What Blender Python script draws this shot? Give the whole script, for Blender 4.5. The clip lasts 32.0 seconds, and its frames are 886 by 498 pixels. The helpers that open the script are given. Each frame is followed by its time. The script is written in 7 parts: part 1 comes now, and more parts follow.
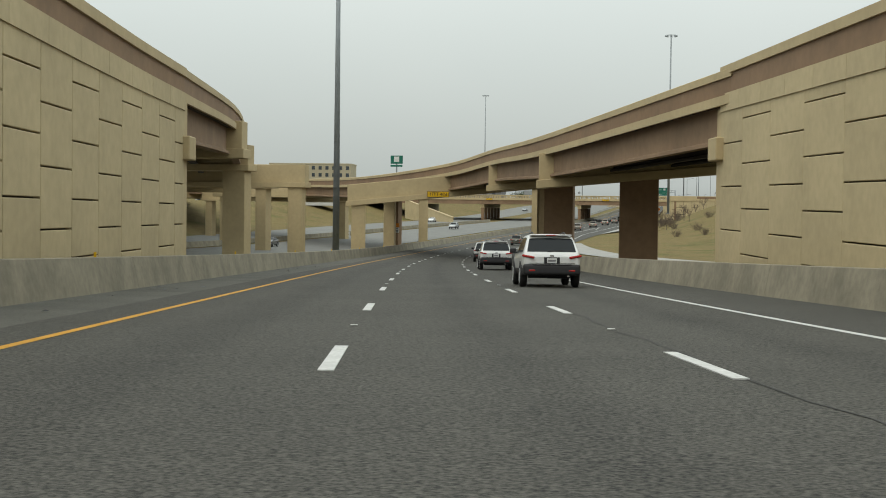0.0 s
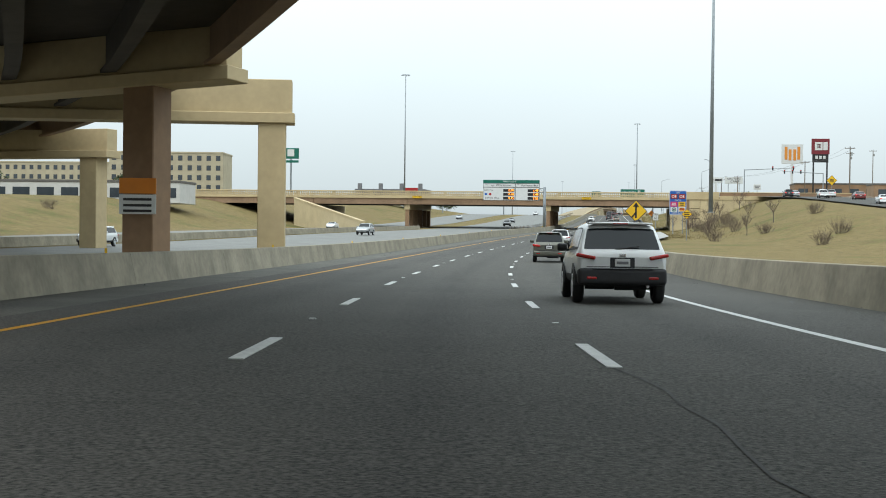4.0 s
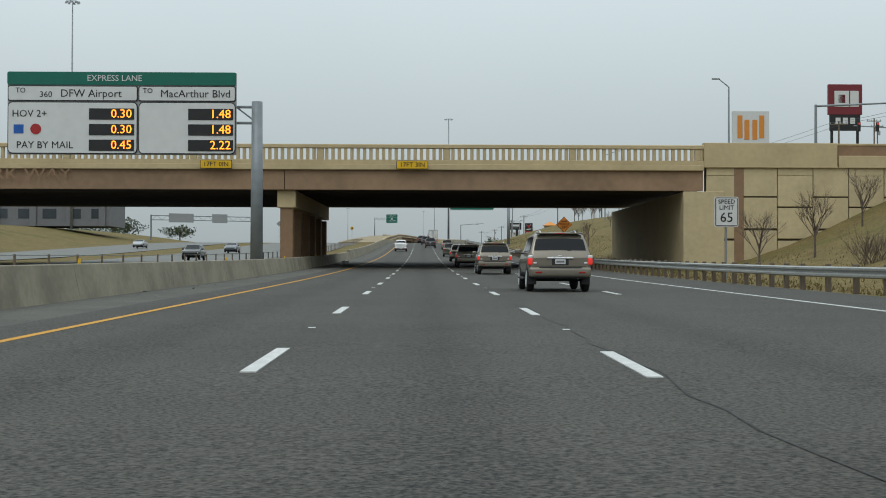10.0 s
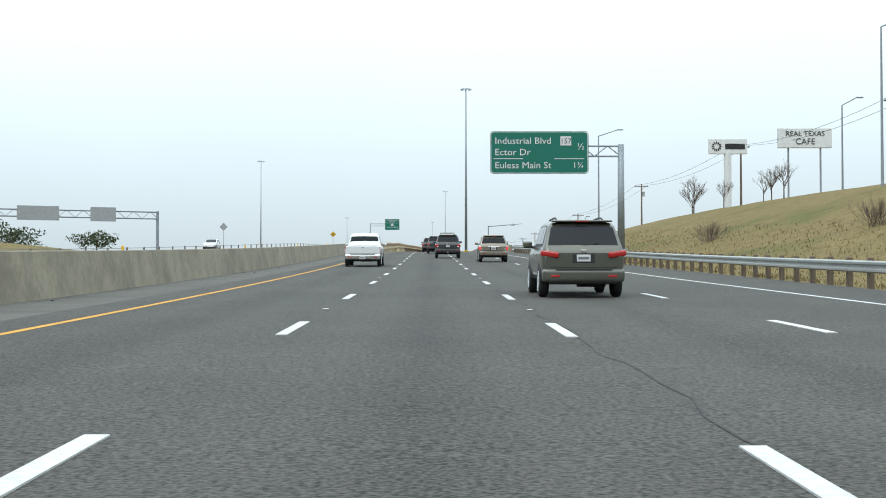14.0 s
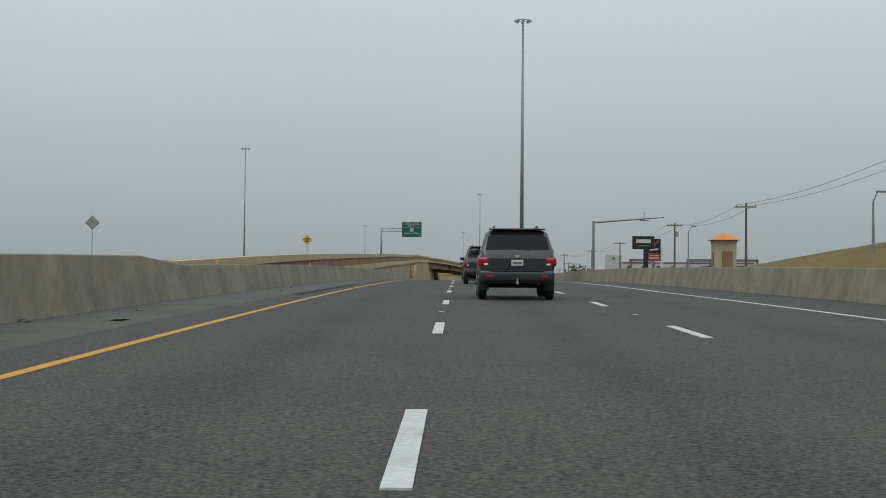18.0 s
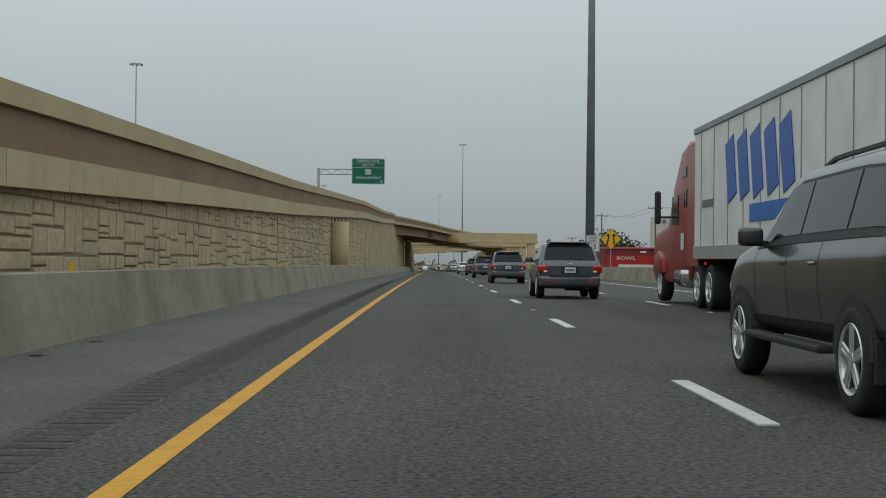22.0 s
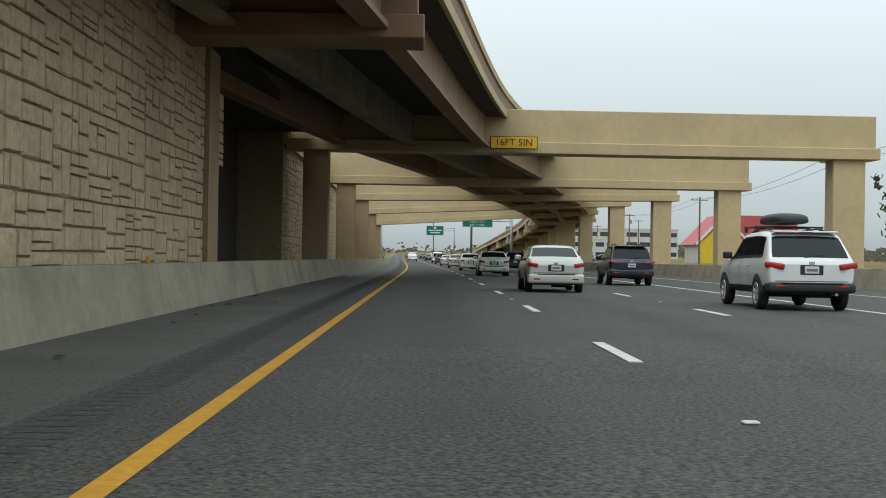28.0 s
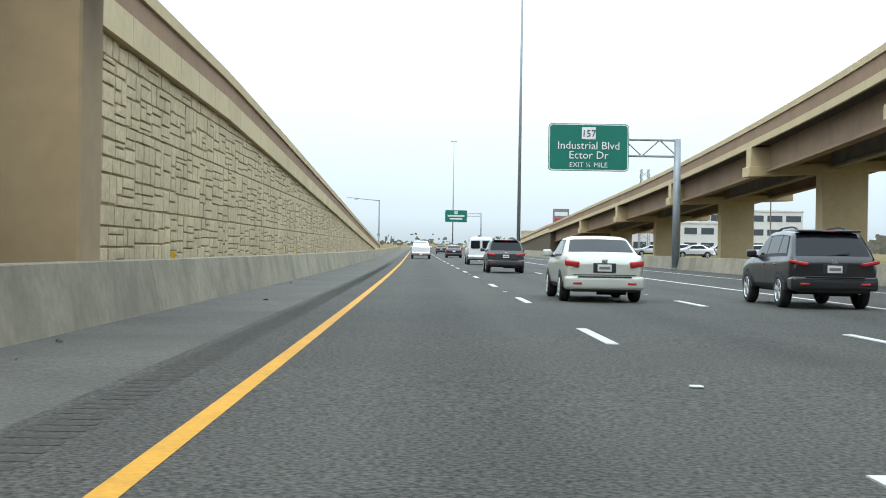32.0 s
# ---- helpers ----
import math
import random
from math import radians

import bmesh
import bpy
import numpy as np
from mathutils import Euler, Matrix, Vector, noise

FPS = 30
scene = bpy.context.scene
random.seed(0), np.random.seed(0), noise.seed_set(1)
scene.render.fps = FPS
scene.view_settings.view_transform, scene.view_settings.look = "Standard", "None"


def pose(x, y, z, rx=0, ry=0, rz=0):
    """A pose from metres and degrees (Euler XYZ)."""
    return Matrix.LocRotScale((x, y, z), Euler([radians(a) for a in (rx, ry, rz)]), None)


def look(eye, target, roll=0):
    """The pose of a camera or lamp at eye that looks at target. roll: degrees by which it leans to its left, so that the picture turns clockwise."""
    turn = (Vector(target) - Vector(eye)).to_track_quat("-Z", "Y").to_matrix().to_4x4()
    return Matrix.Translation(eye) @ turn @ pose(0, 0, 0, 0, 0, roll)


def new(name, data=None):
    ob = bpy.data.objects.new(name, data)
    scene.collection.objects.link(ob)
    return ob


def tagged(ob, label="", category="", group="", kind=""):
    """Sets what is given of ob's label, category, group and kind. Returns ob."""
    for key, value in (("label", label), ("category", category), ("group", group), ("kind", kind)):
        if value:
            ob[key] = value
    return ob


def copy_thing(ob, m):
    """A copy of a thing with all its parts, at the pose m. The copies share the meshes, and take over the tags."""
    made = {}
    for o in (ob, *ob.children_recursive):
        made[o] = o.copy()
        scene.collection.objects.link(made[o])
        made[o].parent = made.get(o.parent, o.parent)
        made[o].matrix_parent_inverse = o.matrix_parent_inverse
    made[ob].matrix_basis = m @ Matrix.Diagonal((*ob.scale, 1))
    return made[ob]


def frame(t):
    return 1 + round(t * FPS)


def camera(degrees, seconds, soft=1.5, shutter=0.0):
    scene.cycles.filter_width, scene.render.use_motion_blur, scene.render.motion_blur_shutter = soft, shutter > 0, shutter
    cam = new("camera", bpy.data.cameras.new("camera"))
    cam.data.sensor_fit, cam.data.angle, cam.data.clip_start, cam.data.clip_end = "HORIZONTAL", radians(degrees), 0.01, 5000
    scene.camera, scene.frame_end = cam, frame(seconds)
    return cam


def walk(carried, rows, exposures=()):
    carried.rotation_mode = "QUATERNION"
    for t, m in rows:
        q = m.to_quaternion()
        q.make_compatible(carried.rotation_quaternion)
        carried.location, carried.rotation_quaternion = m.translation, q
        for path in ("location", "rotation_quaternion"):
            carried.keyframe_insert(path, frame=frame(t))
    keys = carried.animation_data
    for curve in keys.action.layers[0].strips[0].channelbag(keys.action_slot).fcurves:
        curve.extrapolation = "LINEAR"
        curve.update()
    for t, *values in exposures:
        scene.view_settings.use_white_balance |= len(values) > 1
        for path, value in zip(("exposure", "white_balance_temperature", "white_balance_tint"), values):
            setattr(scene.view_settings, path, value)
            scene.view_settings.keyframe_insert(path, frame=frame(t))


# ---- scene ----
# seconds, stops, kelvin, tint: the clip's camera opens up in shade and closes again under the open sky
EXPOSURES = [(0.0, 0.06, 7000, 10), (1.0, 0.26, 7000, 10), (2.0, 0.31, 6650, 10), (3.0, 0.06, 6500, 10), (3.5, 0.26, 6450, 10), (4.0, 0.56, 6400, 10), (5.0, 0.31, 6467, 10), (6.5, -0.04, 6567, 10), (7.0, 0.01, 6600, 10), (8.0, -0.19, 6600, 10), (11.5, -0.19, 6130, 10), (12.0, -0.14, 6060, 10), (13.0, 0.61, 6200, 10), (13.6, 0.61, 6200, 10), (15.5, -0.14, 6200, 10), (17.0, -0.44, 6300, 10), (19.0, -0.44, 6600, 10), (22.0, -0.49, 6500, 10), (23.0, -0.64, 6385, 10), (24.0, -0.14, 6270, 10), (25.5, -0.04, 6333, 10), (27.5, 0.06, 6427, 10), (28.0, 0.21, 6450, 10), (30.0, 0.76, 6470, 10), (31.0, 1.11, 6275, 10), (32.0, 0.86, 6080, 10)]

cam = camera(37.45, 32.0, 1.0)
PATH = [
    (0.0, -1.22, 0.12, 1.065, 88.27, -0.74, 11.54),
    (0.5, -5.35, 17.96, 0.455, 88.28, -1.20, 11.31),
    (1.0, -9.23, 35.82, -0.136, 88.43, -1.20, 11.01),
    (1.5, -12.79, 53.69, -0.707, 88.51, -1.11, 10.97),
    (2.0, -16.27, 71.43, -1.251, 88.57, -1.12, 10.68),
    (2.5, -19.56, 88.79, -1.754, 88.73, -1.07, 10.60),
    (3.0, -22.91, 106.23, -2.225, 88.90, -0.76, 10.02),
    (3.5, -25.96, 124.36, -2.659, 88.95, -0.87, 8.97),
    (4.0, -28.96, 142.71, -3.038, 89.18, -0.67, 7.69),
    (4.5, -31.53, 160.99, -3.333, 89.36, -0.36, 6.59),
    (5.0, -33.93, 179.30, -3.597, 89.59, -0.36, 5.37),
    (5.5, -35.65, 197.63, -3.728, 89.85, -0.65, 4.13),
    (6.0, -36.79, 216.02, -3.742, 90.11, -0.87, 2.94),
    (6.5, -37.47, 234.52, -3.655, 90.34, -0.69, 1.86),
    (7.0, -38.02, 253.10, -3.551, 90.46, -0.01, 0.94),
    (7.5, -38.45, 271.67, -3.392, 90.78, 0.30, -0.14),
    (8.0, -38.62, 290.10, -3.195, 90.90, 0.03, -0.90),
    (8.5, -38.48, 308.31, -2.977, 90.91, -0.25, -1.49),
    (9.0, -38.06, 326.33, -2.773, 90.89, -0.19, -1.90),
    (9.5, -37.57, 344.34, -2.585, 90.88, -0.31, -1.93),
    (10.0, -37.30, 362.51, -2.410, 90.80, -0.13, -1.61),
    (10.5, -37.10, 380.82, -2.250, 90.72, -0.02, -1.50),
    (11.0, -36.87, 398.90, -2.092, 90.67, -0.09, -1.47),
    (11.5, -36.41, 416.31, -1.939, 90.64, 0.21, -1.31),
    (12.0, -36.41, 433.37, -1.767, 90.70, 0.18, -1.57),
    (12.5, -36.13, 450.65, -1.555, 90.84, -0.18, -1.71),
    (13.0, -35.80, 468.22, -1.301, 90.95, 0.21, -1.42),
    (13.5, -35.61, 486.16, -0.997, 91.22, -0.00, -1.29),
    (14.0, -35.31, 504.14, -0.675, 91.44, 0.03, -1.19),
    (14.5, -34.97, 522.40, -0.276, 91.69, -0.02, -1.23),
    (15.0, -34.70, 540.69, 0.192, 91.92, -0.08, -1.26),
    (15.5, -34.63, 558.76, 0.718, 92.05, -0.12, -1.13),
    (16.0, -34.79, 576.79, 1.261, 92.13, -0.51, -0.97),
    (16.5, -34.72, 594.51, 1.821, 92.17, -0.12, -0.61),
    (17.0, -34.78, 612.33, 2.399, 92.19, 0.23, -0.18),
    (17.5, -35.06, 630.62, 2.993, 92.13, -0.16, 0.06),
    (18.0, -35.29, 648.94, 3.563, 92.00, -0.49, 0.05),
    (18.5, -35.60, 666.94, 4.089, 91.88, -0.63, 0.01),
    (19.0, -35.81, 684.81, 4.550, 91.88, -1.02, -0.07),
    (19.5, -35.91, 702.73, 4.949, 91.22, -0.89, -0.11),
    (20.0, -36.18, 720.75, 5.296, 91.27, -0.80, -0.33),
    (20.5, -36.36, 738.75, 5.589, 91.08, -0.78, -0.49),
    (21.0, -36.37, 756.72, 5.831, 90.93, -0.52, -0.71),
    (21.5, -36.29, 774.78, 6.022, 90.82, -0.62, -0.95),
    (22.0, -36.18, 792.77, 6.156, 90.63, -0.56, -1.17),
    (22.5, -35.97, 810.54, 6.226, 90.45, -0.55, -1.27),
    (23.0, -35.82, 828.31, 6.246, 90.18, -0.60, -1.40),
    (23.5, -35.60, 846.31, 6.243, 90.03, -0.63, -1.43),
    (24.0, -35.39, 864.31, 6.219, 90.09, -0.69, -1.34),
    (24.5, -35.21, 882.12, 6.186, 90.11, -0.77, -1.29),
    (25.0, -35.05, 899.87, 6.144, 90.12, -0.75, -1.27),
    (25.5, -34.88, 917.66, 6.094, 90.05, -0.84, -1.45),
    (26.0, -34.66, 935.45, 6.044, 90.05, -0.91, -1.53),
    (26.5, -34.36, 953.29, 5.986, 90.07, -1.03, -1.60),
    (27.0, -34.03, 971.21, 5.922, 90.09, -1.11, -1.62),
    (27.5, -33.71, 989.22, 5.852, 90.07, -1.08, -1.56),
    (28.0, -33.34, 1007.22, 5.784, 90.04, -0.95, -1.45),
    (28.5, -33.12, 1025.36, 5.709, 89.97, -0.87, -1.33),
    (29.0, -32.88, 1043.44, 5.621, 89.96, -0.42, -1.20),
    (29.5, -32.76, 1061.29, 5.522, 89.85, -0.02, -1.21),
    (30.0, -32.63, 1079.16, 5.408, 89.97, -0.28, -1.07),
    (30.5, -32.52, 1097.25, 5.278, 89.84, -0.48, -1.07),
    (31.0, -32.38, 1115.39, 5.146, 89.73, -0.69, -1.01),
    (31.5, -32.26, 1133.43, 5.021, 89.83, -0.84, -0.95),
    (32.0, -32.23, 1151.42, 4.904, 89.74, -0.93, -0.72),
]
walk(cam, [(t, pose(x, y, z, a, b, c)) for t, x, y, z, a, b, c in PATH], EXPOSURES)

# ---- world, sun ----
world = bpy.data.worlds.new("overcast")
scene.world = world
world.use_nodes = True
wn, wl = world.node_tree.nodes, world.node_tree.links
sky = wn.new("ShaderNodeTexSky")
sky.sky_type, sky.sun_disc, sky.sun_elevation, sky.sun_rotation = "NISHITA", False, radians(48), radians(200)
sky.air_density, sky.dust_density = 1.0, 4.0
cloud = wn.new("ShaderNodeTexNoise")
cloud.inputs["Scale"].default_value, cloud.inputs["Detail"].default_value = 1.6, 5
ramp = wn.new("ShaderNodeValToRGB")
ramp.color_ramp.elements[0].position, ramp.color_ramp.elements[0].color = 0.25, (5.6, 6.45, 6.6, 1)
ramp.color_ramp.elements[1].position, ramp.color_ramp.elements[1].color = 0.8, (6.5, 7.25, 7.4, 1)
mixs = wn.new("ShaderNodeMixRGB")
mixs.inputs["Fac"].default_value = 0.92
wl.new(cloud.outputs["Fac"], ramp.inputs["Fac"])
wl.new(sky.outputs["Color"], mixs.inputs["Color1"])
wl.new(ramp.outputs["Color"], mixs.inputs["Color2"])
# the overcast brightens from the horizon upward
way = wn.new("ShaderNodeTexCoord")
axes = wn.new("ShaderNodeSeparateXYZ")
rise = wn.new("ShaderNodeValToRGB")
for k, (q, v) in enumerate(((0.0, 0.62), (0.02, 0.78), (0.20, 1.26), (0.5, 1.8), (1.0, 2.65))):
    e = rise.color_ramp.elements[k] if k < 2 else rise.color_ramp.elements.new(q)
    e.position, e.color = q, (v, v, v, 1)
dome = wn.new("ShaderNodeMixRGB")
dome.blend_type = "MULTIPLY"
dome.inputs["Fac"].default_value = 1.0
wl.new(way.outputs["Generated"], axes.inputs["Vector"])
wl.new(axes.outputs["Z"], rise.inputs["Fac"])
wl.new(mixs.outputs["Color"], dome.inputs["Color1"])
wl.new(rise.outputs["Color"], dome.inputs["Color2"])
wl.new(dome.outputs["Color"], wn["Background"].inputs["Color"])
wn["Background"].inputs["Strength"].default_value = 0.1
sun = new("sun", bpy.data.lights.new("sun", "SUN"))
sun.data.energy, sun.data.angle, sun.data.color = 0.6, radians(25), (1.0, 0.97, 0.92)
sun.matrix_world = look((0, 0, 100), (35, 60, 0))

# ---- the highway's line: heading in degrees and grade in per cent, every 40 m from s = -60 ----
HEADING = [14.62, 13.87, 13.13, 12.36, 11.00, 8.85, 6.17, 3.28, 0.83, -0.59, -0.87, -0.75, -0.61, -0.64, -0.73, -0.74, -0.66, -0.60, -0.58, -0.59, -0.63, -0.71, -0.70, -0.72, -0.75, -0.78, -0.80, -0.78, -0.70, -0.45, -0.07, 0.23, 0.40, 0.48, 0.51, 0.49, 0.45, 0.39, 0.31, 0.24, 0.16, 0.09, 0.01, -0.06]
GRADE = [-3.60, -3.46, -3.29, -3.07, -2.70, -2.02, -1.00, 0.01, 0.76, 1.23, 1.05, 0.86, 0.88, 1.38, 1.94, 2.55, 3.11, 3.30, 3.00, 2.21, 1.55, 0.92, 0.14, -0.14, -0.25, -0.33, -0.35, -0.40, -0.57, -0.75, -0.67, -0.58, -0.45, -0.32, -0.22, -0.14, -0.07, -0.02, 0.01, 0.03, 0.05, 0.06, 0.07, 0.08]

STEP = 4.0
_S = np.arange(-60, 1700, STEP)
_K = -60 + 40.0 * np.arange(len(HEADING))
_TH = np.radians(np.interp(_S, _K, HEADING))
_G = np.interp(_S, _K, GRADE) * 0.01
_X, _Y, _Z = np.cumsum(-np.sin(_TH)) * STEP, np.cumsum(np.cos(_TH)) * STEP, np.cumsum(_G) * STEP
_I0 = int(np.searchsorted(_S, 0))
_X, _Y, _Z = _X - _X[_I0], _Y - _Y[_I0], _Z - _Z[_I0]


def heading(s):
    return float(np.interp(s, _S, _TH))


def at(s, o, h=0.0):
    """Metres along the highway, to its right and above it, as a place in the world."""
    t = heading(s)
    over = s - _S[-1] if s > _S[-1] else (s - _S[0] if s < _S[0] else 0.0)
    x, y, z = np.interp(s, _S, _X), np.interp(s, _S, _Y), np.interp(s, _S, _Z)
    return Vector((x + o * math.cos(t) - over * math.sin(t), y + o * math.sin(t) + over * math.cos(t), z + h))


def grade(s):
    return float(np.interp(s, _S, _G)) if _S[0] < s < _S[-1] else 0.0


def on_road(s, o, h=0.0, turn=0.0, tilt=True):
    """A pose on the highway; its y axis runs along it."""
    m = Matrix.Translation(at(s, o, h)) @ Matrix.Rotation(heading(s) + radians(turn), 4, "Z")
    return m @ Matrix.Rotation(math.atan(grade(s)), 4, "X") if tilt else m


# ---- materials ----
def mat(name, color, rough=0.8, scale=3.0, var=0.15, bump=0.0, bump_scale=40.0, metal=0.0, stain=0.0, stain_scale=0.4, rand=0.0, stretch=(1, 1, 1), spec=0.4, wear=False):
    m = bpy.data.materials.new(name)
    m.use_nodes = True
    n, l = m.node_tree.nodes, m.node_tree.links
    b = n["Principled BSDF"]
    b.inputs["Roughness"].default_value, b.inputs["Metallic"].default_value = rough, metal
    b.inputs["Specular IOR Level"].default_value = spec
    geo = n.new("ShaderNodeNewGeometry")
    mp = n.new("ShaderNodeMapping")
    mp.inputs["Scale"].default_value = stretch
    l.new(geo.outputs["Position"], mp.inputs["Vector"])
    fine = n.new("ShaderNodeTexNoise")
    fine.inputs["Scale"].default_value, fine.inputs["Detail"].default_value = scale, 6
    l.new(mp.outputs["Vector"], fine.inputs["Vector"])
    big = n.new("ShaderNodeTexNoise")
    big.inputs["Scale"].default_value, big.inputs["Detail"].default_value = stain_scale, 5
    l.new(mp.outputs["Vector"], big.inputs["Vector"])
    hsv = n.new("ShaderNodeHueSaturation")
    hsv.inputs["Color"].default_value = (*color, 1)
    a = n.new("ShaderNodeMapRange")
    a.inputs["From Min"].default_value, a.inputs["From Max"].default_value = 0.3, 0.7
    a.inputs["To Min"].default_value, a.inputs["To Max"].default_value = 1 - var, 1 + var
    l.new(fine.outputs["Fac"], a.inputs["Value"])
    c = n.new("ShaderNodeMapRange")
    c.inputs["From Min"].default_value, c.inputs["From Max"].default_value = 0.35, 0.7
    c.inputs["To Min"].default_value, c.inputs["To Max"].default_value = 1 + stain * 0.4, 1 - stain
    l.new(big.outputs["Fac"], c.inputs["Value"])
    mul = n.new("ShaderNodeMath")
    mul.operation = "MULTIPLY"
    l.new(a.outputs["Result"], mul.inputs[0])
    l.new(c.outputs["Result"], mul.inputs[1])
    last = mul
    if rand:
        info = n.new("ShaderNodeObjectInfo")
        r = n.new("ShaderNodeMapRange")
        r.inputs["To Min"].default_value, r.inputs["To Max"].default_value = 1 - rand, 1 + rand
        l.new(info.outputs["Random"], r.inputs["Value"])
        mul2 = n.new("ShaderNodeMath")
        mul2.operation = "MULTIPLY"
        l.new(mul.outputs[0], mul2.inputs[0])
        l.new(r.outputs["Result"], mul2.inputs[1])
        last = mul2
    if wear:
        at_w = n.new("ShaderNodeAttribute")
        at_w.attribute_name = "wear"
        plus = n.new("ShaderNodeMath")
        plus.operation = "ADD"
        l.new(last.outputs[0], plus.inputs[0])
        l.new(at_w.outputs["Fac"], plus.inputs[1])
        last = plus
    l.new(last.outputs[0], hsv.inputs["Value"])
    l.new(hsv.outputs["Color"], b.inputs["Base Color"])
    if bump:
        grain = n.new("ShaderNodeTexNoise")
        grain.inputs["Scale"].default_value, grain.inputs["Detail"].default_value = bump_scale, 4
        l.new(mp.outputs["Vector"], grain.inputs["Vector"])
        bp = n.new("ShaderNodeBump")
        bp.inputs["Strength"].default_value, bp.inputs["Distance"].default_value = bump, 0.02
        l.new(grain.outputs["Fac"], bp.inputs["Height"])
        l.new(bp.outputs["Normal"], b.inputs["Normal"])
    return m


def grass(name, dry, green, share):
    """Winter grass: dry straw with greener patches, clumps and fine blades."""
    m = bpy.data.materials.new(name)
    m.use_nodes = True
    n, l = m.node_tree.nodes, m.node_tree.links
    b = n["Principled BSDF"]
    b.inputs["Roughness"].default_value, b.inputs["Specular IOR Level"].default_value = 0.95, 0.1
    geo = n.new("ShaderNodeNewGeometry")
    tex = []
    for size, detail in ((0.09, 6), (0.9, 6), (9.0, 5)):
        t = n.new("ShaderNodeTexNoise")
        t.inputs["Scale"].default_value, t.inputs["Detail"].default_value = size, detail
        t.inputs["Roughness"].default_value = 0.65
        l.new(geo.outputs["Position"], t.inputs["Vector"])
        tex.append(t)
    add = n.new("ShaderNodeMath")
    add.operation = "MULTIPLY_ADD"
    add.inputs[1].default_value = 0.6
    l.new(tex[1].outputs["Fac"], add.inputs[0])
    l.new(tex[0].outputs["Fac"], add.inputs[2])
    span = n.new("ShaderNodeMapRange")
    span.inputs["From Min"].default_value, span.inputs["From Max"].default_value = 1.02 - share * 0.4, 1.22 - share * 0.4
    l.new(add.outputs[0], span.inputs["Value"])
    mix = n.new("ShaderNodeMixRGB")
    mix.inputs["Color1"].default_value, mix.inputs["Color2"].default_value = (*dry, 1), (*green, 1)
    l.new(span.outputs["Result"], mix.inputs["Fac"])
    val = n.new("ShaderNodeMapRange")
    val.inputs["From Min"].default_value, val.inputs["From Max"].default_value = 0.3, 0.7
    val.inputs["To Min"].default_value, val.inputs["To Max"].default_value = 0.55, 1.4
    l.new(tex[2].outputs["Fac"], val.inputs["Value"])
    val2 = n.new("ShaderNodeMapRange")
    val2.inputs["From Min"].default_value, val2.inputs["From Max"].default_value = 0.3, 0.7
    val2.inputs["To Min"].default_value, val2.inputs["To Max"].default_value = 0.7, 1.25
    l.new(tex[1].outputs["Fac"], val2.inputs["Value"])
    mul = n.new("ShaderNodeMath")
    mul.operation = "MULTIPLY"
    l.new(val.outputs["Result"], mul.inputs[0])
    l.new(val2.outputs["Result"], mul.inputs[1])
    hsv = n.new("ShaderNodeHueSaturation")
    l.new(mix.outputs["Color"], hsv.inputs["Color"])
    l.new(mul.outputs[0], hsv.inputs["Value"])
    l.new(hsv.outputs["Color"], b.inputs["Base Color"])
    bp = n.new("ShaderNodeBump")
    bp.inputs["Strength"].default_value, bp.inputs["Distance"].default_value = 0.7, 0.08
    l.new(tex[2].outputs["Fac"], bp.inputs["Height"])
    l.new(bp.outputs["Normal"], b.inputs["Normal"])
    return m


def glow(name, color, strength):
    m = bpy.data.materials.new(name)
    m.use_nodes = True
    b = m.node_tree.nodes["Principled BSDF"]
    b.inputs["Base Color"].default_value = (*color, 1)
    b.inputs["Emission Color"].default_value = (*color, 1)
    b.inputs["Emission Strength"].default_value = strength
    return m


ASPHALT = mat("asphalt", (0.0495, 0.0468, 0.0400), 0.88, 27.0, 1.0, 0.65, 40.0, stain=0.16, stain_scale=0.3, wear=True)
SHOULDER = mat("shoulder_asphalt", (0.084, 0.080, 0.069), 0.9, 26.0, 0.4, 0.5, 50.0, stain=0.22, stain_scale=0.5)
PALE_ROAD = mat("pale_concrete_road", (0.281, 0.275, 0.258), 0.85, 4.0, 0.1, 0.3, 30.0, stain=0.15)
WHITE_LINE = mat("white_paint", (0.496, 0.496, 0.482), 0.7, 18.0, 0.14, 0.2, 60.0, stain=0.12, stain_scale=2.0)
YELLOW_LINE = mat("yellow_paint", (0.50, 0.245, 0.012), 0.7, 18.0, 0.14, 0.2, 60.0, stain=0.15, stain_scale=2.0)
CONCRETE = mat("barrier_concrete", (0.235, 0.208, 0.152), 0.85, 5.0, 0.12, 0.25, 25.0, stain=0.3, stain_scale=0.7, rand=0.06)
TAN = mat("tan_paint", (0.441, 0.346, 0.198), 0.75, 3.0, 0.05, 0.1, 20.0, stain=0.10, stain_scale=0.35)
TAN_PANEL = mat("tan_panel", (0.456, 0.369, 0.220), 0.8, 3.0, 0.06, 0.15, 25.0, stain=0.10, stain_scale=0.4, rand=0.05)
# parapet and trim paint; on pier columns this brown stands for shade
BROWN = mat("brown_paint_and_pier_shade", (0.228, 0.141, 0.080), 0.75, 3.0, 0.07, 0.1, 20.0, stain=0.16, stain_scale=0.35)
GIRDER = mat("girder_paint", (0.251, 0.163, 0.099), 0.8, 2.0, 0.08, 0.1, 20.0, stain=0.2, stain_scale=0.3)
# concrete darkened so that the shade under decks is in its colour
SHADE_CONCRETE = mat("shade_toned_concrete", (0.06, 0.05, 0.04), 0.9, 2.0, 0.1, 0.1, 20.0, stain=0.2)
STONE = mat("ashlar_form_liner", (0.410, 0.334, 0.209), 0.85, 7.0, 0.16, 0.8, 9.0, stain=0.18, stain_scale=0.5, rand=0.10)
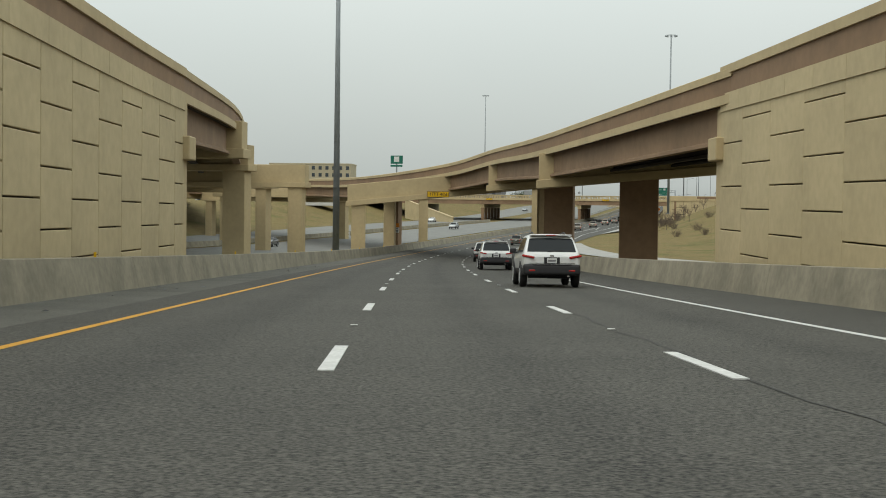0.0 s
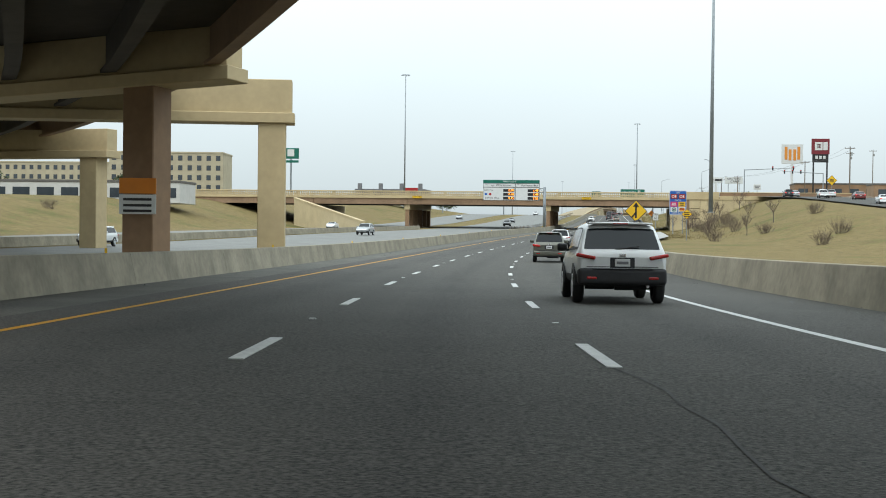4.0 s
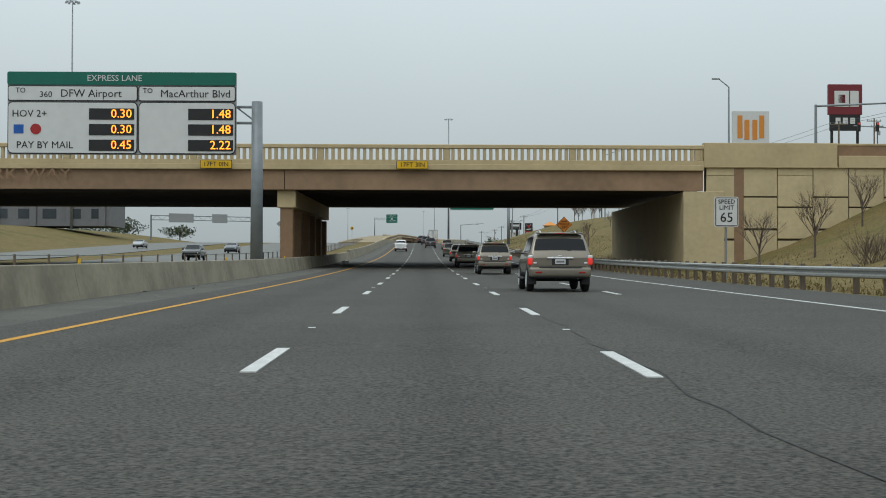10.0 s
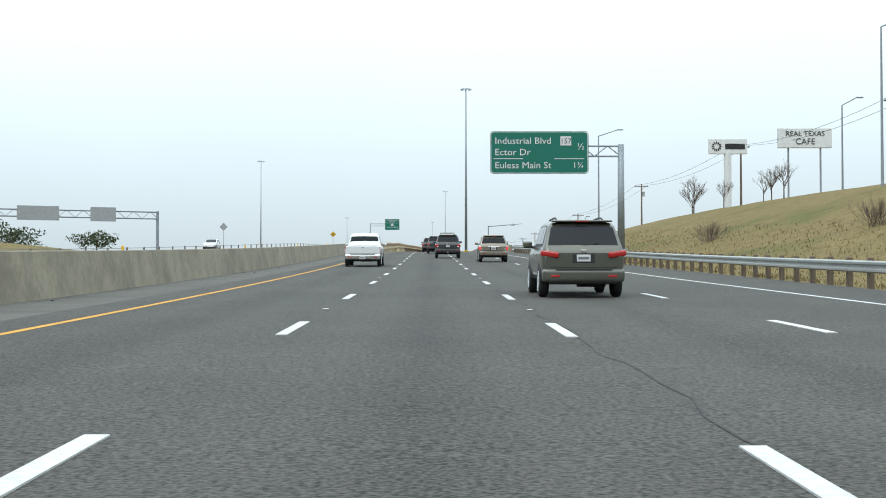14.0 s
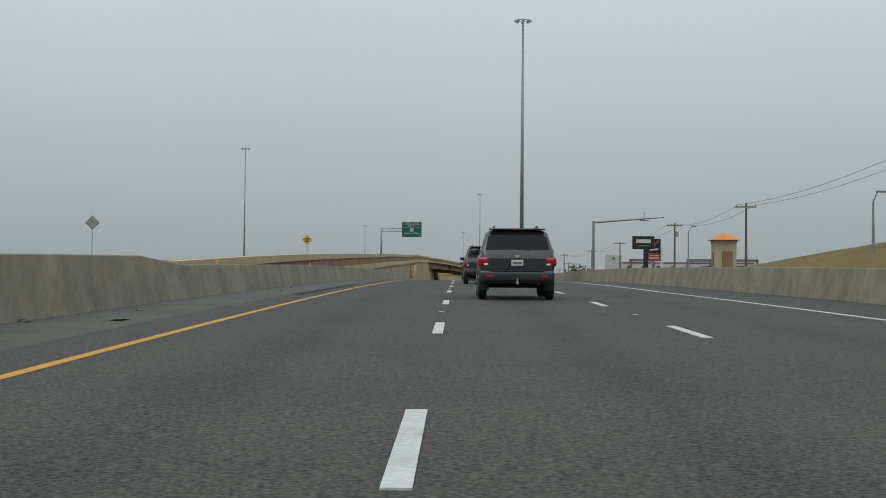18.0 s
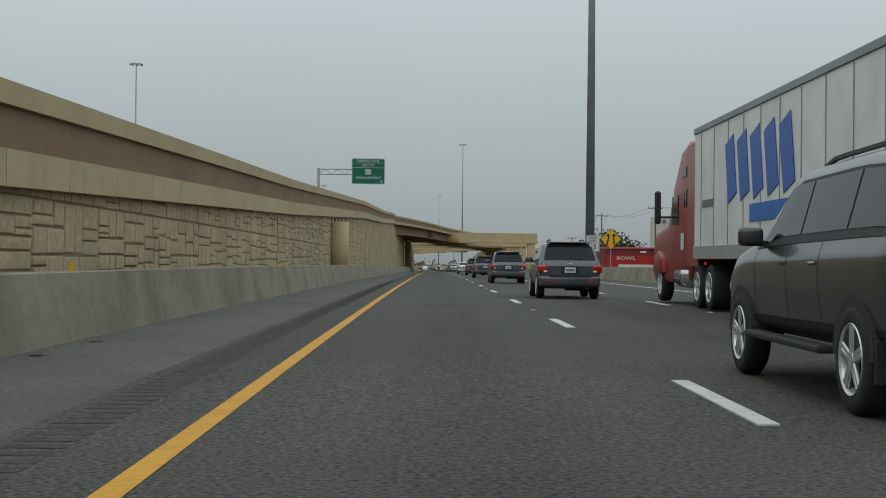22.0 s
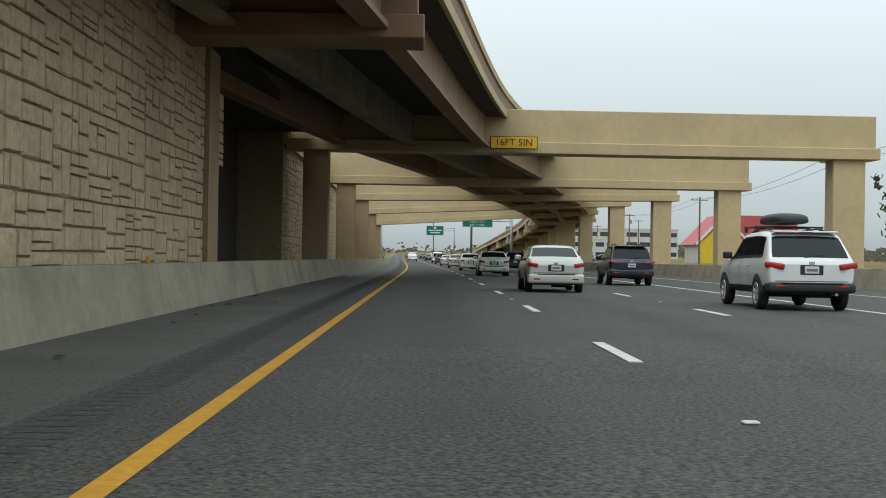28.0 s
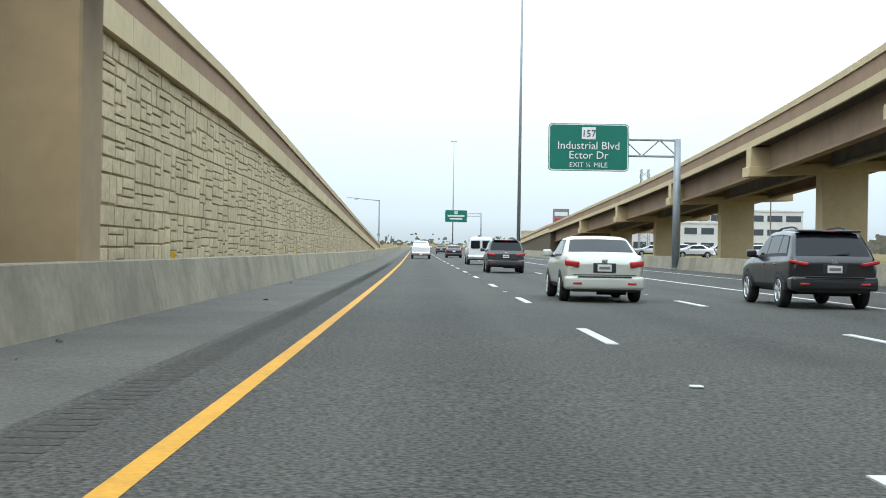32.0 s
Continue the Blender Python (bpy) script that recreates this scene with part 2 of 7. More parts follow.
STONE_JOINT = mat("stone_joint", (0.258, 0.205, 0.125), 0.9, 5.0, 0.15)
JOINT = mat("dark_joint", (0.076, 0.057, 0.034), 0.9, 5.0, 0.1)
GRASS = grass("dry_winter_grass", (0.165, 0.125, 0.055), (0.088, 0.094, 0.030), 0.5)
STEEL = mat("galvanised_steel", (0.228, 0.251, 0.266), 0.5, 2.0, 0.1, metal=0.35, stain=0.12, rand=0.05)
RAIL_STEEL = mat("guardrail_steel", (0.319, 0.327, 0.312), 0.5, 6.0, 0.12, metal=0.4, stain=0.15)
WOOD = mat("weathered_wood", (0.129, 0.099, 0.072), 0.9, 8.0, 0.2, 0.3, 12.0, stretch=(1, 1, 0.15))
BARK = mat("grey_bark", (0.099, 0.080, 0.065), 0.95, 8.0, 0.25)
TWIG = mat("bare_twigs", (0.106, 0.080, 0.061), 0.95, 8.0, 0.25)
# grey-brown bare wood with distance haze mixed into the colour
HAZED_WINTER_WOOD = mat("hazed_winter_wood", (0.115, 0.108, 0.085), 0.95, 0.4, 0.35)
LEAF = mat("dark_evergreen", (0.045, 0.06, 0.025), 0.9, 2.0, 0.4)
SIGN_GREEN = mat("sign_green", (0.000, 0.110, 0.076), 0.45, 2.0, 0.04)
SIGN_BLUE = mat("sign_blue", (0.010, 0.085, 0.34), 0.45, 2.0, 0.05)
SIGN_WHITE = mat("sign_white", (0.547, 0.555, 0.547), 0.5, 2.0, 0.04)
SIGN_YELLOW = mat("sign_yellow", (0.646, 0.380, 0.008), 0.5, 2.0, 0.05)
SIGN_ORANGE = mat("sign_orange", (0.570, 0.182, 0.015), 0.5, 2.0, 0.06)
SIGN_BACK = mat("sign_back", (0.274, 0.281, 0.281), 0.5, 3.0, 0.1, metal=0.3)
BLACK = mat("black_paint", (0.012, 0.012, 0.013), 0.5, 3.0, 0.1)
MAROON = mat("maroon_paint", (0.152, 0.015, 0.023), 0.45, 3.0, 0.1)
# tan column coat darkened to put shade into the colour
COLUMN_SHADE = mat("column_shade", (0.319, 0.232, 0.133), 0.78, 3.0, 0.07, 0.1, 20.0, stain=0.2, stain_scale=0.35)
OLD_ROAD = mat("old_concrete_road", (0.154, 0.154, 0.144), 0.85, 4.0, 0.12, 0.3, 30.0, stain=0.15)
RED = mat("red_paint", (0.319, 0.015, 0.015), 0.45, 3.0, 0.1)
BLUE = mat("blue_paint", (0.015, 0.122, 0.395), 0.5, 3.0, 0.1)
PINK = mat("magenta_paint", (0.471, 0.023, 0.114), 0.5, 3.0, 0.05)
ORANGE = mat("orange_paint", (0.570, 0.213, 0.030), 0.5, 3.0, 0.05)
LED = glow("amber_led", (1.0, 0.30, 0.02), 2.2)
RED_LAMP = glow("red_lamp", (0.8, 0.03, 0.02), 0.3)
WHITE_WALL = mat("white_wall", (0.471, 0.464, 0.441), 0.8, 1.0, 0.05, stain=0.08)
CREAM_WALL = mat("cream_wall", (0.380, 0.334, 0.236), 0.8, 1.0, 0.05, stain=0.1)
GREY_WALL = mat("grey_wall", (0.152, 0.152, 0.160), 0.8, 1.0, 0.06)
ROOF = mat("roof_dark", (0.106, 0.099, 0.091), 0.9, 1.0, 0.1)
RED_ROOF = mat("red_metal_roof", (0.395, 0.076, 0.076), 0.55, 1.0, 0.06, stain=0.08)
YELLOW_WALL = mat("yellow_wall", (0.547, 0.395, 0.023), 0.7, 1.0, 0.06)
PANE = mat("dark_pane", (0.035, 0.045, 0.055), 0.12, 1.0, 0.1, spec=0.6)
TYRE = mat("tyre_rubber", (0.018, 0.018, 0.018), 0.85, 20.0, 0.2)
RIM = mat("alloy_rim", (0.55, 0.56, 0.57), 0.35, 10.0, 0.05, metal=0.7)
GLASS = mat("tinted_car_glass", (0.008, 0.010, 0.012), 0.08, 1.0, 0.05, spec=0.22)
TRIM_BLACK = mat("black_plastic", (0.02, 0.02, 0.022), 0.6, 10.0, 0.1)
TAIL_RED = mat("tail_lamp", (0.34, 0.014, 0.012), 0.2, 10.0, 0.05, spec=0.6)
CHROME = mat("chrome", (0.7, 0.7, 0.7), 0.15, 5.0, 0.03, metal=0.9)
LAMP_CLEAR = mat("clear_lamp", (0.7, 0.7, 0.7), 0.15, 5.0, 0.03, spec=0.6)


def paint(name, color, metal=0.2, rough=0.28):
    m = mat(name, color, rough, 2.0, 0.03, metal=metal, stain=0.06, stain_scale=1.5, spec=0.5)
    b = m.node_tree.nodes["Principled BSDF"]
    b.inputs["Coat Weight"].default_value, b.inputs["Coat Roughness"].default_value = 0.5, 0.06
    return m


# ---- mesh helpers ----
def obj(name, bm, material, smooth=False):
    me = bpy.data.meshes.new(name)
    bm.to_mesh(me)
    bm.free()
    me.materials.append(material)
    if smooth:
        me.polygons.foreach_set("use_smooth", [True] * len(me.polygons))
    return new(name, me)


def part(name, bm, material, parent, label="", smooth=False, m=None):
    ob = obj(name, bm, material, smooth)
    ob.parent = parent
    if m is not None:
        ob.matrix_basis = m
    if label:
        tagged(ob, label)
    return ob


def thing(name, m, label, category, group="", kind=""):
    e = new(name)
    e.empty_display_size = 0.3
    e.matrix_basis = m
    return tagged(e, label, category, group, kind)


def pt(name, mesh, parent, m):
    """One more piece on a shared mesh."""
    ob = new(name, mesh)
    ob.parent = parent
    ob.matrix_basis = m
    return ob


def box(w, d, h, c=(0, 0, 0), bevel=0.0, bm=None, rot=None, seg=1):
    bm = bm or bmesh.new()
    r = bmesh.ops.create_cube(bm, size=1, matrix=Matrix.Translation(c) @ (rot or Matrix()) @ Matrix.Diagonal((w, d, h, 1)))
    if bevel:
        ed = list({e for v in r["verts"] for e in v.link_edges})
        bmesh.ops.bevel(bm, geom=ed, offset=bevel, segments=seg, affect="EDGES", profile=0.6)
    return bm


def tube(r1, r2, a, b, n=10, bm=None):
    """A tapered rod from a to b."""
    bm = bm or bmesh.new()
    a, b = Vector(a), Vector(b)
    d = b - a
    m = Matrix.Translation((a + b) / 2) @ d.to_track_quat("Z", "Y").to_matrix().to_4x4()
    bmesh.ops.create_cone(bm, cap_ends=True, segments=n, radius1=r1, radius2=r2, depth=d.length, matrix=m)
    return bm


def prism(poly, w, axis="X", bm=None, shift=0.0):
    """A polygon of (y, z) drawn out along x by w (axis X), or of (x, z) along y (axis Y)."""
    bm = bm or bmesh.new()
    rows = []
    for e in (-w / 2, w / 2):
        rows.append([bm.verts.new((e + shift, a, b) if axis == "X" else (a, e + shift, b)) for a, b in poly])
    n = len(poly)
    bm.faces.new(rows[0])
    bm.faces.new(rows[1][::-1])
    for i in range(n):
        bm.faces.new((rows[0][i], rows[1][i], rows[1][(i + 1) % n], rows[0][(i + 1) % n]))
    bmesh.ops.recalc_face_normals(bm, faces=bm.faces[:])
    return bm


def lathe(profile, n, bm=None):
    """A profile of (x, radius) turned round the x axis."""
    bm = bm or bmesh.new()
    rings = []
    for k in range(n):
        a = k * math.tau / n
        rings.append([bm.verts.new((x, -math.sin(a) * r, math.cos(a) * r)) for x, r in profile])
    for k in range(n):
        a, b = rings[k], rings[(k + 1) % n]
        for i in range(len(profile) - 1):
            bm.faces.new((a[i], a[i + 1], b[i + 1], b[i]))
    bmesh.ops.recalc_face_normals(bm, faces=bm.faces[:])
    return bm


def sweep(stations, section, closed=True):
    """A section of (right, up) carried along stations, each a (place, right-hand way)."""
    bm = bmesh.new()
    rings = [[bm.verts.new(p + r * u + Vector((0, 0, v))) for u, v in section] for p, r in stations]
    n = len(section)
    for a, b in zip(rings, rings[1:]):
        for i in range(n if closed else n - 1):
            bm.faces.new((a[i], a[(i + 1) % n], b[(i + 1) % n], b[i]))
    if closed:
        bm.faces.new(rings[0][::-1])
        bm.faces.new(rings[-1])
    bmesh.ops.recalc_face_normals(bm, faces=bm.faces[:])
    return bm


def along(s0, s1, o, h=0.0, step=4.0):
    """Stations on the highway's own line; o and h may be functions of s."""
    n = max(2, int(abs(s1 - s0) / step) + 1)
    out = []
    for s in np.linspace(s0, s1, n):
        t = heading(s)
        out.append((at(s, o(s) if callable(o) else o, h(s) if callable(h) else h), Vector((math.cos(t), math.sin(t), 0))))
    return out


def flat_strip(s0, s1, o0, o1, h, step=4.0):
    f0, f1 = (o0 if callable(o0) else (lambda s: o0)), (o1 if callable(o1) else (lambda s: o1))
    bm = bmesh.new()
    prev = None
    for s in np.linspace(s0, s1, max(2, int((s1 - s0) / step) + 1)):
        row = [bm.verts.new(at(s, o, h(s, o) if callable(h) else h)) for o in (f0(s), f1(s))]
        if prev:
            bm.faces.new((prev[0], prev[1], row[1], row[0]))
        prev = row
    return bm


def lerp(x, xs, ys):
    return float(np.interp(x, xs, ys))


def smooth_curve(rows, step=4.0):
    """Dense (s, o, h) rows through the given ones, by Catmull-Rom."""
    a = np.array(rows, float)
    out = []
    for i in range(len(a) - 1):
        p0, p1, p2, p3 = a[max(i - 1, 0)], a[i], a[i + 1], a[min(i + 2, len(a) - 1)]
        n = max(2, int(np.linalg.norm((p2 - p1)[:2]) / step))
        for k in range(n):
            t = k / n
            out.append(0.5 * (2 * p1 + (p2 - p0) * t + (2 * p0 - 5 * p1 + 4 * p2 - p3) * t * t + (3 * p1 - p0 - 3 * p2 + p3) * t ** 3))
    out.append(a[-1])
    return out


def stations_of(rows):
    """World stations along a curve of (s, o, h) rows."""
    ps = [at(s, o, h) for s, o, h in rows]
    out = []
    for i, q in enumerate(ps):
        d = ps[min(i + 1, len(ps) - 1)] - ps[max(i - 1, 0)]
        d.z = 0
        d.normalize()
        out.append((q, Vector((d.y, -d.x, 0))))
    return out


TEXT_CACHE = {}


def letters(text, size, parent, m, material, name="lettering", align="CENTER", squeeze=1.0):
    """Built-in font as a flat mesh, standing upright in its parent's x-z plane and facing -y."""
    key = (text, align)
    if key not in TEXT_CACHE:
        cu = bpy.data.curves.new("text", "FONT")
        cu.body, cu.align_x, cu.align_y, cu.size, cu.resolution_u, cu.extrude = text, align, "CENTER", 1.0, 2, 0.004
        ob = bpy.data.objects.new("text", cu)
        scene.collection.objects.link(ob)
        bpy.context.view_layer.update()
        TEXT_CACHE[key] = bpy.data.meshes.new_from_object(ob.evaluated_get(bpy.context.evaluated_depsgraph_get()))
        bpy.data.objects.remove(ob)
    bm = bmesh.new()
    bm.from_mesh(TEXT_CACHE[key])
    order = sorted(bm.faces, key=lambda f: min(v.co.x for v in f.verts))
    words, reach = [], -1e9
    for f in order:
        if min(v.co.x for v in f.verts) > reach + 0.17:
            words.append([])
        words[-1].append(f)
        reach = max(reach, max(v.co.x for v in f.verts))
    for word in words:
        index = {}
        faces = [[index.setdefault(v, len(index)) for v in f.verts] for f in word]
        me = bpy.data.meshes.new(name)
        me.from_pydata([tuple(v.co) for v in index], [], faces)
        me.materials.append(material)
        ob = new(name, me)
        ob.parent = parent
        ob.matrix_basis = m @ Matrix.Rotation(radians(90), 4, "X") @ Matrix.Diagonal((size * 1.32 * squeeze, size * 1.32, 1, 1))
    bm.free()


def T3(x, y, z):
    return Matrix.Translation((x, y, z))

# ---- ground: one sheet to the horizon ----
H_RIGHT = ([-300, -60, 100, 200, 300, 400, 461, 494, 540, 640, 720, 780, 830, 900, 1700], [1, 1, 1.0, 1.6, 3.2, 7.0, 8.2, 8.2, 6.9, 6.5, 5.6, 4.0, 2.2, 1.0, 0.6])
H_LEFT = ([-300, 100, 300, 461, 520, 700, 900, 1700], [3.0, 3.5, 5.5, 7.0, 6.0, 4.0, 2.5, 2.0])


def ease(a, b, x):
    t = min(max((x - a) / (b - a), 0.0), 1.0)
    return t * t * (3 - 2 * t)


def ground_h(s, o):
    """The ground's height above the highway's line, beside the pavement."""
    if o > 0:
        a = lerp(s, [200, 330, 420, 461, 500, 690, 760], [34, 21, 16, 19, 14, 13.0, 16])
        b = lerp(s, [200, 330, 420, 461, 470, 520, 690], [60, 42, 42, 46, 40, 42, 42])
        h = -0.07 + lerp(s, *H_RIGHT) * ease(a, b, o)
    else:
        h = -0.07 + lerp(s, *H_LEFT) * ease(66, 100, -o)
    return h + (0.10 * noise.noise((s * 0.11, o * 0.17, 0.0)) if abs(o) > 14 else 0.0)


def make_ground():
    bm = bmesh.new()
    ss = list(np.arange(-300, -60, 40)) + list(np.arange(-60, 1340, 7)) + list(np.arange(1340, 1700, 30)) + [1800, 2000, 2300, 2700, 3200, 3800]
    oo = [-800, -600, -450, -340, -260, -200, -160, -130] + list(np.arange(-112, -60, 5)) + [-56, -44, -36, -26, -16, -12, -9.2, 0, 9.2] + list(np.arange(11, 62, 2.6)) + [70, 82, 100, 125, 160, 200, 260, 340, 450, 600, 800]
    rows = [[bm.verts.new(at(s, o, ground_h(s, o))) for o in oo] for s in ss]
    for a, b in zip(rows, rows[1:]):
        for i in range(len(oo) - 1):
            bm.faces.new((a[i], a[i + 1], b[i + 1], b[i]))
    g = obj("ground", bm, GRASS, True)
    return tagged(g, "dry winter grass verges and banks beside a highway", "ground", kind="structure")


make_ground()


# ---- pavement ----
def right_edge(s):
    return lerp(s, [-60, 205, 225, 300, 560, 640, 700, 890, 905, 940, 1000, 1060, 1132, 1700], [8.7, 8.7, 12.0, 12.2, 12.2, 10.6, 9.2, 9.0, 24.5, 22.5, 18.0, 14.8, 13.6, 13.6])


def road_mesh():
    """The carriageway, with a wear value across it: oily lane middles, polished wheel tracks."""
    os_ = [-6.55, -5.75, -5.2, -4.55, -4.0, -3.45, -2.9, -2.3, -1.83, -1.3, -0.75, 0.0, 0.75, 1.3, 1.83, 2.4, 2.95, 3.6, 4.25, 4.8, 5.4, 6.0]
    bm = bmesh.new()
    lay = bm.verts.layers.float.new("wear")
    prev = None
    for s in np.linspace(-60, 1700, 441):
        row = []
        for o in os_:
            v = bm.verts.new(at(s, o, 0.0))
            u = (o + 1.83) % 3.66 - 1.83
            v[lay] = -0.22 * math.exp(-(u / 0.5) ** 2) + 0.08 * math.exp(-((abs(u) - 0.9) / 0.4) ** 2) + 0.05 * noise.noise((s * 0.03, o * 0.8, 3.0))
            row.append(v)
        if prev:
            for i in range(len(os_) - 1):
                bm.faces.new((prev[i], prev[i + 1], row[i + 1], row[i]))
        prev = row
    return bm


road = tagged(obj("road", road_mesh(), ASPHALT), "grey asphalt highway carriageway with dashed white lanes", "road", kind="structure")
tagged(obj("road_shoulder_left", flat_strip(-60, 1700, -9.0, -6.55, 0.0, 4), SHOULDER), "pale worn asphalt shoulder beside the concrete barrier", "road", kind="structure")
tagged(obj("road_shoulder_right", flat_strip(-60, 1700, 6.0, right_edge, 0.0, 4), ASPHALT), "grey asphalt merging lane and shoulder", "road", kind="structure")
tagged(obj("ramp_road", flat_strip(60, 240, lambda s: lerp(s, [60, 120, 180, 240], [34, 22, 14, 9]), lambda s: lerp(s, [60, 120, 180, 240], [42, 29, 20, 13.5]), 0.01, 6), PALE_ROAD), "pale concrete entrance ramp", "road", kind="structure")
tagged(obj("road_opposite", flat_strip(-60, 1030, -36, -15.5, 0.0, 8), OLD_ROAD), "pale concrete opposite carriageway", "road", kind="structure")
tagged(obj("road_opposite_frontage", flat_strip(-60, 900, -63, -45, 0.0, 8), OLD_ROAD), "pale concrete outer carriageway", "road", kind="structure")


def frontage(s):
    return lerp(s, [120, 250, 330, 420, 461], [62, 56, 47, 40, 40])


tagged(obj("frontage_road", flat_strip(160, 462, lambda s: frontage(s) - 1, lambda s: frontage(s) + 16, lambda s, o: max(ground_h(s, o), lerp(s, *H_RIGHT) - 0.1) + 0.25, 6), ASPHALT), "dark asphalt frontage road climbing to the crossing", "road", kind="structure")
tagged(obj("frontage_kerb", flat_strip(160, 462, lambda s: frontage(s) + 16, lambda s: frontage(s) + 18, lambda s, o: max(ground_h(s, o), lerp(s, *H_RIGHT) - 0.1) + 0.4, 6), PALE_ROAD), "pale concrete sidewalk beside the frontage road", "pavement", kind="structure")
tagged(obj("slope_paving", flat_strip(300, 400, lambda s: 12.2, lambda s: 12.2 + 3.2 * ease(300, 330, s), lambda s, o: 0.02 + 0.35 * (o - 12.2) / 3.2, 4), PALE_ROAD), "cracked pale concrete apron at the foot of the bank", "pavement", kind="structure")

# painted lines
lines = thing("road_markings", Matrix(), "white and yellow painted highway lines", "road marking", kind="structure")
part("yellow_edge_line", flat_strip(-60, 1700, -5.54, -5.39, 0.004, 4), YELLOW_LINE, lines, "yellow edge line")
part("white_edge_line", flat_strip(-60, 372, 5.22, 5.38, 0.004, 4), WHITE_LINE, lines)
part("white_edge_line", flat_strip(262, 700, lambda s: lerp(s, [262, 300, 540, 600, 640, 700], [10.2, 8.8, 9.0, 8.2, 7.0, 5.55]), lambda s: lerp(s, [262, 300, 540, 600, 640, 700], [10.36, 8.96, 9.16, 8.36, 7.16, 5.71]), 0.004, 4), WHITE_LINE, lines)
part("white_edge_line", flat_strip(700, 1420, 5.62, 5.80, 0.004, 4), WHITE_LINE, lines)
part("white_edge_line", flat_strip(905, 1420, lambda s: lerp(s, [905, 1000, 1060, 1420], [16, 12.5, 10.0, 9.9]), lambda s: lerp(s, [905, 1000, 1060, 1420], [16.15, 12.65, 10.15, 10.05]), 0.004, 4), WHITE_LINE, lines)
part("gore_line", flat_strip(342, 372, lambda s: lerp(s, [342, 372], [7.2, 5.35]), lambda s: lerp(s, [342, 372], [7.35, 5.5]), 0.004, 4), WHITE_LINE, lines)

dash_mesh = part("lane_dash", box(0.15, 3.06, 0.012), WHITE_LINE, lines, m=on_road(0, -1.83, 0.006)).data
for name_o, first, s0, s1 in ((-1.83, 12.192, -60, 1500), (1.83, 11.72, -60, 1500), (5.3, 12.5, 400, 640)):
    k = math.ceil((s0 - first) / 12.192)
    while first + 12.192 * k + 3 < s1:
        pt("lane_dash", dash_mesh, lines, on_road(first + 12.192 * k + 1.53, name_o, 0.007))
        k += 1
stud_mesh = part("road_stud", box(0.11, 0.1, 0.02, (0, 0, 0.01), 0.008), WHITE_LINE, lines, m=on_road(117.3, -1.83, 0.002)).data
for o, first in ((-1.86, 117.0), (1.85, 116.6)):
    for k in range(-4, 52):
        if (o, k) != (-1.83, 0):
            pt("road_stud", stud_mesh, lines, on_road(first + 24.384 * k, o, 0.002))
arrow = bmesh.new()
for a, b, w in ((-1.3, 0.6, 0.16),):
    box(w, b - a, 0.01, (0, (a + b) / 2, 0), bm=arrow)
v = [arrow.verts.new(c) for c in ((-0.45, 0.5, 0.005), (0.45, 0.5, 0.005), (0, 1.9, 0.005))]
arrow.faces.new(v)
part("lane_arrow", arrow, WHITE_LINE, lines, m=on_road(496, 7.1, 0.01, 12))

# rumble strip grooves beside the yellow line
bm = bmesh.new()
for k in range(2100):
    s = 690 + 0.27 * k
    q = [bm.verts.new(at(s + a, o, 0.0025)) for a, o in ((0, -6.42), (0, -6.05), (0.16, -6.05), (0.16, -6.42))]
    bm.faces.new(q)
tagged(obj("rumble_strip", bm, mat("rumble_groove", (0.041, 0.039, 0.033), 0.95, 14.0, 0.4)), "dark milled rumble strip beside the yellow line", "road", kind="stuff")
# tar seam between lanes
bm = bmesh.new()
rows = [(at(s, 1.90 + 0.06 * math.sin(s * 0.9) + 0.05 * math.sin(s * 2.3), 0.005), at(s, 1.925 + 0.06 * math.sin(s * 0.9) + 0.05 * math.sin(s * 2.3), 0.005)) for s in np.arange(-20, 660, 1.0)]
vs = [(bm.verts.new(a), bm.verts.new(b)) for a, b in rows]
for a, b in zip(vs, vs[1:]):
    bm.faces.new((a[0], a[1], b[1], b[0]))
tagged(obj("tar_seam", bm, mat("tar", (0.030, 0.029, 0.027), 0.8, 2.0, 0.5)), "black tar-filled seam in the asphalt", "road", kind="structure")


# ---- concrete barriers, cast in lengths ----
SLOPE_SHAPE = [(-0.28, 0.0), (-0.275, 0.02), (-0.10, 0.845), (-0.08, 0.86), (0.20, 0.86), (0.22, 0.845), (0.25, 0.0)]


def barrier(name, s0, s1, o, side, label, height=1.0, seg=12.0):
    root = thing(name, Matrix(), label, "barrier", kind="structure")
    n = max(1, round((s1 - s0) / seg))
    for i in range(n):
        a, b = s0 + (s1 - s0) * i / n + 0.01, s0 + (s1 - s0) * (i + 1) / n - 0.01
        part("barrier_length", sweep(along(a, b, o, 0.0, 4), [(u * side, v * height) for u, v in SLOPE_SHAPE]), CONCRETE, root)
    return root


def barrier_end(root, s0, s1, o, side, h0, h1):
    """A short length whose top falls or rises from h0 to h1."""
    bm = bmesh.new()
    rings = [[bm.verts.new(at(s, o + u * side, v * h)) for u, v in SLOPE_SHAPE] for s, h in ((s0, h0), (s1, h1))]
    n = len(SLOPE_SHAPE)
    for i in range(n):
        bm.faces.new((rings[0][i], rings[0][(i + 1) % n], rings[1][(i + 1) % n], rings[1][i]))
    bm.faces.new(rings[0][::-1])
    bm.faces.new(rings[1])
    bmesh.ops.recalc_face_normals(bm, faces=bm.faces[:])
    part("barrier_end", bm, CONCRETE, root, "sloped end of the taller barrier")


